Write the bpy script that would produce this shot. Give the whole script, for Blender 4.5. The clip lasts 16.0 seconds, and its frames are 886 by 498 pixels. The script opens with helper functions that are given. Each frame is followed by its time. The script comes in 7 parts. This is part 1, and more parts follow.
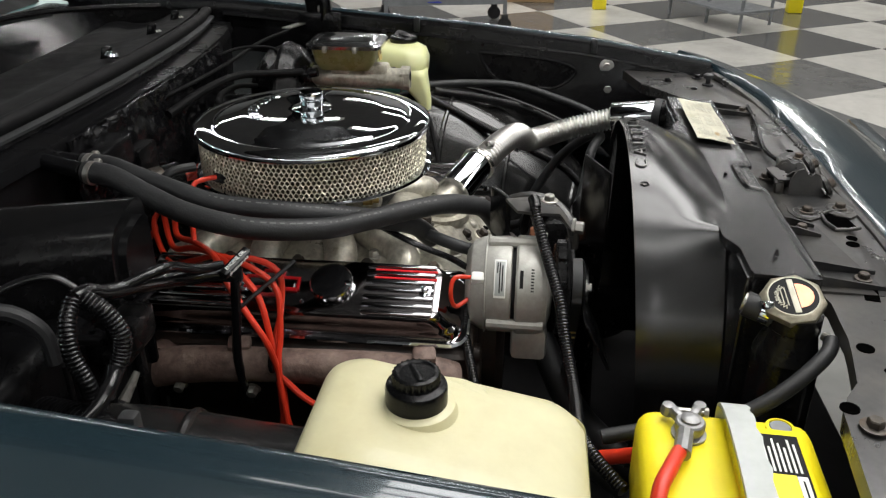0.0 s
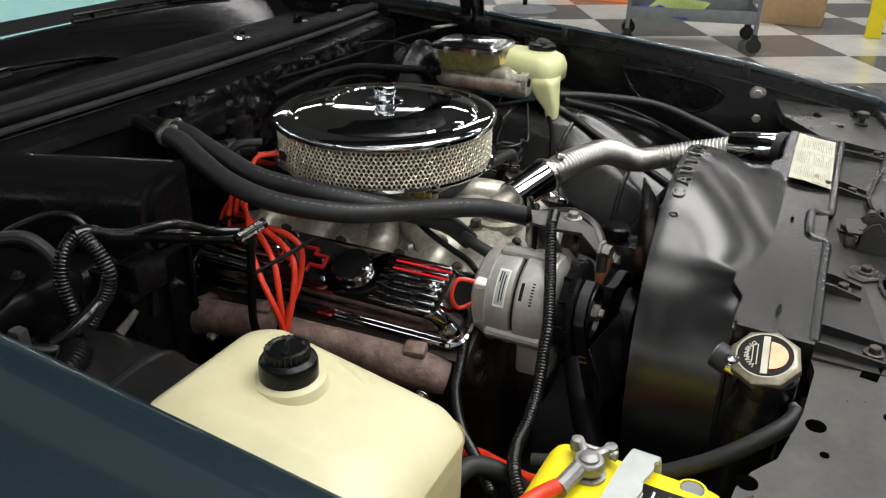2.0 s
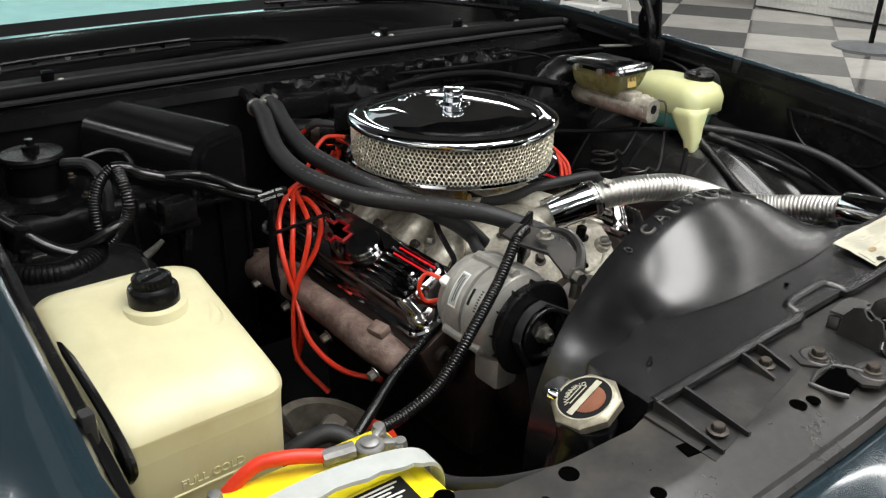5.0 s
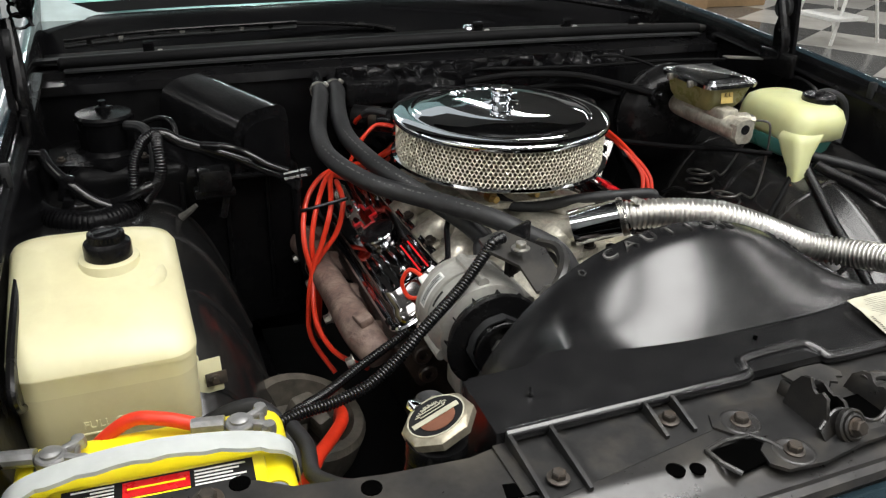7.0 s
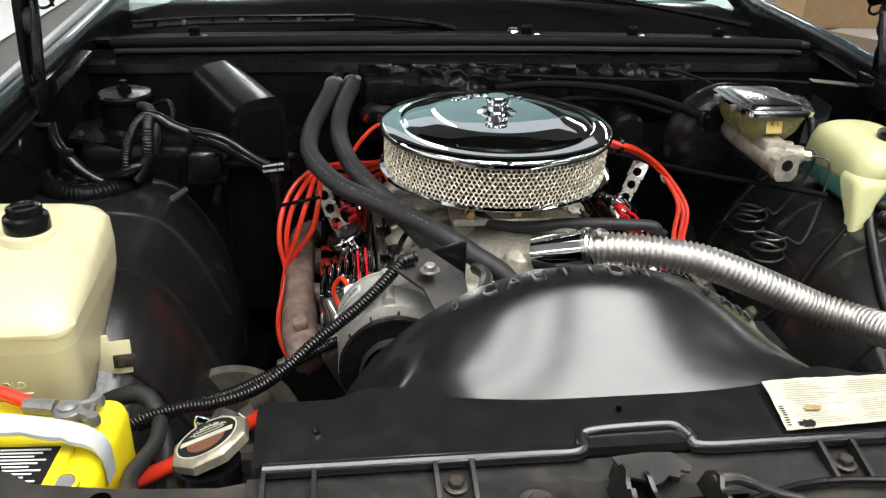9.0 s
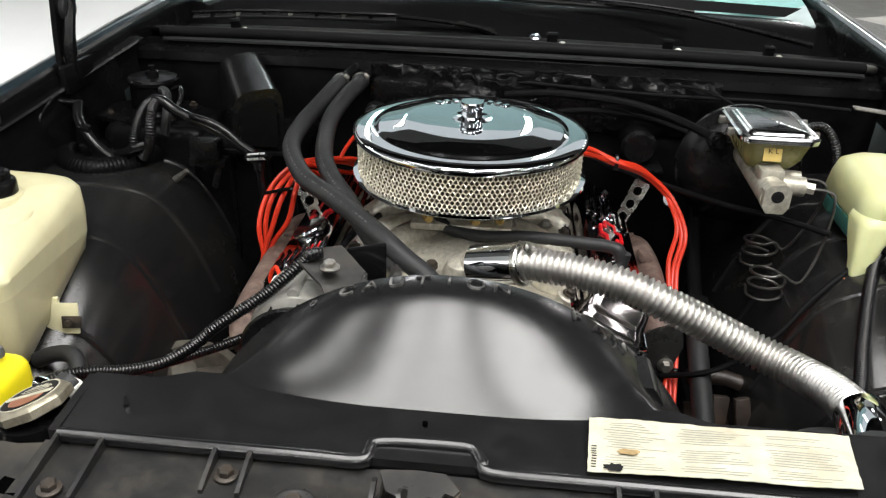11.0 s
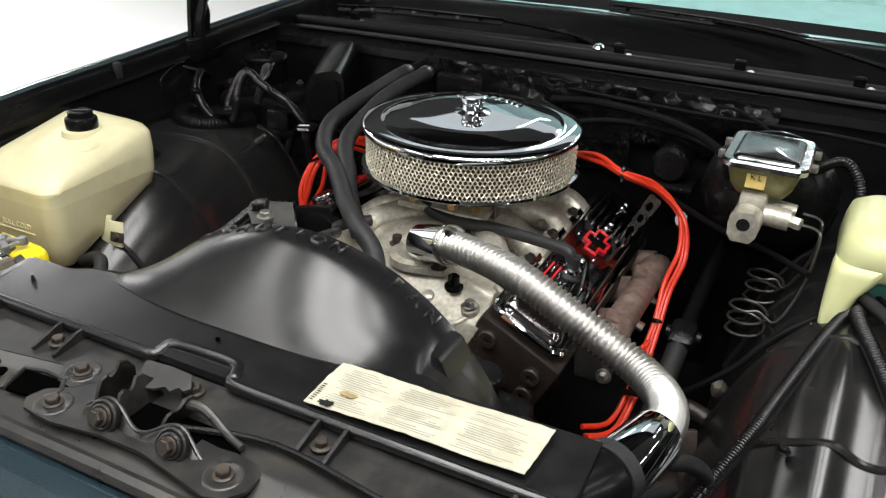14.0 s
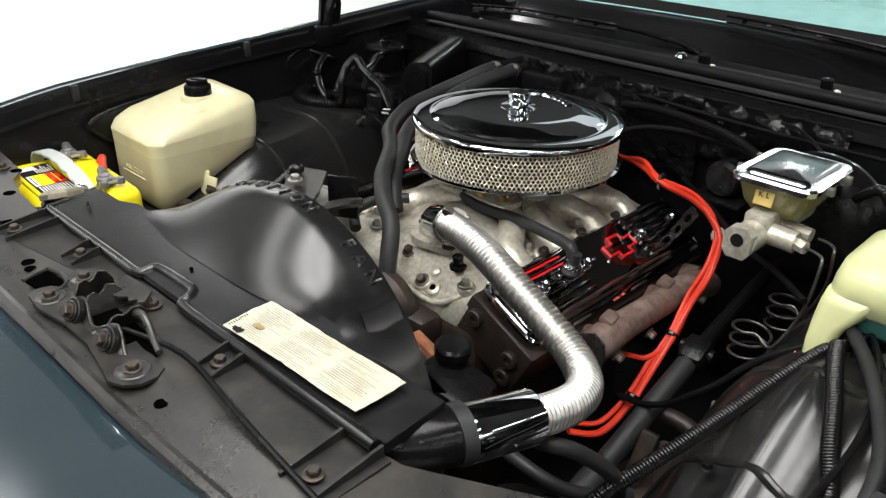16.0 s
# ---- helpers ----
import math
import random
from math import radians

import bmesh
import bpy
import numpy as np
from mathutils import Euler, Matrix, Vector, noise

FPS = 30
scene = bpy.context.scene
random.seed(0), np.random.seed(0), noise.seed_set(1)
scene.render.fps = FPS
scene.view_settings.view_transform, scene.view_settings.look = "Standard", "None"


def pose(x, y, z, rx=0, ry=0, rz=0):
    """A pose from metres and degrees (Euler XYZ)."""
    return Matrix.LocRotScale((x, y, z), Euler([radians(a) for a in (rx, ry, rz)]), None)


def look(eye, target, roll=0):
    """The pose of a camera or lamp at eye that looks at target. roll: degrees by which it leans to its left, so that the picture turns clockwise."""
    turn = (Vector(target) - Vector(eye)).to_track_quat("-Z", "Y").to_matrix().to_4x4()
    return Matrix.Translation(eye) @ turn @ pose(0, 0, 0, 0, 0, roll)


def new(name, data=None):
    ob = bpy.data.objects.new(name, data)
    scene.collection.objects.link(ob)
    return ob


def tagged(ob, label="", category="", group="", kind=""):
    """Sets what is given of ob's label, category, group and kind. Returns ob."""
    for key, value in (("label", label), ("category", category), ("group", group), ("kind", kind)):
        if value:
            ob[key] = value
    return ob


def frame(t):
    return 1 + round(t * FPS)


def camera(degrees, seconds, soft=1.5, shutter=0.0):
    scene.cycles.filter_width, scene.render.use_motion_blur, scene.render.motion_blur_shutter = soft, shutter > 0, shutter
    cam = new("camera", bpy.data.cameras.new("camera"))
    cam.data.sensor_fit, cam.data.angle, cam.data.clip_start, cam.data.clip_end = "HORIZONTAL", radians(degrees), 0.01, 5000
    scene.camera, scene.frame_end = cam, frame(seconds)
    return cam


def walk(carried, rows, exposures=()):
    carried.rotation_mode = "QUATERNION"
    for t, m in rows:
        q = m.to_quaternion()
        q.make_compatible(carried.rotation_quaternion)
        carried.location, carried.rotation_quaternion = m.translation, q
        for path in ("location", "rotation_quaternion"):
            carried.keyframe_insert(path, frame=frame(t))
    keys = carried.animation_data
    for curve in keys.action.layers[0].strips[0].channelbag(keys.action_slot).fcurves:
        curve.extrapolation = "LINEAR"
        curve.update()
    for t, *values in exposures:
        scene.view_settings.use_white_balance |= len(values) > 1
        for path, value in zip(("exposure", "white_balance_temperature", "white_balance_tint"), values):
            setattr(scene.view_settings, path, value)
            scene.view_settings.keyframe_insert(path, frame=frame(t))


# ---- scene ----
cam = camera(57.3, 16.0, 1.25)
METRES, EYE, TILT, LEAN, TURN = 2.520, 1.330, -26.5, 0.0, -83.7
EYE_X, EYE_Y = -1.1620, -0.3247
ROWS = [
    (0.0, 0.0, 0.0, 0.0, 0.0, 0.0, -0.0),
    (0.5, 0.0314, 0.0018, 0.0006, 4.71, 0.1, -2.48),
    (1.0, 0.0605, 0.0029, 0.0008, 9.29, 0.06, -4.91),
    (1.5, 0.0882, 0.0059, 0.0022, 12.88, -0.25, -6.74),
    (2.0, 0.1198, 0.012, 0.0053, 17.15, -0.79, -8.89),
    (2.5, 0.1503, 0.0185, 0.0084, 20.28, -1.11, -10.47),
    (3.0, 0.1813, 0.026, 0.0131, 24.35, -1.54, -12.39),
    (3.5, 0.2137, 0.0361, 0.0186, 28.87, -2.43, -14.49),
    (4.0, 0.2385, 0.0475, 0.0253, 32.56, -3.35, -16.04),
    (4.5, 0.2625, 0.0626, 0.033, 36.69, -4.42, -17.75),
    (7.0, 0.3548, 0.173, 0.0897, 58.74, -12.67, -24.67),
    (7.5, 0.3633, 0.2045, 0.1052, 63.51, -15.01, -25.69),
    (8.0, 0.3714, 0.2338, 0.1205, 67.64, -16.86, -26.42),
    (8.5, 0.374, 0.2629, 0.1358, 71.17, -18.41, -26.99),
    (9.0, 0.3767, 0.2916, 0.1506, 74.99, -20.09, -27.45),
    (9.5, 0.3781, 0.3153, 0.1635, 78.44, -21.53, -27.81),
    (12.0, 0.3979, 0.4488, 0.234, 96.55, -29.95, -28.15),
    (12.5, 0.4003, 0.4749, 0.2477, 100.54, -31.58, -27.87),
    (13.0, 0.4014, 0.5021, 0.2621, 104.74, -33.16, -27.51),
    (13.5, 0.401, 0.5293, 0.2763, 109.14, -34.97, -26.92),
    (14.0, 0.3993, 0.5572, 0.2907, 113.09, -36.7, -26.3),
    (14.5, 0.396, 0.5869, 0.3061, 118.08, -38.85, -25.33),
    (15.0, 0.3909, 0.6144, 0.3204, 122.54, -40.58, -24.35),
    (15.5, 0.3819, 0.6397, 0.3337, 127.49, -42.25, -23.14),
    (16.0, 0.3679, 0.6688, 0.3487, 131.58, -43.78, -21.93),
]
walk(cam, [(t, pose(EYE_X, EYE_Y, EYE, TILT, LEAN, TURN) @ pose(METRES * x, METRES * y, METRES * z, 90 + pitch, roll, yaw)) for t, x, y, z, yaw, pitch, roll in ROWS], exposures=[(0.0, -0.07), (2.5, -0.05), (4.5, 0.08), (7.0, 0.1), (8.5, 0.36), (9.5, 0.36), (13.0, 0.13), (16.0, 0.2)])

# ---- light: fluorescent shop lights, unseen lamps added to whiten the bay on one side ----
world = bpy.data.worlds.new("world")
scene.world = world
world.use_nodes = True
world.node_tree.nodes["Background"].inputs[0].default_value = (0.9, 0.95, 1.0, 1)
world.node_tree.nodes["Background"].inputs[1].default_value = 0.03
scene.view_settings.exposure = 0.0


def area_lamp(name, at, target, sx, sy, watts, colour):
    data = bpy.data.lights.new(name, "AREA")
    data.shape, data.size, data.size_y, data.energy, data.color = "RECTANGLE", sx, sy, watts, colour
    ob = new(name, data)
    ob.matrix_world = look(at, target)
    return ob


WHITE = (1.0, 0.985, 0.965)
# Strips placed from shroud highlights; the x 7.8 pair is added to brighten the floor.
FIXTURES = [(x, -1.0, w, 0.34) for x, w in ((-1.4, 14), (-0.5, 26), (-0.06, 26), (0.5, 26), (0.82, 26), (1.14, 26))] + [(x, -4.4, 30, 0.14) for x in (-1.4, 0.42, 2.9, 5.6)] + [(5.6, 2.6, 34, 0.14)] + [(x, 5.8, 40, 0.14) for x in (-1.4, 0.42, 2.9, 5.6)] + [(2.9, -1.0, 20, 0.14), (5.6, -1.0, 28, 0.14), (7.8, -3.4, 60, 0.14), (7.8, 0.4, 60, 0.14)]
for lx, ly, watts, wide in FIXTURES:
    area_lamp("ceiling_lamp", (lx, ly, 3.02), (lx, ly, 0), wide, 2.6, watts, WHITE)
# Lamps with no fixture, added so the left backdrop burns out to white.
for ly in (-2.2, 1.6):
    area_lamp("added_bay_lamp", (-4.3, ly, 3.0), (-5.1, ly, 0.7), 0.9, 2.6, 145, (1, 1, 1))

# ---- materials ----
NT = {}


def material(name, colour, rough=0.5, metal=0.0, vary=0.15, scale=40.0, bump=0.0, bump_scale=200.0, coat=0.0, stain=None,
             stain_amount=0.0, stain_scale=6.0, rough_vary=0.1, spec=0.5, subsurface=0.0, by_object=0.0):
    """A surface with fine grain, broad stains, uneven gloss and fine relief."""
    m = bpy.data.materials.new(name)
    m.use_nodes = True
    t = m.node_tree
    n, l = t.nodes, t.links
    b = n["Principled BSDF"]
    co = n.new("ShaderNodeTexCoord")
    fine = n.new("ShaderNodeTexNoise")
    fine.inputs["Scale"].default_value, fine.inputs["Detail"].default_value = scale, 6
    l.new(co.outputs["Object"], fine.inputs["Vector"])
    broad = n.new("ShaderNodeTexNoise")
    broad.inputs["Scale"].default_value, broad.inputs["Detail"].default_value, broad.inputs["Roughness"].default_value = stain_scale, 8, 0.65
    l.new(co.outputs["Object"], broad.inputs["Vector"])
    span = n.new("ShaderNodeMapRange")
    span.inputs[1].default_value, span.inputs[2].default_value = 0.25, 0.75
    span.inputs[3].default_value, span.inputs[4].default_value = 1 - vary, 1 + vary
    l.new(fine.outputs[0], span.inputs[0])
    mul = n.new("ShaderNodeMix")
    mul.data_type, mul.blend_type = "RGBA", "MULTIPLY"
    mul.inputs[0].default_value, mul.inputs[6].default_value = 1.0, (*colour, 1)
    l.new(span.outputs[0], mul.inputs[7])
    out = mul.outputs[2]
    if stain:
        mask = n.new("ShaderNodeMapRange")
        mask.inputs[1].default_value, mask.inputs[2].default_value = 0.48, 0.72
        mask.inputs[4].default_value = stain_amount
        l.new(broad.outputs[0], mask.inputs[0])
        mix = n.new("ShaderNodeMix")
        mix.data_type = "RGBA"
        mix.inputs[7].default_value = (*stain, 1)
        l.new(mask.outputs[0], mix.inputs[0])
        l.new(out, mix.inputs[6])
        out = mix.outputs[2]
    if by_object:
        info = n.new("ShaderNodeObjectInfo")
        sp = n.new("ShaderNodeMapRange")
        sp.inputs[3].default_value, sp.inputs[4].default_value = 1 - by_object, 1 + by_object
        l.new(info.outputs["Random"], sp.inputs[0])
        m2 = n.new("ShaderNodeMix")
        m2.data_type, m2.blend_type = "RGBA", "MULTIPLY"
        m2.inputs[0].default_value = 1.0
        l.new(out, m2.inputs[6])
        l.new(sp.outputs[0], m2.inputs[7])
        out = m2.outputs[2]
    l.new(out, b.inputs["Base Color"])
    gloss = n.new("ShaderNodeMapRange")
    gloss.inputs[1].default_value, gloss.inputs[2].default_value = 0.3, 0.7
    gloss.inputs[3].default_value, gloss.inputs[4].default_value = max(0.0, rough - rough_vary), min(1.0, rough + rough_vary)
    l.new(broad.outputs[0], gloss.inputs[0])
    l.new(gloss.outputs[0], b.inputs["Roughness"])
    b.inputs["Metallic"].default_value = metal
    b.inputs["Coat Weight"].default_value, b.inputs["Coat Roughness"].default_value = coat, 0.06
    b.inputs["Specular IOR Level"].default_value = spec
    if subsurface:
        b.inputs["Subsurface Weight"].default_value = subsurface
        b.inputs["Subsurface Radius"].default_value, b.inputs["Subsurface Scale"].default_value = (1.0, 0.8, 0.4), 0.02
    if bump:
        grain = n.new("ShaderNodeTexNoise")
        grain.inputs["Scale"].default_value, grain.inputs["Detail"].default_value = bump_scale, 4
        l.new(co.outputs["Object"], grain.inputs["Vector"])
        bp = n.new("ShaderNodeBump")
        bp.inputs["Strength"].default_value, bp.inputs["Distance"].default_value = bump, 0.002
        l.new(grain.outputs[0], bp.inputs["Height"])
        l.new(bp.outputs[0], b.inputs["Normal"])
    return m


TEAL = material("teal_car_paint", (0.0145, 0.028, 0.036), 0.2, 0.2, 0.1, 900, coat=1.0, rough_vary=0.04)
BAY_BLACK = material("bay_black_paint", (0.0045, 0.0045, 0.005), 0.22, 0, 0.3, 60, 0.3, 60, stain=(0.010, 0.0095, 0.0085), stain_amount=0.6, rough_vary=0.1, spec=0.22)
SHEET_BLACK = material("support_black_paint", (0.021, 0.0205, 0.020), 0.30, 0, 0.35, 120, 0.02, 240, stain=(0.068, 0.060, 0.047), stain_amount=0.6, stain_scale=11, rough_vary=0.06, spec=0.6)
SHROUD = material("scuffed_black_plastic", (0.0065, 0.0065, 0.007), 0.235, 0, 0.3, 220, 0, 14, stain=(0.022, 0.0215, 0.0205), stain_amount=0.2, stain_scale=40, rough_vary=0.035, spec=0.75)
ARCH_BLACK = material("glossy_arch_plastic", (0.010, 0.010, 0.0102), 0.23, 0, 0.3, 80, 0.05, 34, stain=(0.022, 0.020, 0.017), stain_amount=0.6, stain_scale=7, rough_vary=0.07, spec=0.65)
MOULDING = material("dull_moulded_plastic", (0.012, 0.012, 0.012), 0.38, 0, 0.4, 120, 0.03, 200, stain=(0.055, 0.047, 0.035), stain_amount=0.5, stain_scale=24, spec=0.4)
LATCH_BLACK = material("worn_latch_steel", (0.010, 0.0095, 0.009), 0.34, 0.1, 0.4, 150, 0.1, 240, stain=(0.05, 0.042, 0.03), stain_amount=0.45, stain_scale=40, spec=0.5)
SATIN_BLACK = material("satin_black_paint", (0.004, 0.004, 0.0045), 0.2, 0, 0.2, 60, 0.05, 200, rough_vary=0.05, spec=0.35)
SHROUD_WORN = material("worn_black_letters", (0.012, 0.012, 0.012), 0.33, 0, 0.6, 90, 0.05, 200, stain=(0.4, 0.39, 0.37), stain_amount=0.8, stain_scale=75)
PLASTIC = material("black_plastic", (0.005, 0.005, 0.0055), 0.24, 0, 0.25, 90, 0.1, 120, stain=(0.011, 0.0105, 0.009), stain_amount=0.4, rough_vary=0.08, spec=0.2)
RUBBER = material("grey_black_rubber", (0.016, 0.0165, 0.0175), 0.5, 0, 0.25, 120, 0.2, 400, stain=(0.036, 0.036, 0.035), stain_amount=0.3, stain_scale=20, spec=0.35)
LOOM = material("loom_plastic", (0.006, 0.006, 0.0065), 0.18, 0, 0.2, 100, rough_vary=0.06)
CHROME = material("chrome", (0.70, 0.72, 0.75), 0.025, 1.0, 0.03, 30, rough_vary=0.012)
HOSE_STEEL = material("stainless_steel", (0.64, 0.63, 0.605), 0.34, 1.0, 0.08, 200, rough_vary=0.05)
GRIMY_BOLT = material("grimy_bolt", (0.055, 0.048, 0.041), 0.45, 0.6, 0.3, 150, 0.1, 300, stain=(0.09, 0.055, 0.03), stain_amount=0.6, stain_scale=60)
BRACKET_STEEL = material("plated_bracket", (0.45, 0.44, 0.41), 0.26, 1.0, 0.15, 80, rough_vary=0.1)
BARE_STEEL = material("dull_zinc_steel", (0.42, 0.41, 0.38), 0.42, 1.0, 0.2, 150, 0.2, 300, stain=(0.2, 0.15, 0.1), stain_amount=0.5, stain_scale=60)
ALLOY = material("cast_aluminium", (0.50, 0.475, 0.40), 0.36, 0.5, 0.25, 140, 0.3, 120, stain=(0.13, 0.11, 0.07), stain_amount=0.75, stain_scale=20)
IRON = material("rusty_cast_iron", (0.12, 0.078, 0.064), 0.65, 0.1, 0.4, 90, 0.8, 120, stain=(0.30, 0.225, 0.185), stain_amount=0.75, stain_scale=22)
BLOCK = material("oily_cast_iron", (0.022, 0.016, 0.013), 0.45, 0.1, 0.4, 60, 0.5, 120, stain=(0.07, 0.042, 0.028), stain_amount=0.6, stain_scale=16)
LID_STEEL = material("zinc_plated_lid", (0.40, 0.41, 0.42), 0.17, 1.0, 0.12, 60, 0.02, 120, stain=(0.26, 0.26, 0.26), stain_amount=0.4, stain_scale=30, rough_vary=0.08)
CAP_STEEL = material("aged_brassy_steel", (0.30, 0.275, 0.21), 0.42, 0.8, 0.2, 150, 0.15, 300, stain=(0.14, 0.11, 0.07), stain_amount=0.5, stain_scale=60)
HEATER = material("matt_heater_plastic", (0.004, 0.004, 0.0044), 0.27, 0, 0.25, 90, 0.1, 120, stain=(0.009, 0.0085, 0.0075), stain_amount=0.4, rough_vary=0.08, spec=0.08)
COVER_CHROME = material("dark_reflecting_chrome", (0.34, 0.34, 0.35), 0.10, 1.0, 0.08, 30, rough_vary=0.04)
DUCT_BLACK = material("satin_duct_plastic", (0.005, 0.005, 0.0054), 0.2, 0, 0.25, 90, 0.05, 120, stain=(0.010, 0.0095, 0.0085), stain_amount=0.4, rough_vary=0.08, spec=0.2)
INSULATION = material("crumpled_foil", (0.0035, 0.0035, 0.004), 0.16, 0, 0.4, 40, 0.1, 120, stain=(0.008, 0.008, 0.008), stain_amount=0.5, stain_scale=9, rough_vary=0.06, spec=0.22)
# Pale tone for unseen ceiling zones that glossy parts should mirror as bright.
GREY_CEILING = material("pale_unseen_ceiling", (0.30, 0.30, 0.295), 0.8, 0, 0.05, 3, 0.1, 60)
# Lightless black for flat patches that paint the shade of holes.
HOLE_SHADE = material("painted_hole_shade", (0.001, 0.001, 0.001), 1.0, spec=0.0)
STAIN_BROWN = material("brown_stain", (0.27, 0.19, 0.085), 0.5, 0, 0.5, 120)
SEAL = material("black_seal_rubber", (0.0032, 0.0032, 0.0035), 0.6, 0, 0.2, 100, 0.1, 300, stain=(0.011, 0.011, 0.0105), stain_amount=0.3, stain_scale=20, spec=0.1)
CREAM_FLUID = material("tank_plastic_over_fluid", (0.52, 0.485, 0.305), 0.34, 0, 0.05, 25, 0.05, 90, stain=(0.36, 0.30, 0.17), stain_amount=0.5, stain_scale=7, subsurface=0.06, rough_vary=0.07)
CREAM = material("yellowed_plastic", (0.59, 0.56, 0.355), 0.34, 0, 0.05, 25, 0.05, 90, stain=(0.44, 0.385, 0.21), stain_amount=0.5, stain_scale=7, subsurface=0.06, rough_vary=0.07)
YELLOW = material("yellow_plastic", (0.86, 0.72, 0.01), 0.38, 0, 0.05, 60, 0.05, 300, stain=(0.6, 0.5, 0.05), stain_amount=0.2, stain_scale=12)
GREY_PLASTIC = material("pale_grey_plastic", (0.42, 0.445, 0.43), 0.45, 0, 0.06, 60, stain=(0.3, 0.31, 0.29), stain_amount=0.3, stain_scale=20)
RED = material("red_silicone", (0.62, 0.035, 0.012), 0.38, 0, 0.12, 50, 0.05, 200)
RED_PAINT = material("red_paint", (0.55, 0.01, 0.015), 0.3, 0, 0.1, 80)
LEAD = material("lead_alloy", (0.27, 0.27, 0.27), 0.45, 0.7, 0.2, 90, 0.2, 200, stain=(0.12, 0.12, 0.11), stain_amount=0.5, stain_scale=40)
PAPER = material("aged_paper", (0.42, 0.405, 0.315), 0.45, 0, 0.16, 60, 0.3, 40, stain=(0.30, 0.23, 0.12), stain_amount=0.5, stain_scale=14)
INK = material("faded_ink", (0.225, 0.225, 0.185), 0.6)
# Black for print and seams, also for the shade block below the engine.
INK_SHADE_BLACK = material("ink_and_shade_black", (0.008, 0.008, 0.0085), 0.6, spec=0.15)
HOSE_PRINT = material("faded_hose_print", (0.07, 0.07, 0.068), 0.6)
WHITE_INK = material("white_print", (0.75, 0.75, 0.72), 0.5)
PLEAT = material("filter_paper", (0.17, 0.15, 0.10), 0.8, 0, 0.2, 60, 0.2, 200)
MESHWIRE = material("filter_wire", (0.66, 0.62, 0.49), 0.36, 0.65, 0.25, 150)
GLASS = bpy.data.materials.new("green_windscreen")
GLASS.use_nodes = True
_t = GLASS.node_tree
_t.nodes.remove(_t.nodes["Principled BSDF"])
_clear, _gloss, _mix = _t.nodes.new("ShaderNodeBsdfTransparent"), _t.nodes.new("ShaderNodeBsdfGlossy"), _t.nodes.new("ShaderNodeMixShader")
_clear.inputs[0].default_value, _gloss.inputs[0].default_value, _gloss.inputs[1].default_value = (0.62, 0.84, 0.82, 1), (0.75, 0.95, 0.93, 1), 0.03
_fres = _t.nodes.new("ShaderNodeFresnel")
_fres.inputs[0].default_value = 1.5
_t.links.new(_fres.outputs[0], _mix.inputs[0])
_t.links.new(_clear.outputs[0], _mix.inputs[1])
_t.links.new(_gloss.outputs[0], _mix.inputs[2])
_t.links.new(_mix.outputs[0], _t.nodes["Material Output"].inputs[0])
CASE_GREY = material("grey_alternator_casting", (0.36, 0.355, 0.325), 0.42, 0.35, 0.12, 120, 0.15, 240, stain=(0.22, 0.21, 0.18), stain_amount=0.5, stain_scale=20)
DASH = material("pale_dashboard", (0.5, 0.6, 0.6), 0.7, 0, 0.1, 30)
TILE_LIGHT = material("light_floor_tile", (0.62, 0.605, 0.56), 0.16, 0, 0.08, 9, stain=(0.3, 0.29, 0.26), stain_amount=0.6, stain_scale=2.5, rough_vary=0.07, by_object=0.12)
TILE_DARK = material("dark_floor_tile", (0.125, 0.125, 0.122), 0.16, 0, 0.15, 9, stain=(0.16, 0.155, 0.15), stain_amount=0.6, stain_scale=2.5, rough_vary=0.07, by_object=0.2)
CONCRETE = material("floor_grout", (0.16, 0.16, 0.15), 0.5, 0, 0.2, 12)
# Dark tone for unseen ceiling zones, keeping reflections in black parts dark.
DARK_CEILING = material("dark_unseen_ceiling", (0.05, 0.05, 0.05), 0.8, 0, 0.05, 3, 0.1, 60)
WHITE_WALL = material("white_wall_paint", (0.74, 0.75, 0.74), 0.7, 0, 0.03, 3, 0.1, 60)
WALL_PAINT = material("grey_wall_paint", (0.17, 0.17, 0.166), 0.7, 0, 0.03, 3, 0.1, 60)
# Unseen glowing panel added for the bluish brightness mirrored in the chrome lid.
LID_GLOW_PANEL = material("unseen_glow_panel", (0.6, 0.62, 0.64), 0.5, 0, 0.04, 2)
LID_GLOW_PANEL.node_tree.nodes["Principled BSDF"].inputs["Emission Color"].default_value = (0.86, 0.96, 1.0, 1)
LID_GLOW_PANEL.node_tree.nodes["Principled BSDF"].inputs["Emission Strength"].default_value = 0.36
SWEEP = material("white_backdrop_paper", (0.86, 0.86, 0.85), 0.75, 0, 0.02, 2)
GREY_STEEL_PAINT = material("grey_painted_steel", (0.2, 0.21, 0.22), 0.45, 0, 0.15, 20, stain=(0.1, 0.1, 0.1), stain_amount=0.4)
CARD = material("cardboard", (0.42, 0.28, 0.15), 0.8, 0, 0.1, 30)
OLIVE = material("olive_plastic", (0.2, 0.19, 0.075), 0.3, 0, 0.15, 60, stain=(0.1, 0.09, 0.03), stain_amount=0.5, stain_scale=20, subsurface=0.05)
TANK = material("translucent_tank", (0.6, 0.62, 0.33), 0.35, 0, 0.06, 25, stain=(0.45, 0.46, 0.2), stain_amount=0.4, stain_scale=8, subsurface=0.25)
COOLANT = material("green_coolant_plastic", (0.09, 0.3, 0.26), 0.3, 0, 0.1, 25, subsurface=0.2)
FRAYED = material("frayed_grey_tape", (0.06, 0.057, 0.05), 0.6, 0, 0.5, 200, 0.4, 300)
ORANGE = material("orange_cloth", (0.6, 0.16, 0.03), 0.9, 0, 0.2, 60)
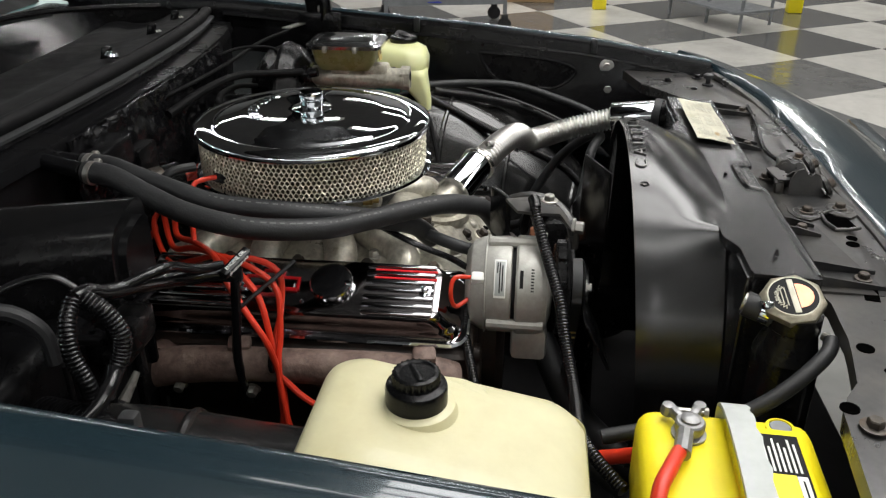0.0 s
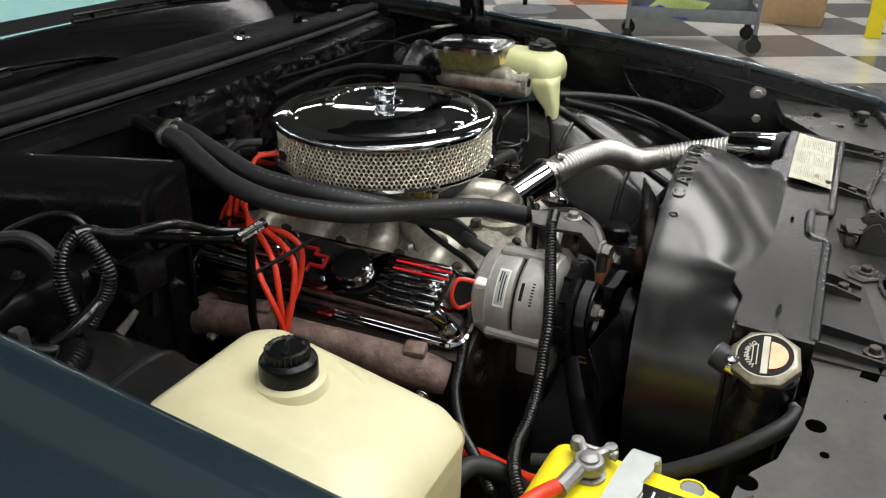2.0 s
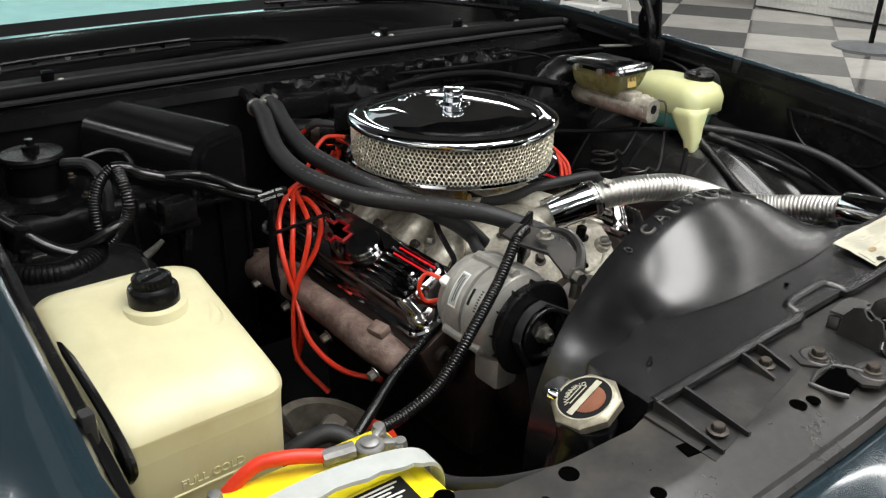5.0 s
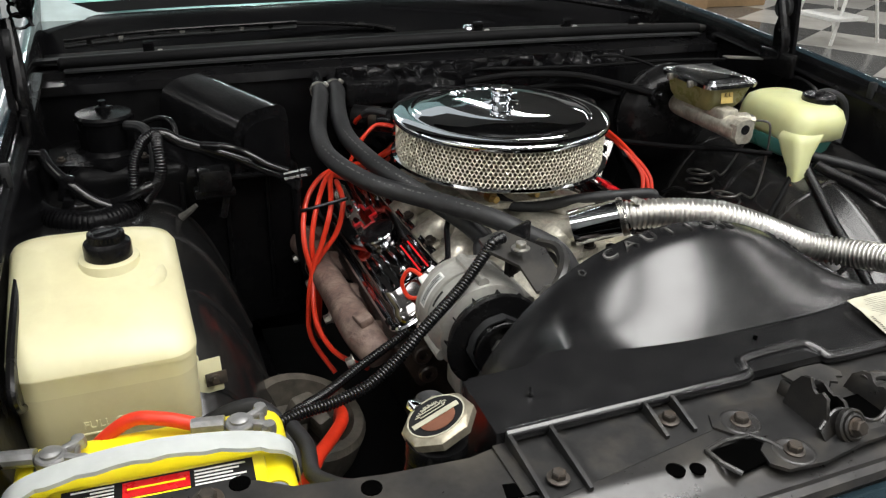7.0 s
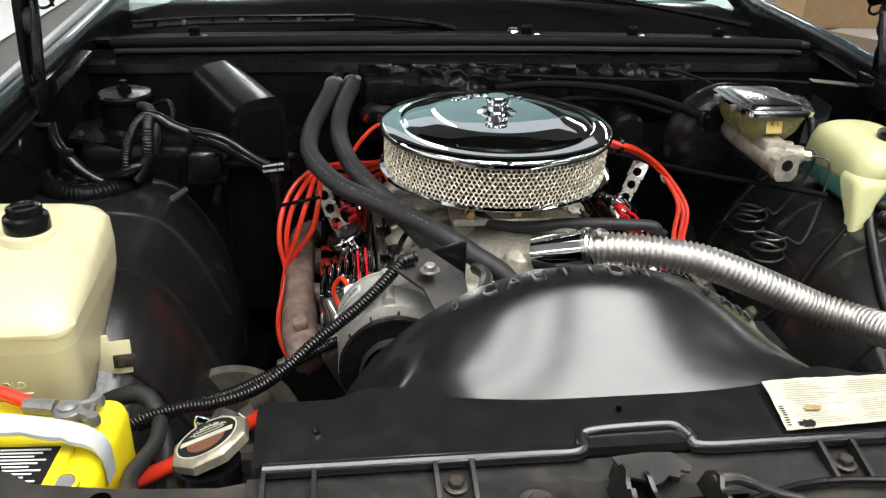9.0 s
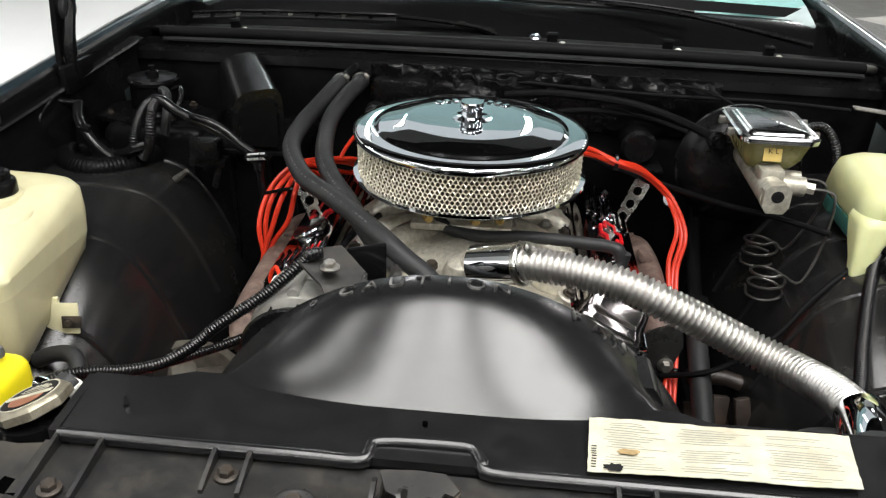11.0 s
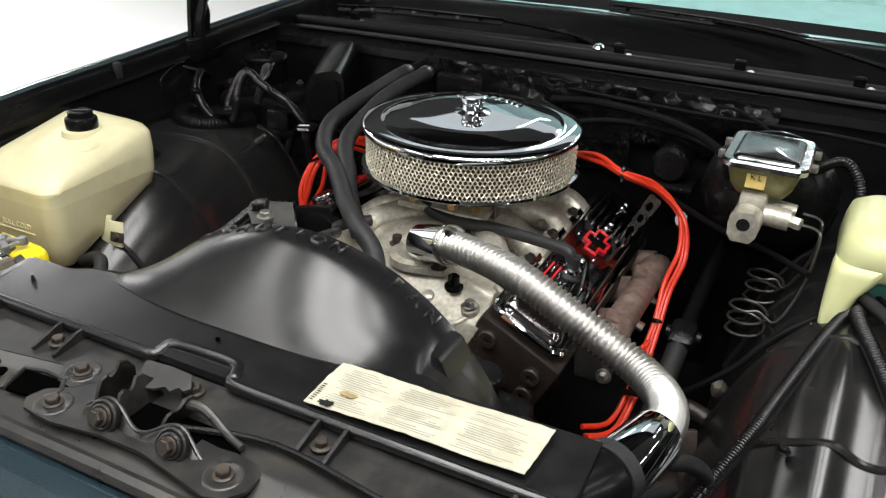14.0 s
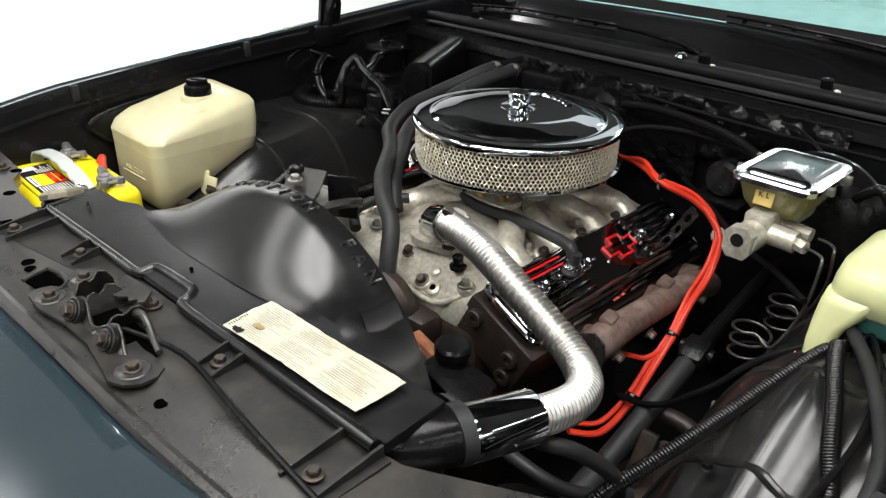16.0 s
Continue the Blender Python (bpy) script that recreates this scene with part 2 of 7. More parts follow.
BLUE = material("blue_cloth", (0.05, 0.07, 0.5), 0.9, 0, 0.2, 60)
LIME = material("lime_cloth", (0.5, 0.6, 0.2), 0.9, 0, 0.2, 60)
FIREWALL = material("black_firewall_mat", (0.004, 0.004, 0.0044), 0.42, 0, 0.5, 30, 0.6, 40, stain=(0.009, 0.009, 0.009), stain_amount=0.7, stain_scale=9, spec=0.15)
DARK_CHROME = material("smoked_chrome", (0.24, 0.225, 0.225), 0.10, 1.0, 0.1, 30, rough_vary=0.06)
BRAKE_STEEL = material("dark_steel_line", (0.10, 0.095, 0.09), 0.35, 0.8, 0.2, 60)
STICKER = material("gold_sticker", (0.55, 0.41, 0.13), 0.4, 0, 0.1, 90)
BRASS = material("brass", (0.5, 0.36, 0.14), 0.35, 1.0, 0.15, 80)
DUSTY = material("dusty_casting", (0.075, 0.066, 0.052), 0.7, 0.1, 0.4, 60, 0.6, 110, stain=(0.02, 0.016, 0.012), stain_amount=0.7, stain_scale=14)
RUST = material("rust_orange_steel", (0.28, 0.1, 0.04), 0.75, 0.1, 0.35, 80, 0.6, 150, stain=(0.12, 0.05, 0.03), stain_amount=0.6, stain_scale=25)
COPPER = material("copper", (0.5, 0.22, 0.14), 0.4, 1.0, 0.2, 60)

# ---- mesh helpers ----


class Shape:
    """Vertices and faces gathered from simple solids, for one mesh."""

    def __init__(self):
        self.v, self.f = [], []

    def add(self, v, f):
        k = len(self.v)
        self.v += [tuple(p) for p in v]
        self.f += [tuple(i + k for i in q) for q in f]
        return self

    def box(self, c, s, bevel=0.0, rot=(0, 0, 0), seg=2):
        bm = bmesh.new()
        bmesh.ops.create_cube(bm, size=1)
        for v in bm.verts:
            v.co = Vector((v.co.x * s[0], v.co.y * s[1], v.co.z * s[2]))
        if bevel:
            bmesh.ops.bevel(bm, geom=bm.edges[:], offset=bevel, segments=seg, affect="EDGES", profile=0.5)
        m = pose(*c, *rot)
        bm.verts.index_update()
        self.add([m @ v.co for v in bm.verts], [[v.index for v in f.verts] for f in bm.faces])
        bm.free()
        return self

    def lathe(self, at, axis, profile, seg=32, sx=1.0):
        """profile: (radius, height along the axis) from bottom to top."""
        q = Vector(axis).normalized().to_track_quat("Z", "Y").to_matrix()
        v, f, n = [], [], len(profile)
        for i in range(seg):
            a = 2 * math.pi * i / seg
            for r, h in profile:
                v.append(Vector(at) + q @ Vector((r * math.cos(a) * sx, r * math.sin(a), h)))
        for i in range(seg):
            j = (i + 1) % seg
            for k in range(n - 1):
                f.append((i * n + k, j * n + k, j * n + k + 1, i * n + k + 1))
        f.append([i * n for i in range(seg)][::-1])
        f.append([i * n + n - 1 for i in range(seg)])
        return self.add(v, f)

    def prism(self, poly, z0, z1, m=Matrix()):
        """A flat outline (x, y) given thickness between z0 and z1, then placed by m."""
        n = len(poly)
        v = [m @ Vector((x, y, z)) for z in (z0, z1) for x, y in poly]
        f = [list(range(n))[::-1], list(range(n, 2 * n))] + [(i, (i + 1) % n, n + (i + 1) % n, n + i) for i in range(n)]
        return self.add(v, f)

    def tube(self, pts, r, seg=10, steps=6, rib=0.0, pitch=0.004, cap=True):
        """A pipe along a smooth curve; rib: height of the rings of a corrugated pipe."""
        line = smooth_line(pts, steps)
        if rib:
            fine = 8 if rib > 0.002 else 4
            line = even_line(line, pitch / fine)
        n = len(line)
        v, f = [], []
        ref = None
        for i, p in enumerate(line):
            d = (line[min(i + 1, n - 1)] - line[max(i - 1, 0)]).normalized()
            if ref is None:
                ref = d.orthogonal().normalized()
            ref = (ref - d * ref.dot(d)).normalized()
            side = d.cross(ref)
            rr = (r(i / (n - 1)) if callable(r) else r) + (rib * (1.3 * math.sin(math.pi * (i % fine) / fine) - 0.3) if rib else 0.0)
            for k in range(seg):
                a = 2 * math.pi * k / seg
                v.append(p + rr * (math.cos(a) * ref + math.sin(a) * side))
        for i in range(n - 1):
            for k in range(seg):
                k2 = (k + 1) % seg
                f.append((i * seg + k, i * seg + k2, (i + 1) * seg + k2, (i + 1) * seg + k))
        if cap:
            f.append(list(range(seg))[::-1])
            f.append([(n - 1) * seg + k for k in range(seg)])
        return self.add(v, f)

    def sheet(self, fn, nu, nv, thick=0.0, m=None):
        """A curved sheet fn(u, v), u and v from 0 to 1; thick: an offset (x, y, z) for its other side."""
        v = [Vector(fn(i / nu, j / nv)) for i in range(nu + 1) for j in range(nv + 1)]
        if m:
            v = [m @ p for p in v]
        w = nv + 1
        f = [(i * w + j, (i + 1) * w + j, (i + 1) * w + j + 1, i * w + j + 1) for i in range(nu) for j in range(nv)]
        if thick:
            k = len(v)
            v += [p + Vector(thick) for p in v]
            f += [[k + i for i in q][::-1] for q in f]
            rim = [i * w for i in range(nu + 1)] + [nu * w + j for j in range(1, nv + 1)] + [i * w + nv for i in range(nu - 1, -1, -1)] + [j for j in range(nv - 1, 0, -1)]
            for a, b in zip(rim, rim[1:] + rim[:1]):
                f.append((b, a, a + k, b + k))
        return self.add(v, f)

    def hexbolt(self, at, axis=(0, 0, 1), r=0.008, h=0.006, washer=0.0115):
        self.lathe(at, axis, ((washer, 0), (washer, 0.0015), (washer * 0.9, 0.002)), 14)
        return self.lathe(Vector(at) + Vector(axis).normalized() * 0.002, axis, ((r, 0), (r, h * 0.8), (r * 0.85, h)), 6)


def smooth_line(pts, steps):
    p = [Vector(q) for q in pts]
    if len(p) < 3:
        return [p[0].lerp(p[1], i / max(steps, 1)) for i in range(max(steps, 1) + 1)]
    out = []
    for i in range(len(p) - 1):
        a, b, c, d = p[max(i - 1, 0)], p[i], p[i + 1], p[min(i + 2, len(p) - 1)]
        for k in range(steps):
            t = k / steps
            out.append(0.5 * (2 * b + (c - a) * t + (2 * a - 5 * b + 4 * c - d) * t * t + (3 * b - a - 3 * c + d) * t ** 3))
    return out + [p[-1]]


def even_line(line, step):
    out, left = [line[0]], step
    for a, b in zip(line, line[1:]):
        d = (b - a).length
        at = 0.0
        while d - at >= left:
            at += left
            out.append(a.lerp(b, at / d))
            left = step
        left -= d - at
    return out


def finish(mesh, mat, sharp=32):
    mesh.materials.append(mat)
    mesh.polygons.foreach_set("use_smooth", [True] * len(mesh.polygons))
    mesh.set_sharp_from_angle(angle=radians(sharp))
    mesh.update()


def thing(name, at, label, category, group="", kind=""):
    ob = new(name)
    ob.empty_display_size = 0.02
    ob.location = at
    return tagged(ob, label, category, group, kind)


def part(name, shape, mat, parent=None, label="", sharp=32):
    """One mesh object, as a part of a thing or of a part."""
    mesh = bpy.data.meshes.new(name)
    mesh.from_pydata([tuple(p) for p in shape.v], [], shape.f)
    bm = bmesh.new()
    bm.from_mesh(mesh)
    bmesh.ops.recalc_face_normals(bm, faces=bm.faces[:])
    bm.to_mesh(mesh)
    bm.free()
    finish(mesh, mat, sharp)
    ob = new(name, mesh)
    if parent:
        ob.parent = parent
        if parent.type == "EMPTY":
            ob.matrix_parent_inverse = Matrix.Translation(parent.location).inverted()
    if label:
        ob["label"] = label
    return ob


def solid(name, shape, mat, label, category, group="", kind="", sharp=32):
    """A thing that is one mesh."""
    return tagged(part(name, shape, mat, sharp=sharp), label, category, group, kind)


def lettering(name, text, size, m, mat, parent, depth=0.0006, bend=0.0):
    """Words as a mesh; m places its flat, centred outline (x along the line, z out). bend: radius of a circle on which it lies."""
    cu = bpy.data.curves.new(name, "FONT")
    cu.body, cu.size, cu.extrude, cu.align_x, cu.align_y = text, size, depth, "CENTER", "CENTER"
    cu.resolution_u = 3
    ob = bpy.data.objects.new(name, cu)
    mesh = bpy.data.meshes.new_from_object(ob)
    bpy.data.objects.remove(ob)
    for v in mesh.vertices:
        p = v.co.copy()
        if bend:
            a = p.x / bend
            p = Vector(((bend + p.y) * math.sin(a), (bend + p.y) * math.cos(a) - bend, p.z))
        v.co = m @ p
    sh = Shape()
    sh.add([v.co for v in mesh.vertices], [list(q.vertices) for q in mesh.polygons])
    return part(name, sh, mat, parent, sharp=30)


def lerp_table(table, x):
    for (a, b), (c, d) in zip(table, table[1:]):
        if x <= c:
            return b + (d - b) * (x - a) / (c - a) if x > a else b
    return table[-1][1]

# ---- the shop ----
floor = part("floor", Shape().box((1.0, 0, -0.03), (40, 40, 0.05)), CONCRETE)
tagged(floor, "polished checkerboard shop floor of dark and light tiles", "floor", kind="structure")
# Walls stay out of view; white or grey is chosen for reflections.
for nm, c, s in (("wall_east", (9.0, 0, 2), (0.2, 20, 4.2)), ("wall_north", (1.5, 9.0, 2), (15.2, 0.2, 4.2)), ("wall_south", (1.5, -9.0, 2), (15.2, 0.2, 4.2)), ("wall_west", (-6.1, 0, 2), (0.2, 18, 4.2))):
    tagged(part(nm, Shape().box(c, s), WHITE_WALL if nm == "wall_north" else WALL_PAINT), "plain white painted shop wall" if nm == "wall_north" else "plain pale grey painted shop wall", "wall", kind="structure")
# Unseen ceiling cut into dark and pale zones to shape the reflections.
for nm, x0, x1, y0, y1, paint, words in (("ceiling", -0.9, 2.2, -3.2, 2.2, DARK_CEILING, "unseen ceiling over the car, toned dark for reflections"), ("ceiling_strip", -2.0, -0.9, -3.2, 2.2, GREY_CEILING, "unseen ceiling strip toned pale for the fender reflection"), ("ceiling_west", -6.2, -2.0, -3.2, -0.1, GREY_CEILING, "unseen bay ceiling toned pale for the nose panel reflection"), ("ceiling_west_rear", -6.2, -2.0, -0.1, 2.2, DARK_CEILING, "unseen rear bay ceiling toned dark for the shroud reflection"),
                                         ("ceiling_corner_west", -6.2, -3.0, 2.2, 9.2, DARK_CEILING, "unseen ceiling behind the bay, toned dark for reflections"),
                                         ("ceiling_east", 2.2, 9.2, -3.2, 9.2, DARK_CEILING, "unseen ceiling over the open shop, toned dark for reflections"),
                                         ("ceiling_south", -6.2, 9.2, -9.2, -3.2, GREY_CEILING, "unseen front ceiling toned pale for the nose panel reflection"), ("ceiling_rear", -3.0, 2.2, 2.2, 4.0, DARK_CEILING, "unseen ceiling behind the car, toned dark for reflections"), ("ceiling_north", -3.0, 2.2, 4.0, 9.2, LID_GLOW_PANEL, "unseen glowing ceiling panel added for the chrome lid reflection")):
    tagged(part(nm, Shape().box(((x0 + x1) / 2, (y0 + y1) / 2, 3.15), (x1 - x0 - 0.002, y1 - y0 - 0.002, 0.1)), paint), words, "ceiling", kind="structure")


for lx, ly, watts, wide in FIXTURES:
    fx = thing("ceiling_light", (lx, ly, 3.1), "long white fluorescent ceiling light", "ceiling light", "fluorescent ceiling lights")
    part("housing", Shape().box((lx, ly, 3.065), (wide + 0.06, 2.7, 0.06), 0.008), WHITE_INK, fx)
E1, E2, TILE = Vector((0.866, 0.5, 0)), Vector((-0.5, 0.866, 0)), 0.77


def sweep_fn(u, v):
    y = -5.5 + 14 * v
    s = u * 5.6
    if s < 1.9:
        return (-2.55 - s, y, 0.012)
    if s < 3.5:
        a = (s - 1.9) / 1.6 * math.pi / 2
        return (-4.45 - 1.0 * math.sin(a), y, 0.012 + 1.0 * (1 - math.cos(a)))
    return (-5.45, y, 1.012 + (s - 3.5) * 0.9)


tagged(part("backdrop", Shape().sheet(sweep_fn, 48, 2), SWEEP), "bright white seamless photo backdrop", "backdrop", kind="structure")

tile_mesh = {}
for i in range(-9, 12):
    for j in range(-10, 10):
        c = Vector((3.65, -1.9, 0)) + E1 * TILE * (i + 0.5) + E2 * TILE * (j + 0.5)
        if not (1.2 < c.x < 8.6 and -5.2 < c.y < 7.2):
            continue
        dark = (i + j) % 2 != 0
        if dark not in tile_mesh:
            bm = bmesh.new()
            bmesh.ops.create_cube(bm, size=1)
            for v in bm.verts:
                v.co = Vector((v.co.x * (TILE - 0.004), v.co.y * (TILE - 0.004), v.co.z * 0.006))
            me = bpy.data.meshes.new("tile")
            bm.to_mesh(me)
            bm.free()
            me.materials.append(TILE_DARK if dark else TILE_LIGHT)
            tile_mesh[dark] = me
        ob = new("tile", tile_mesh[dark])
        ob.matrix_basis = pose(c.x, c.y, -0.003, 0, 0, 30)
        ob.parent = floor

# ---- car body ----
CAR_X = 0.015
FENDER_Z = ((-1.0, 0.845), (-0.8, 0.878), (-0.62, 0.905), (-0.45, 0.93), (-0.2, 0.954), (0.0, 0.968), (0.4, 1.0), (1.2, 1.04))
EDGE_X = {-1: ((-1.0, 0.725), (-0.5, 0.762), (-0.2, 0.752), (0.0, 0.742), (0.4, 0.725), (1.2, 0.72)),
          1: ((-1.0, 0.69), (-0.5, 0.738), (-0.2, 0.75), (0.0, 0.76), (0.4, 0.765), (1.2, 0.76))}


def fender_fn(side, first=0, last=15):
    section = ((-0.004, -0.12), (-0.002, -0.06), (-0.001, -0.012), (0.004, -0.003), (0.010, 0.0), (0.020, 0.001), (0.030, -0.001), (0.042, -0.006),
               (0.056, -0.014), (0.085, -0.034), (0.125, -0.06), (0.145, -0.1), (0.158, -0.16), (0.165, -0.25), (0.165, -0.4), (0.15, -0.6))[first:last + 1]

    def fn(u, v):
        y0 = -0.73 if side > 0 else -1.0
        y = y0 + (1.2 - y0) * u
        k = v * (len(section) - 1)
        i = min(int(k), len(section) - 2)
        a, b = section[i], section[i + 1]
        du, dz = a[0] + (b[0] - a[0]) * (k - i), a[1] + (b[1] - a[1]) * (k - i)
        return (CAR_X + side * (lerp_table(EDGE_X[side], y) + du), y, lerp_table(FENDER_Z, y) + dz + (0.004 if side < 0 else 0.0))
    return fn


car = thing("car_body", (CAR_X, 0, 0.0), "dark teal older sedan with its hood raised over the engine bay", "car")
for side in (-1, 1):
    part("fender", Shape().sheet(fender_fn(side, 3), 44, 24, thick=(side * 0.004, 0, -0.004)), TEAL, car, "dark teal painted front fender")
    part("fender_flange", Shape().sheet(fender_fn(side, 0, 3), 44, 6, thick=(side * 0.003, 0, 0)), BAY_BLACK, car, "black inner flange of the fender")


def apron_fn(side):
    def fn(u, v):
        y = -0.78 + 1.1 * u
        top = lerp_table(FENDER_Z, y) - 0.014
        x = lerp_table(EDGE_X[side], y) - 0.006 - 0.03 * v
        return (CAR_X + side * x, y, top + (0.70 - top) * v)
    return fn


def wheelhouse_fn(side):
    """The inner wheel arch: high along the fender, falling away towards the engine and to both ends."""
    def fn(u, v):
        y = -0.66 + 1.02 * u
        v2 = min(1.0, v / 0.8)
        x = 0.735 - 0.30 * v2
        near = side > 0 and y < 0
        if y < 0:
            z = 0.832 - (0.60 - math.sqrt(max(0.01, 0.36 - y * y))) - 0.10 * max(0.0, (v2 - 0.15) / 0.85) ** 3 - 0.13 * max(0.0, (v2 - 0.62) / 0.38) ** 2
        else:
            z = 0.832 - 0.10 * max(0.0, (y - 0.1) / 0.4) ** 2 - 0.10 * max(0.0, (v2 - 0.15) / 0.85) ** 3 - 0.13 * max(0.0, (v2 - 0.62) / 0.38) ** 2
        if near:
            # pressed ridges that run along the arch
            ease = min(1.0, max(0.0, (-0.05 - y) / 0.12))
            z += ease * (0.014 * math.exp(-((x - 0.583) / 0.020) ** 2) + 0.010 * math.exp(-((x - 0.655) / 0.013) ** 2) + 0.008 * math.exp(-((x - 0.50) / 0.014) ** 2))
        z += 0.004 * math.sin(26 * y) * math.sin(math.pi * v2)
        if v > 0.8:
            k = (v - 0.8) / 0.2
            x -= 0.012 * math.sin(k * math.pi / 2)
            z -= 0.26 * k ** 1.5
        return (CAR_X + side * x, y, z)
    return fn


for side in (-1, 1):
    apron = part("inner_fender", Shape().sheet(apron_fn(side), 20, 8, thick=(side * 0.003, 0, 0)), BAY_BLACK, car, "black painted inner fender panel")
    wh = part("wheelhouse", Shape().sheet(wheelhouse_fn(side), 60, 64, thick=(0, 0, -0.004)), ARCH_BLACK, car, "glossy black ribbed wheel arch liner", sharp=60)
    f = wheelhouse_fn(side)
    for k in (0.22, 0.36, 0.5, 0.64, 0.78):
        part("ridge", Shape().tube([Vector(f(k + 0.05 * (v / 8 - 0.5), 0.78 * v / 8)) + Vector((0, 0, -0.002)) for v in range(9)], 0.006, 8, 3), ARCH_BLACK, wh)
    low = Shape().box((CAR_X + side * 0.42, -0.1, 0.42), (0.06, 1.3, 0.12), 0.01)
    part("frame_rail", low, BAY_BLACK, car)
# Black block standing in for shade deep in the bay; it reaches the floor.
part("bay_shade_block", Shape().box((CAR_X, -0.1, 0.16), (1.5, 1.7, 0.3)), INK_SHADE_BLACK, car)

for side in (-1, 1):
    ed = EDGE_X[side]

    def rail_fn(u, v, side=side, ed=ed):
        y = -0.68 + 1.1 * u
        k = ((0.0, -0.03), (-0.014, -0.032), (-0.016, -0.036), (-0.006, -0.04), (-0.004, -0.06))[int(round(v * 4))]
        return (CAR_X + side * (lerp_table(ed, y) + k[0] - 0.002), y, lerp_table(FENDER_Z, y) + k[1])
    part("gutter_rail", Shape().sheet(rail_fn, 24, 4, thick=(side * 0.002, 0, 0)), BAY_BLACK, car)
    for y in ((-0.05, -0.465) if side > 0 else (-0.05, -0.43)):
        x = CAR_X + side * (lerp_table(ed, y) - 0.006)
        part("rubber_clip", Shape().box((x, y, lerp_table(FENDER_Z, y) - 0.014), (0.012, 0.014, 0.032), 0.003), RUBBER, car, "small rubber hood buffer clip")
    # opening in the inner panel: flat black patch for its shade, inside a raised bead
    hole = [(-0.20, 0.895), (-0.34, 0.885), (-0.415, 0.868), (-0.42, 0.845), (-0.37, 0.815), (-0.27, 0.82), (-0.225, 0.85)]
    xx = CAR_X + side * 0.725
    part("panel_bead", Shape().tube([(xx, y, z) for y, z in hole + hole[:1]], 0.005, 8, 5), BAY_BLACK, car)
    part("panel_shade_patch", Shape().prism([(y, z) for y, z in hole], 0, 0.004, Matrix(((0, 0, side, xx - side * 0.002), (1, 0, 0, 0), (0, 1, 0, 0), (0, 0, 0, 1)))), PLASTIC, car, "flat black patch for the opening in the inner fender")
    bead = [(0.16, 0.93), (0.10, 0.935), (0.05, 0.915), (0.06, 0.88), (0.13, 0.87), (0.17, 0.90)]
    part("panel_bead", Shape().tube([(xx + side * 0.004, y, z) for y, z in bead + bead[:1]], 0.004, 8, 5), BAY_BLACK, car)
for z, y in ((0.87, -0.497), (0.817, -0.503)):
    part("fender_bolt", Shape().hexbolt((0.742, y, z), (-1, 0, 0), 0.010, 0.008, 0.017), BARE_STEEL, car, "zinc bolt with a washer")

# radiator support: a pressed black panel across the front
SUP_FRONT = ((-0.72, -0.73), (-0.5, -0.775), (-0.2, -0.79), (0.25, -0.79), (0.5, -0.775), (0.75, -0.73))
SUP_REAR = ((-0.74, -0.60), (-0.52, -0.622), (-0.5, -0.645), (-0.42, -0.662), (-0.34, -0.668), (-0.3, -0.66), (0.42, -0.66), (0.46, -0.64), (0.6, -0.56), (0.76, -0.53))


def support_fn(u, v):
    x = -0.735 + 1.48 * u
    y0, y1 = lerp_table(SUP_FRONT, x), lerp_table(SUP_REAR, x)
    z = 0.868 + (0.006 if v > 0.25 else -0.004 * (0.25 - v) / 0.25)
    z += -0.012 * max(0.0, abs(x - 0.02) - 0.45) / 0.3
    return (x, y0 + (y1 - y0) * v, z)


support = Shape().sheet(support_fn, 60, 12, thick=(0, 0, -0.02))
support.tube([(x, lerp_table(SUP_FRONT, x) - 0.002, 0.861) for x in (-0.7, -0.5, -0.2, 0.02, 0.25, 0.5, 0.74)], 0.009, 8, 4)
part("radiator_support", support, SHEET_BLACK, car, "scuffed black pressed-steel radiator support")


def header_fn(u, v):
    """The nose panel: a low upright lip behind, then sloping away to the front, higher towards its ends."""
    x = -0.86 + 1.75 * u
    y0 = lerp_table(SUP_FRONT, max(-0.72, min(0.75, x))) - 0.006
    k = max(0.0, abs(x - 0.015) - 0.6)
    rise = min(1.0, max(0.0, (abs(x - 0.02) - 0.12) / 0.35)) * (0.026 if x > 0 else 0.008)
    if v < 0.12:
        t = v / 0.12
        return (x, y0 + 0.9 * k * k - 0.006 * t, 0.850 - 0.25 * k * k * (1 if x < 0 else 0.2) + (0.008 + rise) * t)
    t = (v - 0.12) / 0.88
    return (x, y0 - 0.006 - 0.30 * t + 0.9 * k * k, 0.858 + rise - 0.035 * t - 0.11 * t * t - 0.25 * k * k * (1 if x < 0 else 0.2))


part("header_panel", Shape().sheet(header_fn, 40, 14, thick=(0, 0.003, -0.006)), TEAL, car, "dark teal sloping nose panel")
part("grille_wall", Shape().box((CAR_X, -1.12, 0.5), (1.7, 0.04, 0.46), 0.01), TEAL, car)

# firewall, cowl and windscreen


def cowl_y(x):
    return 0.335 + 0.12 * ((x - 0.05) / 0.7) ** 2


def cowl_z(x):
    return 1.004 - 0.034 * ((x - 0.05) / 0.7) ** 2


def firewall_fn(u, v):
    x = -0.74 + 1.51 * u
    return (x, cowl_y(x) - 0.055 + 0.03 * v, cowl_z(x) - 0.03 - 0.55 * v + 0.0)


part("firewall", Shape().sheet(firewall_fn, 24, 8, thick=(0, 0.004, 0)), FIREWALL, car, "black and grey insulated firewall")


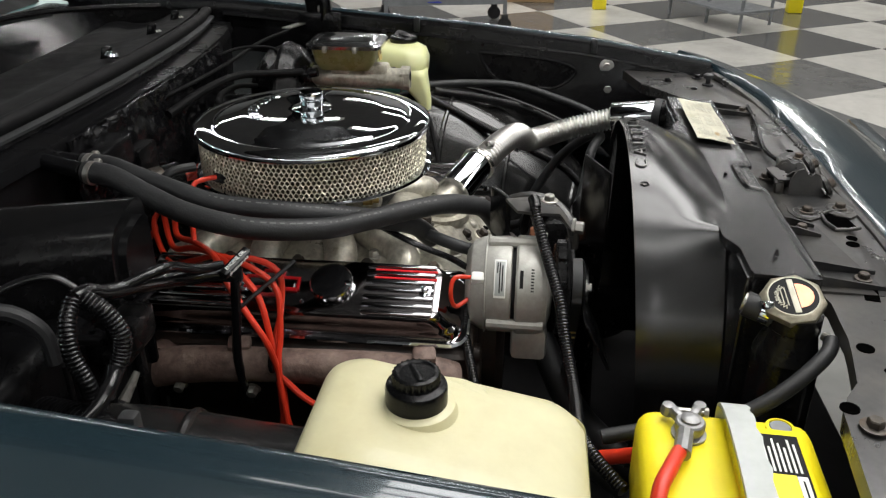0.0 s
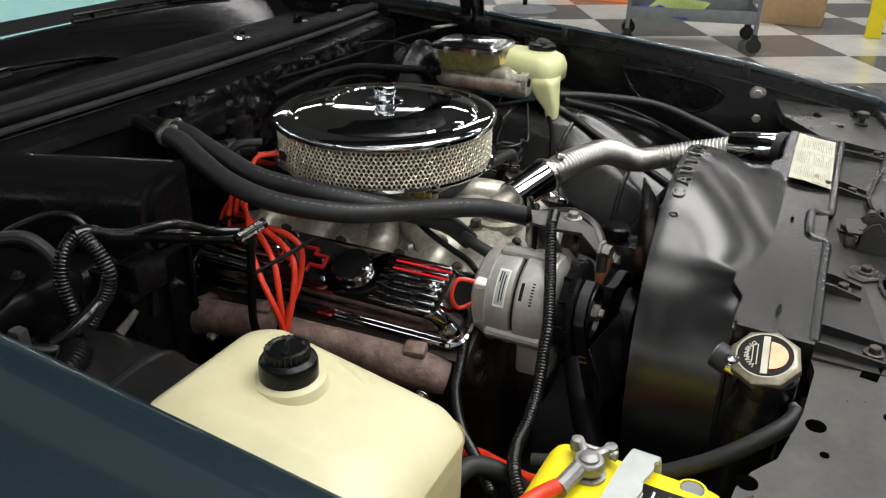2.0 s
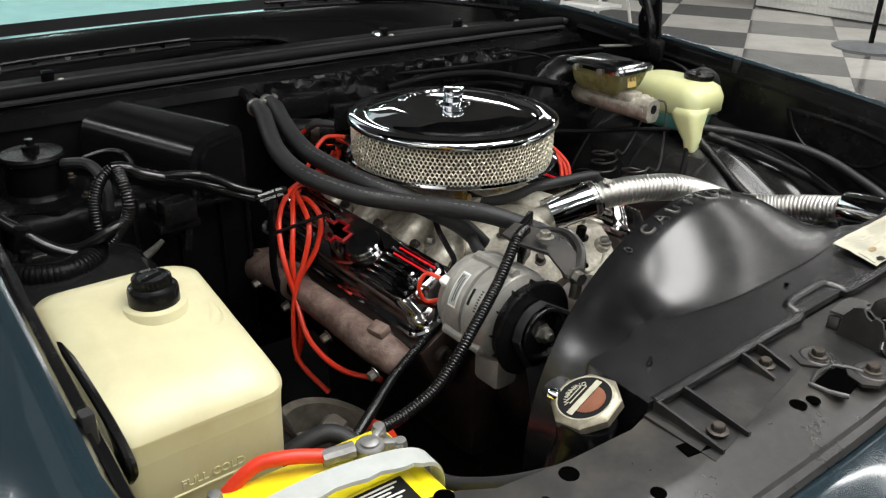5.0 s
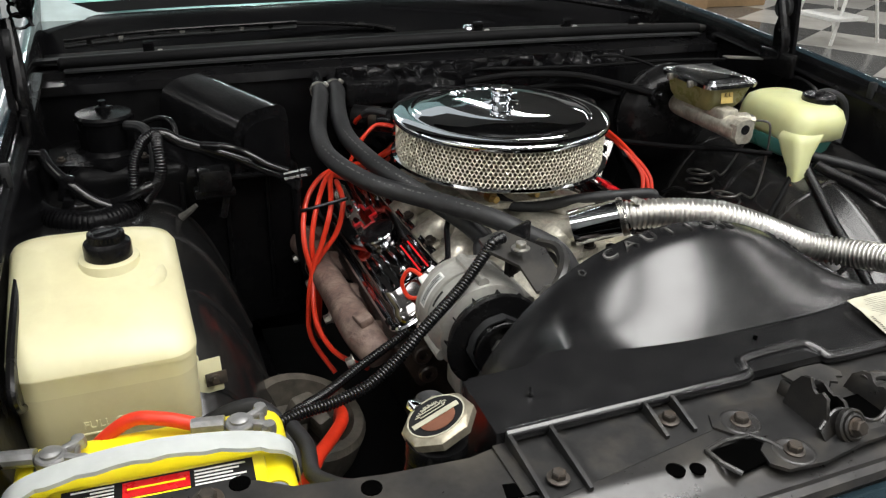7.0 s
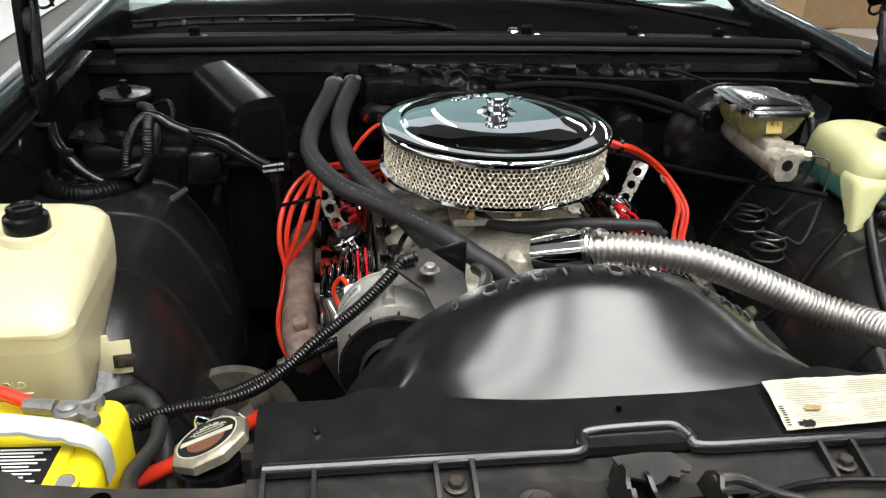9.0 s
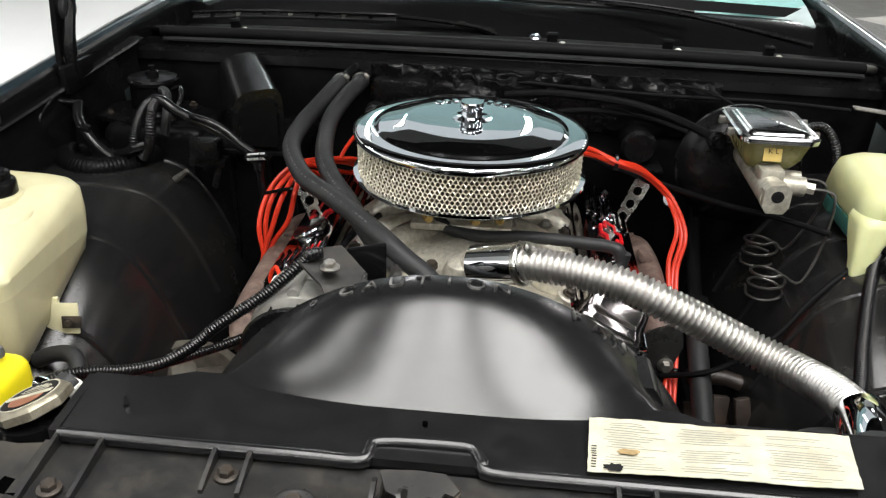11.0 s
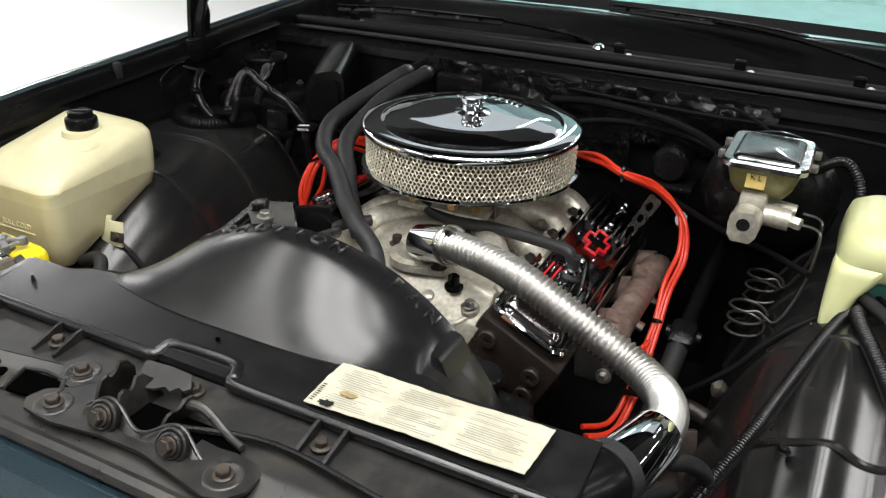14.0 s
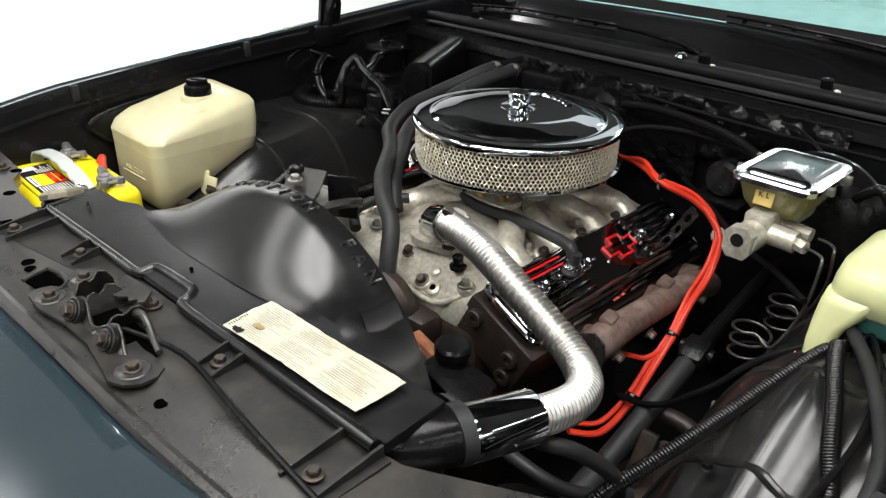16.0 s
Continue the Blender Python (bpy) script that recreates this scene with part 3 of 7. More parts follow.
def insulation_fn(x0, x1, drop, coarse):
    """Crumpled sound-proofing sheet tacked over part of the firewall."""
    def fn(u, v):
        x = x0 + (x1 - x0) * u
        ragged = 0.014 * noise.noise(Vector((x * 18, 3.0, 0)))
        z = cowl_z(x) - 0.022 - (drop + ragged) * v
        p = Vector((x * 26 * coarse, z * 30 * coarse, 2.0))
        crumple = 0.010 * abs(noise.noise(p)) + 0.007 * abs(noise.noise(p * 2.3)) + 0.003 * noise.noise(p * 5)
        return (x, cowl_y(x) - 0.062 + 0.008 * v - crumple - 0.012 * math.sin(math.pi * v), z)
    return fn


part("insulation_sheet", Shape().sheet(insulation_fn(-0.20, 0.20, 0.17, 0.7), 80, 34, thick=(0, 0.004, 0)), INSULATION, car, "crumpled shiny black firewall foil", sharp=60)
part("insulation_sheet", Shape().sheet(insulation_fn(0.196, 0.44, 0.11, 0.55), 50, 26, thick=(0, 0.004, 0)), INSULATION, car, "lumpy shiny black firewall sheet", sharp=60)


def cowl_lip_fn(u, v):
    x = -0.74 + 1.51 * u
    s = ((0.03, -0.035), (-0.055, -0.03), (-0.06, -0.036), (-0.055, -0.022), (-0.012, -0.018), (-0.006, -0.008), (0.012, -0.008), (0.02, -0.02), (0.08, -0.015))
    k = v * (len(s) - 1)
    i = min(int(k), len(s) - 2)
    t = k - i
    return (x, cowl_y(x) + s[i][0] * (1 - t) + s[i + 1][0] * t, cowl_z(x) + s[i][1] * (1 - t) + s[i + 1][1] * t)


part("cowl_lip", Shape().sheet(cowl_lip_fn, 30, 16, thick=(0, 0, -0.002)), HEATER, car, "black cowl ledge")


def cowl_panel_fn(u, v):
    x = -0.78 + 1.59 * u
    dy = 0.022 + 0.24 * v
    dz = 0.008 - 0.04 * min(1.0, v * 1.4) + 0.006 * math.sin(3 * math.pi * v)
    return (x, cowl_y(x) + dy, cowl_z(x) + dz)


part("cowl_panel", Shape().sheet(cowl_panel_fn, 30, 14, thick=(0, 0, -0.006)), SEAL, car, "black cowl vent panel below the windscreen")


def scuttle_fn(u, v):
    x = -0.80 + 1.63 * u
    return (x, cowl_y(x) + 0.255 + 0.13 * v, cowl_z(x) - 0.034 + 0.055 * math.sin(0.5 * math.pi * v))


part("scuttle", Shape().sheet(scuttle_fn, 30, 8, thick=(0, 0, -0.008)), SATIN_BLACK, car, "satin black painted scuttle at the foot of the glass")


def glass_fn(u, v):
    x = -0.78 + 1.59 * u
    k = ((x - 0.015) / 0.75) ** 2
    return (x * (1 - 0.12 * v), cowl_y(x) + 0.385 + 0.80 * v + 0.02 * k, cowl_z(x) + 0.021 + 0.53 * v)


screen = part("windscreen", Shape().sheet(glass_fn, 24, 8), GLASS, car, "green tinted windscreen")
screen.visible_shadow = False
part("screen_edge", Shape().sheet(lambda u, v: Vector(glass_fn(u, 0.035 * v)) + Vector((0, -0.002, 0.003)), 24, 1), INK_SHADE_BLACK, car, "black glass border")
# Pale shapes added behind the glass so the windscreen shows bright teal.
part("dashboard", Shape().sheet(lambda u, v: (-0.72 + 1.47 * u, 0.80 + 0.5 * v, 0.99 + 0.05 * math.sin(3 * v)), 12, 6, thick=(0, 0, -0.02)), DASH, car, "pale dashboard behind the windscreen")
part("cabin", Shape().box((0.015, 1.75, 0.78), (1.4, 0.9, 0.6), 0.06), DASH, car, "plain pale box behind the windscreen, added to brighten the glass")
# raised hood, hinged at the cowl


def hood_fn(u, v):
    x = -0.72 + 1.47 * u
    k = ((x - 0.015) / 0.74) ** 2
    s = 1.0 * v
    return (x * (1 - 0.03 * v), 0.22 - s * math.cos(radians(63)) + 0.03 * k, 1.225 + s * math.sin(radians(63)) - 0.03 * k)


def hinge(side):
    """A pressed hinge that climbs from the fender edge, with a round stop, link and coil spring."""
    x = CAR_X + side * 0.738
    flat = Matrix(((0, 0, 1, x), (1, 0, 0, 0), (0, 1, 0, 0), (0, 0, 0, 1)))
    h = part("hood_hinge", Shape().prism([(0.145, 0.93), (0.20, 0.93), (0.215, 1.02), (0.205, 1.055), (0.225, 1.12), (0.28, 1.21), (0.25, 1.25), (0.19, 1.18), (0.165, 1.10), (0.155, 1.03)], -0.0045, 0.0045, flat), BAY_BLACK, car, "black folded-steel hood hinge")
    part("stop_disc", Shape().lathe((x - side * 0.008, 0.194, 1.066), (side, 0, 0), ((0.021, -0.006), (0.023, -0.004), (0.023, 0.006), (0.020, 0.008)), 28), RUBBER, h, "round black rubber stop")
    part("link", Shape().tube([(x - side * 0.014, 0.17, 0.955), (x - side * 0.015, 0.165, 1.0), (x - side * 0.014, 0.185, 1.05), (x - side * 0.012, 0.21, 1.10)], lambda t: 0.008 + 0.003 * math.sin(math.pi * t), 10, 5), BAY_BLACK, h)
    part("hinge_spring", Shape().tube([(x - side * 0.03 + 0.015 * math.cos(k * 0.9), 0.20 + 0.0012 * k, 1.09 + 0.0022 * k + 0.015 * math.sin(k * 0.9)) for k in range(48)], 0.0026, 6, 2), BAY_BLACK, h)
    part("hinge_bolt", Shape().hexbolt((x - side * 0.006, 0.17, 0.985), (-side, 0, 0), 0.008, 0.007, 0.012), BARE_STEEL, h, "bright hinge bolt")
    part("hinge_bolt", Shape().hexbolt((x - side * 0.006, 0.185, 1.022), (-side, 0, 0), 0.006, 0.006, 0.010), BARE_STEEL, h, "bright hinge bolt")


for side in (-1, 1):
    hinge(side)
    part("hinge_cover", Shape().box((CAR_X + side * 0.70, 0.21, 1.17), (0.03, 0.09, 0.12), 0.02, (25, 0, 0)), BAY_BLACK, car)
    part("hinge_base", Shape().box((CAR_X + side * 0.722, 0.175, 0.955), (0.012, 0.10, 0.05), 0.004), BAY_BLACK, car)
hood = part("hood", Shape().sheet(hood_fn, 16, 14, thick=(0, 0.012, 0.02)), BAY_BLACK, car, "raised hood with a dark underside")

# ---- air cleaner ----
AC = Vector((0.003, 0.003, 0))
cleaner = thing("air_cleaner", (AC.x, AC.y, 0.885), "round chrome air cleaner with an open mesh filter", "air cleaner")
lid = part("lid", Shape().lathe((AC.x, AC.y, 0), (0, 0, 1), ((0.168, 0.951), (0.1775, 0.949), (0.1785, 0.953), (0.1775, 0.9575), (0.174, 0.9595), (0.165, 0.9606), (0.152, 0.9614), (0.1485, 0.9612), (0.146, 0.9622),
         (0.143, 0.9642), (0.139, 0.9658), (0.132, 0.9674), (0.120, 0.9698), (0.108, 0.9720), (0.102, 0.9729), (0.096, 0.9734), (0.08, 0.9740), (0.05, 0.9745), (0.022, 0.9747), (0.0, 0.9747)), 128), CHROME, cleaner, "chrome lid with a raised centre", sharp=60)
for k in range(9):
    a = radians(90 + 8 - 9.2 * (k - 4) - 6)
    c = (AC.x + 0.088 * math.cos(a), AC.y + 0.088 * math.sin(a), 0.9738)
    part("raised_letter_bar", Shape().box(c, (0.0095, 0.014, 0.0045), 0.0015, (0, 0, math.degrees(a) - 90), 1), CHROME, lid)
nut = Shape().lathe((AC.x, AC.y, 0), (0, 0, 1), ((0.030, 0.9743), (0.030, 0.9755), (0.022, 0.9765), (0.0165, 0.978), (0.0165, 0.986), (0.0145, 0.9868), (0.0145, 0.9880), (0.0175, 0.9888), (0.018, 0.992), (0.0175, 0.9985), (0.0165, 0.9995), (0.0, 0.9998)), 40)
part("lid_nut", nut, CHROME, lid, "round chrome lid nut")
part("filter_element", Shape().sheet(lambda u, v: (AC.x + (0.1665 if round(u * 236) % 2 else 0.148) * math.cos(2 * math.pi * u), AC.y + (0.1665 if round(u * 236) % 2 else 0.148) * math.sin(2 * math.pi * u), 0.892 + 0.058 * v), 236, 1), PLEAT, cleaner, "pleated cream filter paper", sharp=20)
mesh_sh = Shape()
N = 300
for k in range(N):
    pts = []
    bent = 0.06 * math.sin(k * 0.9) + 0.05 * math.sin(k * 0.37)
    for i in range(20):
        w = (1 if (i // 2) % 2 else -1) * (1 if k % 2 else -1) * (0.43 + 0.04 * math.sin(k * 1.7 + i)) + bent * math.sin(i * 0.33)
        a = 2 * math.pi * (k + w) / N
        rr = 0.1705 + 0.0012 * math.sin(i * 2.1 + k)
        pts.append((AC.x + rr * math.cos(a), AC.y + rr * math.sin(a), 0.8925 + 0.0575 * i / 19))
    mesh_sh.tube(pts, 0.00105, 4, 1, cap=False)
part("filter_mesh", mesh_sh, MESHWIRE, cleaner, "expanded metal mesh round the filter")
part("base", Shape().lathe((AC.x, AC.y, 0), (0, 0, 1), ((0.06, 0.868), (0.075, 0.872), (0.10, 0.884), (0.165, 0.884), (0.177, 0.885), (0.180, 0.888), (0.179, 0.892), (0.170, 0.894), (0.1, 0.894), (0.0, 0.894)), 96), CHROME, cleaner, "chrome base pan", sharp=50)

# ---- fan shroud ----
shroud = thing("fan_shroud", (0.05, -0.55, 0.60), "scuffed black plastic radiator fan shroud with raised letters", "fan shroud")
FAN = (0.013, 0.667)
RIM = 0.29
BAND = 0.032
PLATE_Z = 0.893


def crease_y(x):
    return -0.601 + 0.85 * max(0.0, abs(x - 0.015) - 0.045) ** 2


def rim_y(a):
    """Rear edge of the rim, a little further forward low down on the flanks."""
    return -0.464 - 0.016 * (1 - max(0.0, math.sin(a))) ** 1.2


def dome_fn(u, v):
    """From the round rim behind the fan forward down to the flat top plate."""
    a = radians(205 - 230 * u)
    ca, sa = math.cos(a), math.sin(a)
    x1, z1, y1 = FAN[0] + RIM * ca, FAN[1] + RIM * sa, rim_y(a)
    if v < 0.2:
        t = v / 0.2
        return (x1, y1 - BAND * t, z1 + 0.001 * math.sin(math.pi * t))
    t = (v - 0.2) / 0.8
    lift = min(1.0, max(0.0, (z1 - PLATE_Z) / 0.062))
    flare = max(0.0, 1 - abs(z1 - PLATE_Z - 0.004) / 0.05)
    x2 = FAN[0] + RIM * ca * (1.02 + 0.10 * flare)
    z2 = min(PLATE_Z, z1 + 0.004)
    y2 = min(crease_y(x2), -0.580)
    k = lift ** 0.6
    fall = k * t ** 1.28 + (1 - k) * (t * t * (3 - 2 * t))
    return (x1 + (x2 - x1) * t * t, y1 - BAND + (y2 - y1 + BAND) * t, z1 + (z2 - z1) * fall)


part("fan_ring", Shape().sheet(dome_fn, 110, 30, thick=(0, 0.0, -0.004)), SHROUD, shroud, "domed ring over the fan", sharp=50)


def plate_fn(u, v):
    x = -0.308 + 0.715 * u
    rear = -0.572 if -0.22 < x < 0.25 else -0.586
    return (x, rear - (0.662 + rear) * v, 0.8935 - 0.006 * v + (0.0 if x < 0.2 else 0.01 * (x - 0.2)))


part("top_plate", Shape().sheet(plate_fn, 24, 6, thick=(0, 0, -0.012)), SHROUD, shroud)
lip = Shape()
lip.tube([(-0.305, -0.663, 0.884), (-0.1, -0.663, 0.884), (-0.045, -0.663, 0.884), (-0.038, -0.652, 0.886), (-0.03, -0.642, 0.888), (0.03, -0.640, 0.889), (0.05, -0.642, 0.888), (0.058, -0.655, 0.886), (0.066, -0.664, 0.884), (0.15, -0.665, 0.884), (0.40, -0.668, 0.886)], 0.0065, 12, 4)
part("front_lip", lip, SHROUD, shroud)


def flange_fn(u, v):
    x = -0.318 + 0.735 * u
    k = max(0.0, abs(x - 0.05) - 0.16)
    return (x, -0.664 - (0.044 + 0.16 * k) * v, 0.8775 - 0.003 * v)


part("front_flange", Shape().sheet(flange_fn, 28, 4, thick=(0, 0, -0.004)), MOULDING, shroud, "flat bolting flange")
for bx, by, spread in ((-0.151, -0.687, 0.015), (0.183, -0.690, 0.015), (-0.284, -0.72, 0.02), (0.384, -0.724, 0.022)):
    for s in (-1, 1):
        y1 = by - 0.02
        part("rib", Shape().prism([(-0.664, 0.8765), (-0.664, 0.889), (-0.675, 0.888), (y1, 0.879), (y1, 0.8745)], -0.0018, 0.0018, Matrix(((0, 0, 1, bx + s * spread), (1, 0, 0, 0), (0, 1, 0, 0), (0, 0, 0, 1)))), MOULDING, shroud)
    part("bolt", Shape().hexbolt((bx, by, 0.8775), (0, 0, 1), 0.0065, 0.006, 0.010), GRIMY_BOLT, shroud, "grimy rusty bolt")
part("peg", Shape().lathe((-0.262, -0.625, 0.892), (0, 0, 1), ((0.0034, 0), (0.0022, 0.003), (0.0015, 0.008), (0, 0.008)), 10), SHROUD, shroud)
part("side_wall", Shape().prism([(-0.664, 0.889), (-0.588, 0.893), (-0.588, 0.62), (-0.664, 0.62)], -0.314, -0.306, Matrix(((0, 0, 1, 0), (1, 0, 0, 0), (0, 1, 0, 0), (0, 0, 0, 1)))), SHROUD, shroud)
for cx, w in ((-0.255, 0.106), (0.335, 0.14)):
    part("rear_panel", Shape().box((cx, -0.585, 0.75), (w, 0.006, 0.27), 0.002), SHROUD, shroud, "upright panel behind the top")
STEP_M = Matrix(((1, 0, 0, 0), (0, 0, 1, 0), (0, 1, 0, 0), (0, 0, 0, 1)))
part("right_step", Shape().prism([(0.165, 0.872), (0.193, 0.887), (0.216, 0.885), (0.220, 0.881), (0.256, 0.805), (0.262, 0.78), (0.266, 0.66), (0.2, 0.66)], -0.528, -0.474, STEP_M), SHROUD, shroud, "moulded step beside the ring")
part("slot", Shape().lathe((0.005, -0.618, PLATE_Z - 0.002), (0, 0, 1), ((0.0024, 0), (0.0024, 0.0026), (0, 0.0026)), 12), HOLE_SHADE, shroud)
txt = "CAUTION  FAN"
for i, chx in enumerate(txt):
    if chx == " ":
        continue
    a = radians(111 - i * 5.2)
    rr = RIM + 0.0012
    # letters stand across the rim and read along the arc from the engine side
    ex, ez = Vector((math.sin(a), 0, -math.cos(a))), Vector((math.cos(a), 0, math.sin(a)))
    ey = Vector((0, 1, 0))
    c = Vector((FAN[0] + rr * math.cos(a), rim_y(a) - 0.0165, FAN[1] + rr * math.sin(a)))
    lettering("raised_letter", chx, 0.025, Matrix(((ex.x, ey.x, ez.x, c.x), (ex.y, ey.y, ez.y, c.y), (ex.z, ey.z, ez.z, c.z), (0, 0, 0, 1))), SHROUD_WORN, shroud, 0.0018)
a = radians(118.5)
star = [(FAN[0] + (RIM + 0.0016) * math.cos(a + 0.012 * math.cos(b)), rim_y(a) - 0.017 + 0.006 * math.sin(b), FAN[1] + (RIM + 0.0016) * math.sin(a + 0.012 * math.cos(b))) for b in [math.pi * k / 2.5 for k in range(6)]]
part("star_mark", Shape().tube(star, 0.0010, 5, 1), SHROUD_WORN, shroud)
lab = thing("emissions_label", (0.25, -0.63, 0.9), "aged yellowish paper label with faded print", "label")
LA, LB, LC, LD = Vector((0.148, -0.600, 0.899)), Vector((0.368, -0.600, 0.9025)), Vector((0.362, -0.658, 0.896)), Vector((0.143, -0.660, 0.892))


def label_fn(u, v):
    p = LA.lerp(LB, u).lerp(LD.lerp(LC, u), v)
    edge = 0.0009 * noise.noise(Vector((u * 22, v * 9, 1.0)))
    return p + Vector((edge, edge, 0.0014 + 0.0008 * math.sin(9 * u + 4 * v) + 0.0014 * abs(noise.noise(Vector((u * 9, v * 4, 0.0))))))


part("paper", Shape().sheet(label_fn, 60, 20, thick=(0, 0, -0.0008)), PAPER, lab)

for k in range(19):
    v = 0.10 + 0.045 * k
    for u0, u1 in ((0.05, 0.30), (0.33, 0.62), (0.66, 0.95)):
        rng = random.Random(k * 7 + int(u0 * 100))
        if rng.random() < 0.22:
            continue
        a, e = u0 + rng.random() * 0.04, u1 - rng.random() * 0.12
        part("print_line", Shape().sheet(lambda u, w: label_fn(a + (e - a) * u, v + 0.014 * w) + Vector((0, 0, 0.0004)), 3, 1), INK, lab)

def blot(cx, cy, rx, ry, seed):
    """An irregular thin patch lying on the label."""
    out = []
    for k in range(40):
        a = math.pi * k / 20
        w = 1 + 0.55 * noise.noise(Vector((2.2 * math.cos(a) + seed, 2.2 * math.sin(a), seed)))
        out.append((rx * w * math.cos(a), ry * w * math.sin(a)))
    return Shape().prism(out, 0.0, 0.0003, Matrix.Translation(label_fn(cx, cy) + Vector((0, 0, 0.0009))))


part("stain", blot(0.15, 0.62, 0.009, 0.0035, 1.3), STAIN_BROWN, lab, "brown stain")
part("torn_patch", blot(0.095, 0.92, 0.008, 0.0045, 4.7), INK_SHADE_BLACK, lab, "torn dark patch")
for k in range(9):
    part("barcode_bar", Shape().sheet(lambda u, w: label_fn(0.012 + 0.02 * w, 0.55 + 0.045 * k + 0.02 * u) + Vector((0, 0, 0.0005)), 1, 1), INK_SHADE_BLACK, lab)

# ---- hood latch and support hardware ----
latch = thing("hood_latch", (0.02, -0.735, 0.874), "worn black hood latch bolted to the radiator support", "hood latch")
part("base_plate", Shape().prism([(-0.072, -0.690), (-0.058, -0.684), (-0.04, -0.69), (0.028, -0.69), (0.045, -0.70), (0.075, -0.722), (0.118, -0.732), (0.150, -0.735), (0.160, -0.748), (0.160, -0.766), (0.150, -0.780), (0.132, -0.787), (0.10, -0.780), (0.048, -0.771), (0.0, -0.772), (-0.055, -0.780), (-0.092, -0.777), (-0.103, -0.765), (-0.098, -0.748), (-0.08, -0.735)], 0.873, 0.8765), MOULDING, latch, "worn black base plate")
part("corner_plate", Shape().prism([(-0.118, -0.708), (-0.11, -0.692), (-0.09, -0.686), (-0.066, -0.69), (-0.062, -0.715), (-0.078, -0.735), (-0.1, -0.732)], 0.8735, 0.8768), MOULDING, latch)


def latch_wave(u):
    """Height of the wavy front plate: full over both pivots, low between them."""
    return 0.886 + 0.0075 * math.cos(2 * math.pi * (u * 1.75 - 0.32)) - 0.006 * max(0.0, u - 0.8) / 0.2


def front_plate_fn(u, v):
    lean = 0.010 * v
    return (-0.036 + 0.140 * u, -0.760 + 0.005 * math.cos(2 * math.pi * (u * 1.75 - 0.32)) + lean, 0.8745 + (latch_wave(u) - 0.8745) * v)


part("front_plate", Shape().sheet(front_plate_fn, 40, 5, thick=(0, 0.003, 0.001)), LATCH_BLACK, latch, "wavy worn front plate", sharp=60)
part("front_edge", Shape().tube([Vector(front_plate_fn(k / 20, 1.0)) + Vector((0, 0.0015, 0.0)) for k in range(21)], 0.0022, 8, 2), SHEET_BLACK, latch, "rubbed bare edge")
# Flat black plate paints the shade between the jaws.
part("hollow", Shape().box((0.034, -0.733, 0.8765), (0.10, 0.034, 0.004), 0.001), HOLE_SHADE, latch, "black plate for the shade between the jaws")
for x0, y0, tall, lean in ((-0.028, -0.722, 0.040, 0.12), (0.006, -0.722, 0.030, -0.35), (0.048, -0.722, 0.026, 0.30)):
    # upright jaws with a notched top edge
    jaw = [(0.022, 0), (0.020, tall * 0.62), (0.012, tall * 0.92), (0.003, tall), (-0.003, tall * 0.80), (-0.008, tall * 0.74), (-0.013, tall * 0.86), (-0.020, tall * 0.80), (-0.026, tall * 0.42), (-0.030, 0)]
    part("jaw", Shape().prism([(y0 + a, 0.8755 + b) for a, b in jaw], -0.0018, 0.0018, Matrix(((0, lean, 1, x0 - lean * 0.8755), (1, 0, 0, 0), (0, 1, 0, 0), (0, 0, 0, 1)))), LATCH_BLACK, latch, "notched latch jaw", sharp=60)
part("top_bracket", Shape().prism([(-0.024, -0.686), (0.004, -0.682), (0.029, -0.682), (0.041, -0.697), (0.037, -0.703), (0.030, -0.701), (0.026, -0.709), (0.018, -0.706), (0.010, -0.713), (0.002, -0.716), (-0.004, -0.711), (-0.016, -0.706)], 0.0, 0.0026, Matrix.Translation((0, 0, 0.8925)) @ Matrix(((1, 0, 0, 0), (0, 1, 0, 0), (-0.05, 0.12, 1, 0.084), (0, 0, 0, 1)))), SHEET_BLACK, latch, "chipped top bracket")
for x, a in ((-0.018, 12), (0.030, -12)):
    part("bracket_leg", Shape().box((x, -0.690, 0.883), (0.008, 0.013, 0.016), 0.002, (0, a, a * 0.8)), LATCH_BLACK, latch)
part("release_lever", Shape().tube([(0.052, -0.715, 0.892), (0.070, -0.714, 0.893), (0.085, -0.716, 0.888), (0.105, -0.722, 0.882), (0.125, -0.727, 0.879)], lambda t: 0.0055 - 0.002 * t, 10, 5), SHEET_BLACK, latch, "rubbed release lever")
part("slot", Shape().prism([(0.070, -0.722), (0.092, -0.719), (0.118, -0.723), (0.126, -0.732), (0.105, -0.734), (0.080, -0.732)], 0.875, 0.8772), HOLE_SHADE, latch, "black patch for a slot beside the lever")
for px in (-0.007, 0.075):
    for r, h0 in ((0.0165, 0.0), (0.0125, 0.0022)):
        part("pivot_ring", Shape().lathe((px, -0.7595 + (-0.0018 if h0 else 0), 0.8855 + h0 * 0.3), (0.05, -0.85, 0.45), ((r, -0.004), (r, 0.0012), (r - 0.002, 0.0022), (r - 0.004, 0.0012), (0, 0.0012)), 24), LATCH_BLACK, latch)
    part("pivot_bolt", Shape().hexbolt((px, -0.7625, 0.887), (0.05, -0.85, 0.45), 0.0072, 0.007, 0.009), GRIMY_BOLT, latch, "grimy pivot bolt")
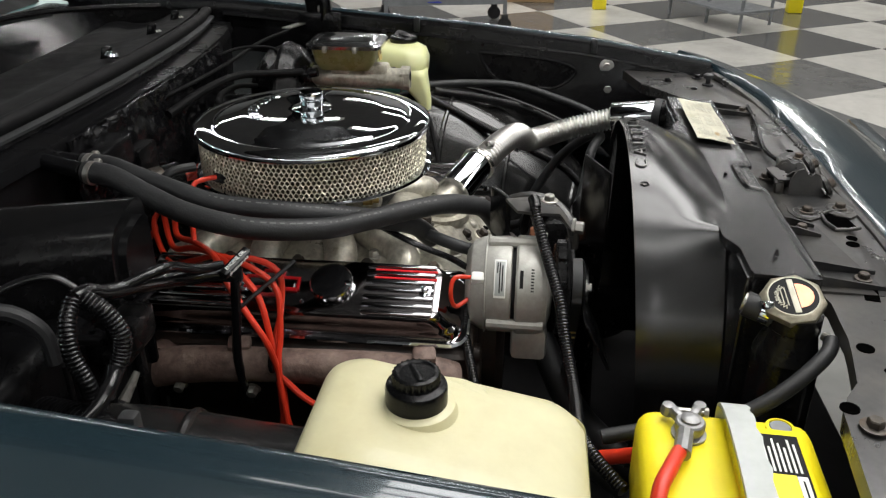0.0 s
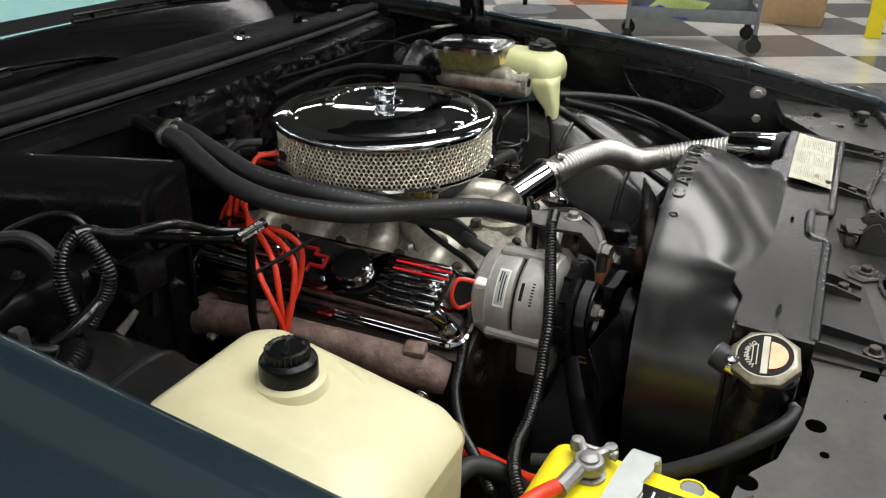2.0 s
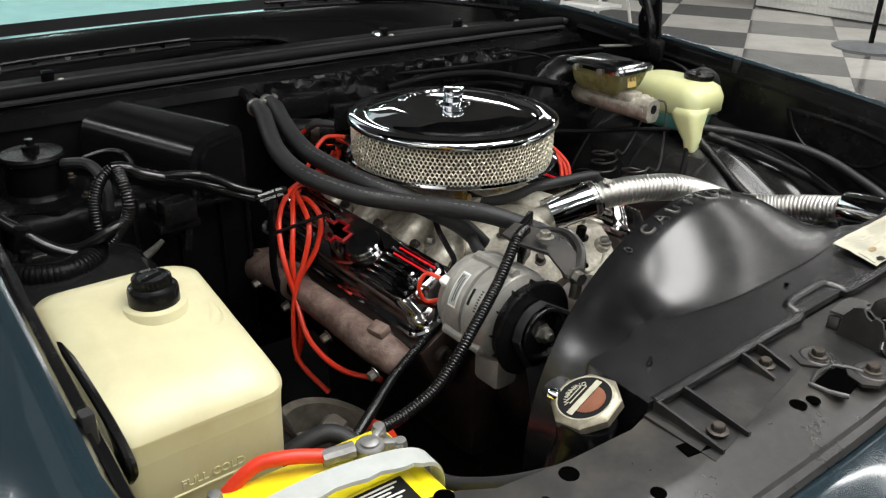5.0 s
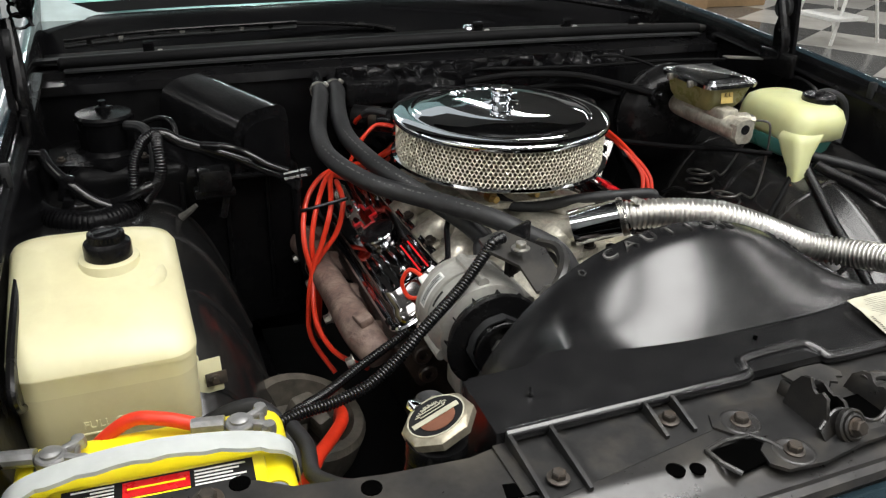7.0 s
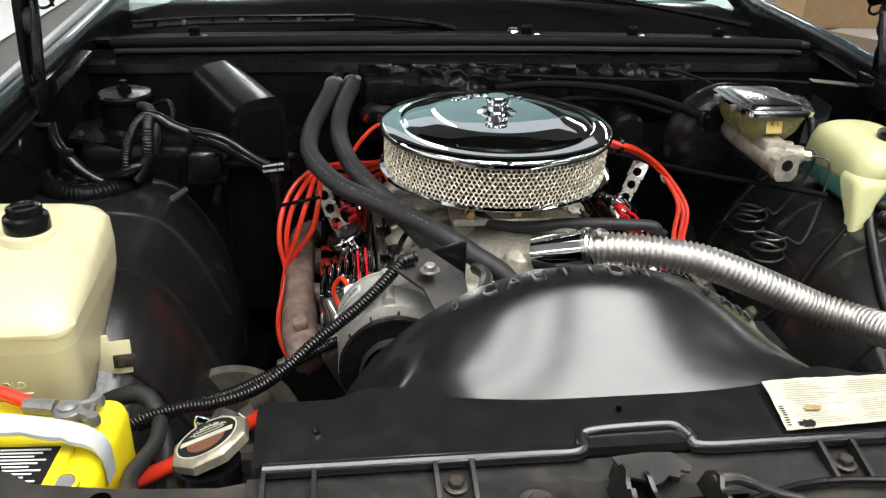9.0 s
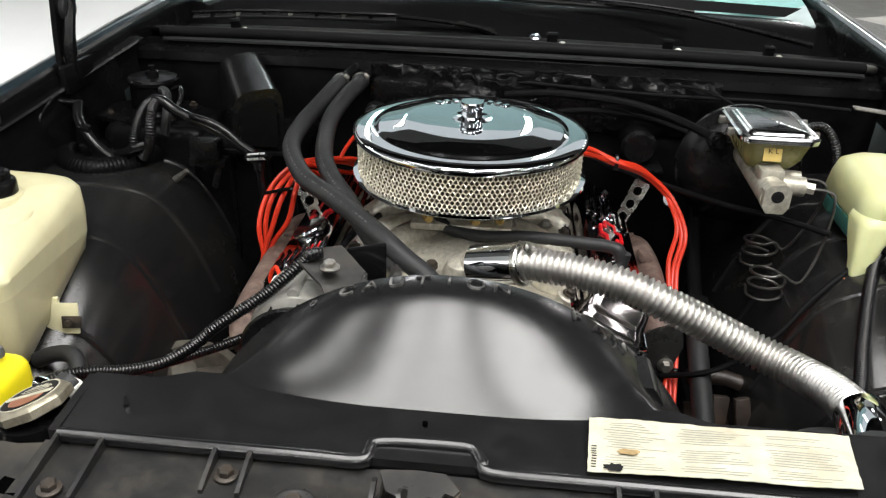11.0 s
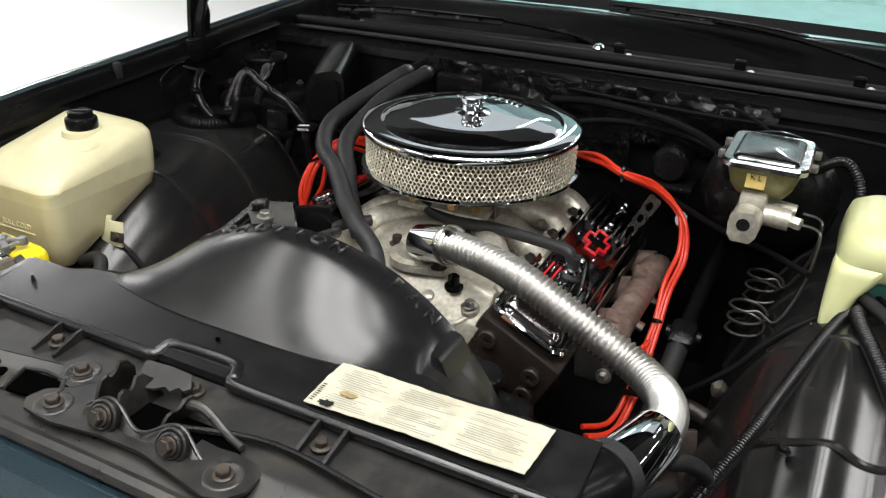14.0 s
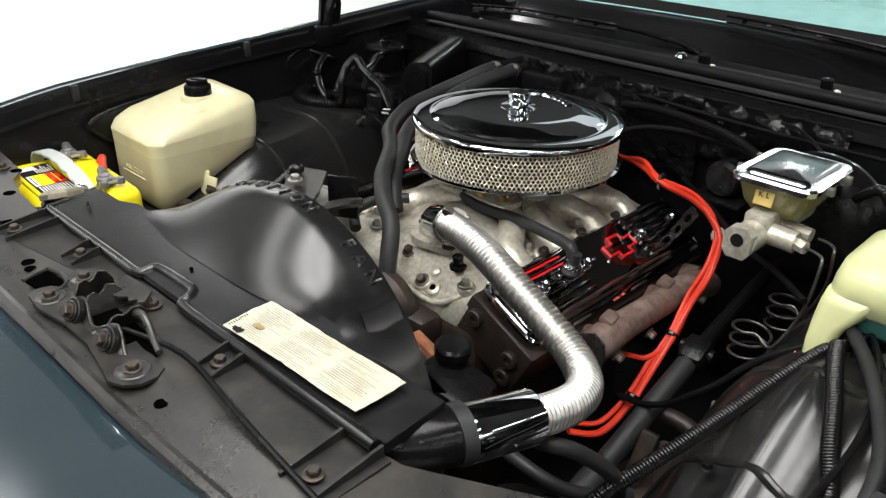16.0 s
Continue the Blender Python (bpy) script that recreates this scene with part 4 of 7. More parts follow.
for p in ((-0.089, -0.711, 0.877), (-0.072, -0.760, 0.877), (0.132, -0.760, 0.877)):
    part("boss", Shape().lathe((p[0], p[1], p[2] - 0.002), (0, 0, 1), ((0.019, 0), (0.0185, 0.0018), (0.0165, 0.0028), (0.0145, 0.0020), (0, 0.0020)), 28), SHEET_BLACK, latch, sharp=60)
    part("bolt", Shape().hexbolt(p, (0, 0, 1), 0.0068, 0.006, 0.0095), GRIMY_BOLT, latch, "grimy hex bolt with washer")
part("bolt", Shape().hexbolt((0.032, -0.684, 0.878), (0, 0, 1), 0.0065, 0.006, 0.010), GRIMY_BOLT, latch, "rusty hex bolt")
# Holes and openings are black patches laid on the uncut support.
for p, r in (((-0.164, -0.747), 0.007), ((0.191, -0.762), 0.0075), ((-0.43, -0.674), 0.009), ((-0.467, -0.683), 0.004), ((-0.528, -0.628), 0.009), ((-0.389, -0.735), 0.007), ((-0.183, -0.742), 0.0085), ((-0.56, -0.70), 0.005)):
    y0, y1 = lerp_table(SUP_FRONT, p[0]), lerp_table(SUP_REAR, p[0])
    part("punched_hole", Shape().lathe((p[0], p[1], support_fn((p[0] + 0.735) / 1.48, (p[1] - y0) / (y1 - y0))[2] - 0.001), (0, 0, 1), ((r, 0.0), (r, 0.0016), (0, 0.0016)), 14), HOLE_SHADE, car, "black disc for a punched hole in the support")
part("square_opening", Shape().prism([(-0.142, -0.733), (-0.094, -0.730), (-0.080, -0.757), (-0.134, -0.765)], 0.872, 0.8752), HOLE_SHADE, car, "black patch for a square opening in the support")
part("opening_lip", Shape().tube([(-0.134, -0.767, 0.876), (-0.144, -0.733, 0.8765), (-0.094, -0.7285, 0.8765), (-0.078, -0.757, 0.876)], 0.0026, 8, 2), SHEET_BLACK, car, "rolled lip of the opening")
part("square_notch", Shape().box((-0.317, -0.7185, 0.8745), (0.028, 0.016, 0.0012), 0, (0, 0, -12)), HOLE_SHADE, car, "black patch for a square notch in the support")
for p in ((-0.45, -0.751, 0.873), (-0.555, -0.64, 0.871)):
    part("support_bolt", Shape().hexbolt(p, (0, 0, 1), 0.0075, 0.007, 0.013), GRIMY_BOLT, car, "grimy washer-head bolt")
part("release_rod", Shape().tube([(0.06, -0.735, 0.882), (0.15, -0.712, 0.881), (0.28, -0.728, 0.882), (0.42, -0.742, 0.878)], 0.0035, 8, 5), PLASTIC, car, "latch release cable")
for p in ((0.60, -0.70, 0.868), (-0.66, -0.66, 0.866)):
    part("bumper_post", Shape().lathe(p, (0, 0, 1), ((0.012, 0), (0.012, 0.004), (0.005, 0.005), (0.005, 0.016), (0.011, 0.017), (0.011, 0.024), (0.008, 0.026), (0, 0.026)), 14), RUBBER, car, "threaded rubber hood bumper")
for p in ((0.56, -0.665, 0.866), (0.63, -0.62, 0.866), (0.67, -0.69, 0.866), (-0.62, -0.72, 0.866), (-0.70, -0.62, 0.866)):
    part("support_bolt", Shape().hexbolt(p, (0, 0, 1), 0.007, 0.006, 0.012), PLASTIC, car)

def placed(shape, m):
    shape.v = [tuple(m @ Vector(p)) for p in shape.v]
    return shape


# ---- washer reservoir ----
wash = thing("washer_reservoir", (-0.61, -0.28, 0.7), "yellowed cream plastic reservoir with a black screw cap", "reservoir")


def tank_shape(levels, seg=10):
    """A moulded tank: levels of (z, x0, x1, y0, y1, corner radius), joined from bottom to top."""
    rings = []
    for z, x0, x1, y0, y1, r in levels:
        ring = []
        for cx, cy, a0 in ((x1 - r, y1 - r, 0), (x0 + r, y1 - r, 90), (x0 + r, y0 + r, 180), (x1 - r, y0 + r, 270)):
            for k in range(seg):
                a = radians(a0 + 90 * k / (seg - 1))
                ring.append((cx + r * math.cos(a), cy + r * math.sin(a), z(cx + r * math.cos(a), cy + r * math.sin(a)) if callable(z) else z))
        rings.append(ring)
    n = len(rings[0])
    sh = Shape()
    f = [(i * n + k, i * n + (k + 1) % n, (i + 1) * n + (k + 1) % n, (i + 1) * n + k) for i in range(len(rings) - 1) for k in range(n)]
    f += [list(range(n))[::-1], [(len(rings) - 1) * n + k for k in range(n)]]
    return sh.add([p for r in rings for p in r], f)


def wash_top(dz):
    return lambda x, y: 0.9135 + dz - 0.006 * max(0.0, (x + 0.6) / 0.06) - 0.045 * min(1.0, max(0.0, (-0.245 - y) / 0.14)) ** 1.15


def wash_foot(dz):
    return lambda x, y: 0.715 + dz + 0.078 * min(1.0, max(0.0, (y + 0.34) / 0.12))


# the upper tank overhangs the lower one by a soft moulded step
part("tank", tank_shape(((0.825, -0.7195, -0.536, -0.388, -0.1515, 0.028), (0.838, -0.7205, -0.535, -0.3888, -0.1508, 0.029), (0.850, -0.7215, -0.534, -0.390, -0.150, 0.03), (lambda x, y: min(0.862, wash_top(-0.02)(x, y)), -0.722, -0.5335, -0.390, -0.1495, 0.03), (wash_top(-0.017), -0.721, -0.535, -0.389, -0.1505, 0.03),
                         (wash_top(-0.008), -0.716, -0.540, -0.384, -0.156, 0.03), (wash_top(-0.002), -0.704, -0.553, -0.372, -0.168, 0.03), (wash_top(0), -0.68, -0.578, -0.348, -0.192, 0.03))), CREAM, wash, sharp=80)
part("tank_foot", tank_shape(((wash_foot(0), -0.703, -0.549, -0.376, -0.166, 0.02), (wash_foot(0.006), -0.711, -0.541, -0.383, -0.158, 0.025),
                         (lambda x, y: min(0.822, wash_foot(0.04)(x, y)), -0.7185, -0.537, -0.3872, -0.1525, 0.027), (0.825, -0.7195, -0.536, -0.388, -0.1515, 0.028))), CREAM_FLUID, wash, "duller lower tank with fluid behind the plastic", sharp=80)
part("corner_swell", Shape().tube([(-0.67, -0.315, 0.878), (-0.61, -0.304, 0.8805), (-0.578, -0.296, 0.882), (-0.562, -0.275, 0.887), (-0.558, -0.245, 0.891)], lambda t: 0.012 * math.sin(math.pi * (0.04 + 0.92 * t)) ** 0.6, 18, 6), CREAM, wash, sharp=80)
CAP_AT = (-0.6115, -0.2415, 0.008)
knurl = Shape().lathe(CAP_AT, (0, 0, 1), ((0.024, 0.893), (0.0262, 0.899), (0.0265, 0.902), (0.0265, 0.916), (0.0255, 0.919), (0.022, 0.9205), (0.0205, 0.9215)), 40)
cap = part("cap", knurl, PLASTIC, wash, "black screw cap")
part("grip", Shape().sheet(lambda u, v: (CAP_AT[0] + (0.0196 + 0.0009 * math.cos(2 * math.pi * u * 24)) * math.cos(2 * math.pi * u), CAP_AT[1] + (0.0196 + 0.0009 * math.cos(2 * math.pi * u * 24)) * math.sin(2 * math.pi * u), 0.928 + 0.0105 * v), 192, 1).lathe((CAP_AT[0], CAP_AT[1], 0.008), (0, 0, 1), ((0.0195, 0.9290), (0.0193, 0.9305), (0.0165, 0.9315), (0.0145, 0.930), (0.0, 0.930)), 36), PLASTIC, cap, "knurled cap grip", sharp=25)
part("grip_bar", Shape().box((CAP_AT[0], CAP_AT[1], 0.9385), (0.026, 0.005, 0.003), 0.001, (0, 0, 25)), PLASTIC, cap)
part("neck", Shape().lathe(CAP_AT, (0, 0, 1), ((0.036, 0.889), (0.033, 0.9), (0.029, 0.902), (0, 0.902)), 32), CREAM, wash)
part("bracket_tab", Shape().box((-0.524, -0.288, 0.750), (0.040, 0.004, 0.044), 0.0015, (-12, 0, 8)).box((-0.539, -0.288, 0.750), (0.02, 0.007, 0.06), 0.003, (-12, 0, 8)), CREAM, wash, "cream mounting tab")
part("clip", Shape().box((-0.512, -0.2915, 0.747), (0.026, 0.003, 0.017), 0.001, (-12, 0, 8)), GRIMY_BOLT, wash, "rusty spring clip")
part("bolt", Shape().hexbolt((-0.514, -0.293, 0.747), (0.1, -1, 0.2), 0.005, 0.006, 0.007), GRIMY_BOLT, wash)
WM = Matrix(((1, 0, 0, -0.625), (0, 0, -1, -0.3878), (0, 1, 0, 0.784), (0, 0, 0, 1)))
lettering("full_cold_lettering", "FULL COLD", 0.013, WM, CREAM, wash, 0.001)
part("level_line", Shape().box((-0.628, -0.3872, 0.773), (0.085, 0.004, 0.003), 0.001), CREAM, wash)

# ---- chrome hose ----
ch = thing("radiator_hose", (0.25, -0.3, 0.83), "corrugated stainless radiator hose with chrome end covers", "hose")
part("hose", Shape().tube([(0.075, -0.238, 0.858), (0.105, -0.258, 0.869), (0.163, -0.278, 0.872), (0.22, -0.298, 0.868), (0.27, -0.309, 0.852), (0.325, -0.315, 0.829), (0.378, -0.326, 0.808), (0.418, -0.362, 0.806), (0.437, -0.42, 0.82), (0.437, -0.5, 0.842)], 0.0187, 32, 60, rib=0.0036, pitch=0.0074), HOSE_STEEL, ch, sharp=80)
part("end_cover", Shape().tube([(0.030, -0.212, 0.838), (0.0305, -0.2124, 0.8382), (0.060, -0.228, 0.850), (0.091, -0.2446, 0.8618), (0.0915, -0.245, 0.862)], lambda t: 0.0275 - 0.0015 * (abs(t - 0.5) * 2) ** 12, 32, 5), CHROME, ch, "chrome end cover", sharp=50)
part("clamp_ring", Shape().lathe((0.0915, -0.245, 0.862), (0.85, -0.45, 0.33), ((0.0275, -0.006), (0.0295, -0.005), (0.0295, 0.001), (0.0275, 0.004), (0.020, 0.005)), 36).box((0.098, -0.262, 0.893), (0.016, 0.012, 0.010), 0.002, (10, 20, 30)), BRACKET_STEEL, ch, "bright clamp ring round the hose end")
part("end_cover", Shape().lathe((0.4365, -0.489, 0.8418), (-0.19, -0.86, 0.13), ((0.0245, -0.001), (0.0285, 0.0), (0.0295, 0.003), (0.0295, 0.083), (0.0285, 0.087), (0.0245, 0.088)), 40), CHROME, ch, "chrome end cover", sharp=50)

# ---- heater hoses ----
for pts, end in (([(-0.2435, 0.238, 0.955), (-0.249, 0.20, 0.952), (-0.265, 0.15, 0.936), (-0.281, 0.09, 0.919), (-0.281, 0.015, 0.904), (-0.243, -0.063, 0.889), (-0.195, -0.105, 0.879), (-0.147, -0.158, 0.876), (-0.105, -0.207, 0.871), (-0.064, -0.24, 0.854), (-0.024, -0.262, 0.831), (-0.004, -0.285, 0.79), (0.008, -0.305, 0.73), (0.01, -0.31, 0.68)], (-0.232, 0.30, 0.962)),
                 ([(-0.2115, 0.258, 0.953), (-0.214, 0.22, 0.951), (-0.225, 0.18, 0.943), (-0.236, 0.12, 0.928), (-0.236, 0.067, 0.913), (-0.221, -0.016, 0.901), (-0.196, -0.069, 0.888), (-0.168, -0.104, 0.873), (-0.143, -0.141, 0.859), (-0.118, -0.17, 0.841), (-0.092, -0.19, 0.81)], (-0.203, 0.31, 0.958))):
    hh = thing("heater_hose", pts[0], "grey-black rubber heater hose with faint white print", "hose", "heater hoses")
    part("hose", Shape().tube(pts, 0.0142, 18, 8), RUBBER, hh)
    a0, e0 = Vector(pts[0]), Vector(end)
    out = (a0 - e0).normalized()
    part("pipe", Shape().tube([e0, a0 - out * 0.004], 0.0112, 14, 1), BAY_BLACK, hh, "black steel heater pipe")
    part("clamp", Shape().lathe(a0 + out * 0.010, out, ((0.0142, -0.004), (0.0155, -0.0035), (0.0155, 0.0035), (0.0142, 0.004)), 24).box(a0 + out * 0.010 + Vector((0.012, -0.004, 0.011)), (0.010, 0.009, 0.008), 0.002, (0, 40, 10)), BARE_STEEL, hh, "bright worm-drive clamp")
    # worn white print along the upper side, too faint to read
    mid = smooth_line(pts, 8)
    for k in range(30, 62):
        rng = random.Random(k)
        if k + 1 < len(mid) and rng.random() < 0.7:
            d = (mid[k + 1] - mid[k]).normalized()
            up = (Vector((-0.35, -0.5, 0.8)) - d * Vector((-0.35, -0.5, 0.8)).dot(d)).normalized()
            w = d.cross(up)
            p0, p1 = mid[k].lerp(mid[k + 1], 0.3 * rng.random()) + up * 0.01435, mid[k].lerp(mid[k + 1], 0.35 + 0.6 * rng.random()) + up * 0.01435
            part("print_mark", Shape().add([p0 - w * 0.0011, p0 + w * 0.0011, p1 + w * 0.0011, p1 - w * 0.0011], [(0, 1, 2, 3)]), HOSE_PRINT, hh)

# ---- cowl seal ----
seal = thing("cowl_weatherstrip", (0.05, 0.335, 0.99), "black rubber hood seal along the cowl", "weatherstrip")
SEAL_X = (-0.66, -0.45, -0.2, 0.05, 0.3, 0.55, 0.735)
part("bulb", Shape().tube([(x, cowl_y(x), cowl_z(x) + 0.005) for x in SEAL_X], 0.0115, 14, 6), SEAL, seal)
part("base_strip", Shape().sheet(lambda u, v: (-0.66 + 1.395 * u, cowl_y(-0.66 + 1.395 * u) - 0.019 + 0.016 * v, cowl_z(-0.66 + 1.395 * u) - 0.005 + 0.004 * v), 36, 2, thick=(0, 0, -0.004)), RUBBER, seal, "flat clinch strip of the seal")
part("end_clip", Shape().box((0.745, cowl_y(0.745), cowl_z(0.745) + 0.006), (0.032, 0.02, 0.014), 0.004, (0, 8, 12)), BRACKET_STEEL, seal, "bare metal end clip")
part("end_plug", Shape().lathe((-0.662, cowl_y(-0.66), cowl_z(-0.66) + 0.005), (-1, 0.1, 0), ((0.0118, -0.004), (0.0118, 0.003), (0.008, 0.007), (0, 0.007)), 14), SEAL, seal)

# ---- battery ----
BAT = pose(-0.594, -0.528, 0.616, 0, 0, -3)
battery = thing("battery", (-0.578, -0.532, 0.60), "yellow-topped car battery with a pale grey carrying handle", "battery")
part("case", placed(Shape().box((0, 0, 0.08), (0.25, 0.168, 0.16), 0.03, seg=4), BAT), GREY_PLASTIC, battery, "grey battery case")
top = part("top", placed(Shape().box((0, 0, 0.145), (0.254, 0.172, 0.104), 0.02, seg=4).box((0.005, -0.034, 0.196), (0.19, 0.072, 0.012), 0.004), BAT), YELLOW, battery, "yellow plastic top")
sp = smooth_line([(-0.131, -0.008, 0.165), (-0.125, -0.006, 0.202), (-0.086, -0.005, 0.221), (0.0, -0.004, 0.230), (0.086, -0.005, 0.221), (0.125, -0.006, 0.202), (0.131, -0.008, 0.165)], 6)
handle = part("handle", placed(Shape().sheet(lambda u, v: sp[min(int(u * (len(sp) - 1) + 0.5), len(sp) - 1)] + Vector((0, (v - 0.5) * 0.024 - (0.0035 * (0.5 + 0.5 * math.cos(2 * math.pi * (u - 0.5) * 13)) if v < 0.01 and 0.2 < u < 0.8 else 0), 0)), len(sp) - 1, 4, thick=(0, 0, 0.0045)), BAT), GREY_PLASTIC, battery, "pale grey strap handle with scalloped grips")
for x, nm in ((0.082, "positive_terminal"), (-0.088, "negative_terminal")):
    tm = part(nm, placed(Shape().lathe((x, 0.038, 0.19), (0, 0, 1), ((0.017, 0), (0.017, 0.01), (0.0105, 0.011), (0.0095, 0.028), (0.006, 0.03), (0, 0.03)), 20), BAT), LEAD, battery, "lead battery post")
    part("clamp", placed(Shape().lathe((x, 0.038, 0.203), (0, 0, 1), ((0.0135, 0), (0.0145, 0.003), (0.0145, 0.010), (0.013, 0.012), (0.0095, 0.0125), (0.0095, 0.009), (0, 0.009)), 18)
         .box((x + 0.019, 0.031, 0.209), (0.022, 0.010, 0.013), 0.004, (0, 0, -28)).box((x + 0.016, 0.050, 0.209), (0.022, 0.009, 0.013), 0.004, (0, 0, 32)).lathe((x + 0.027, 0.026, 0.204), (0, 0, 1), ((0.007, 0), (0.0075, 0.005), (0.006, 0.011), (0, 0.012)), 10).lathe((x + 0.022, 0.057, 0.204), (0, 0, 1), ((0.007, 0), (0.0075, 0.005), (0.006, 0.011), (0, 0.012)), 10).tube([(x - 0.014, 0.044, 0.21), (x - 0.045, 0.05, 0.209)], 0.0085, 10, 2), BAT), LEAD, tm, "cast lead clamp")
    part("clamp_bolt", placed(Shape().tube([(x + 0.022, 0.022, 0.209), (x + 0.022, 0.055, 0.209)], 0.003, 8, 1).lathe((x + 0.022, 0.022, 0.209), (0, -1, 0), ((0.005, 0), (0.005, 0.004), (0, 0.004)), 6), BAT), BARE_STEEL, tm)
lb = part("warning_sticker", placed(Shape().box((0.005, -0.034, 0.2024), (0.166, 0.058, 0.0012)), BAT), INK_SHADE_BLACK, battery, "black, red and yellow warning sticker")


def on_sticker(name, x, y, w, h, mat, lift=0.0):
    return part(name, placed(Shape().box((x, y, 0.2031 + lift), (w, h, 0.0008)), BAT), mat, lb)


on_sticker("red_panel", 0.002, -0.018, 0.058, 0.020, RED_PAINT)
on_sticker("yellow_panel", 0.002, -0.040, 0.058, 0.022, YELLOW)
on_sticker("white_panel", 0.002, -0.056, 0.056, 0.009, WHITE_INK)
on_sticker("white_panel", -0.066, -0.046, 0.02, 0.028, WHITE_INK)
on_sticker("print_bar", 0.002, -0.018, 0.05, 0.0022, YELLOW, 0.0005)
on_sticker("print_bar", 0.002, -0.056, 0.044, 0.0016, INK_SHADE_BLACK, 0.0005)
for k in range(11):
    wide = 0.046 - 0.006 * ((k * 7) % 3)
    on_sticker("print_bar", 0.035 + wide / 2, -0.010 - 0.0047 * k, wide, 0.0020, WHITE_INK)
for k in range(7):
    wide = 0.036 - 0.008 * ((k * 5) % 3)
    on_sticker("print_bar", -0.034 - wide / 2, -0.009 - 0.0045 * k, wide, 0.0018, WHITE_INK)
part("vent_plug_ring", placed(Shape().lathe((0.105, -0.052, 0.196), (0, 0, 1), ((0.014, 0), (0.014, 0.004), (0.011, 0.005), (0.011, 0.003), (0, 0.003)), 20), BAT), YELLOW, battery)
part("vent_plug", placed(Shape().lathe((0.105, -0.052, 0.196), (0, 0, 1), ((0.011, 0), (0.011, 0.003), (0.0095, 0.0045), (0, 0.0045)), 16), BAT), GREY_STEEL_PAINT, battery, "grey vent plug")
solid("battery_tray", Shape().box((-0.578, -0.532, 0.597), (0.29, 0.21, 0.016), 0.004).box((-0.55, -0.53, 0.42), (0.16, 0.16, 0.34), 0.01), BAY_BLACK, "black steel battery tray", "battery tray")
solid("positive_cable", Shape().tube([(-0.552, -0.478, 0.826), (-0.582, -0.465, 0.831), (-0.612, -0.452, 0.826), (-0.65, -0.448, 0.795), (-0.68, -0.45, 0.75), (-0.69, -0.46, 0.7)], 0.0072, 12, 6), RED, "thick red battery cable on the positive post", "cable")
solid("negative_cable", Shape().tube([(-0.721, -0.474, 0.826), (-0.742, -0.468, 0.815), (-0.75, -0.46, 0.79), (-0.755, -0.44, 0.72)], 0.007, 12, 6), LOOM, "black battery earth cable", "cable")
solid("red_starter_cable", Shape().tube([(-0.335, -0.19, 0.56), (-0.347, -0.25, 0.625), (-0.361, -0.313, 0.658), (-0.385, -0.36, 0.675), (-0.415, -0.411, 0.694), (-0.44, -0.48, 0.73), (-0.455, -0.53, 0.76)], 0.0088, 14, 6), RED, "thick red starter cable", "cable")

# ---- coolant tank ----
cool = thing("coolant_tank", (0.62, -0.01, 0.80), "pale green translucent overflow tank holding green coolant", "reservoir")
part("tank", tank_shape(((0.868, 0.570, 0.676, -0.080, 0.088, 0.02), (0.876, 0.566, 0.688, -0.092, 0.094, 0.03), (0.905, 0.568, 0.694, -0.094, 0.096, 0.04), (0.924, 0.572, 0.688, -0.088, 0.09, 0.042), (0.934, 0.584, 0.674, -0.072, 0.074, 0.036), (0.936, 0.605, 0.65, -0.05, 0.05, 0.02))), TANK, cool, sharp=80)
part("lower_tank", tank_shape(((0.838, 0.574, 0.672, -0.062, 0.08, 0.02), (0.845, 0.569, 0.682, -0.07, 0.09, 0.03), (0.869, 0.567, 0.686, -0.076, 0.093, 0.03))), COOLANT, cool, "green coolant showing through the tank", sharp=80)
part("foot", tank_shape(((0.800, 0.564, 0.586, -0.106, -0.082, 0.008), (0.825, 0.563, 0.594, -0.106, -0.074, 0.010), (0.85, 0.563, 0.604, -0.102, -0.05, 0.014), (0.875, 0.564, 0.625, -0.096, -0.03, 0.018), (0.89, 0.567, 0.64, -0.093, -0.03, 0.02))), TANK, cool, "moulded spout", sharp=80)
part("foot_bracket", Shape().box((0.572, -0.098, 0.799), (0.034, 0.024, 0.006), 0.002, (0, 0, 20)), RUST, cool, "small rusty foot bracket")
part("cap", Shape().lathe((0.652, -0.035, 0), (0, 0, 1), ((0.026, 0.926), (0.030, 0.934), (0.031, 0.938), (0.031, 0.945), (0.028, 0.948), (0.01, 0.9485), (0, 0.9485)), 32).box((0.652, -0.035, 0.949), (0.04, 0.01, 0.005), 0.002, (0, 0, 30)), PLASTIC, cool, "dark blue-black cap")
solid("overflow_tube", Shape().tube([(0.66, -0.02, 0.942), (0.69, -0.02, 0.945), (0.715, -0.035, 0.93), (0.725, -0.04, 0.89), (0.71, -0.05, 0.85)], 0.0075, 10, 6), RUBBER, "black rubber overflow tube", "hose")
solid("tank_drain_wire", Shape().tube([(0.585, -0.07, 0.83), (0.569, -0.087, 0.811), (0.536, -0.108, 0.79), (0.507, -0.12, 0.761), (0.481, -0.131, 0.726), (0.45, -0.138, 0.694), (0.414, -0.132, 0.656), (0.371, -0.127, 0.632), (0.323, -0.106, 0.61)], 0.0048, 8, 6), SEAL, "black taped wire running down to the frame", "wire")

# ---- brake master cylinder and booster ----
mc = thing("master_cylinder", (0.45, 0.03, 0.88), "brake master cylinder with an olive reservoir and shiny steel lid", "master cylinder")
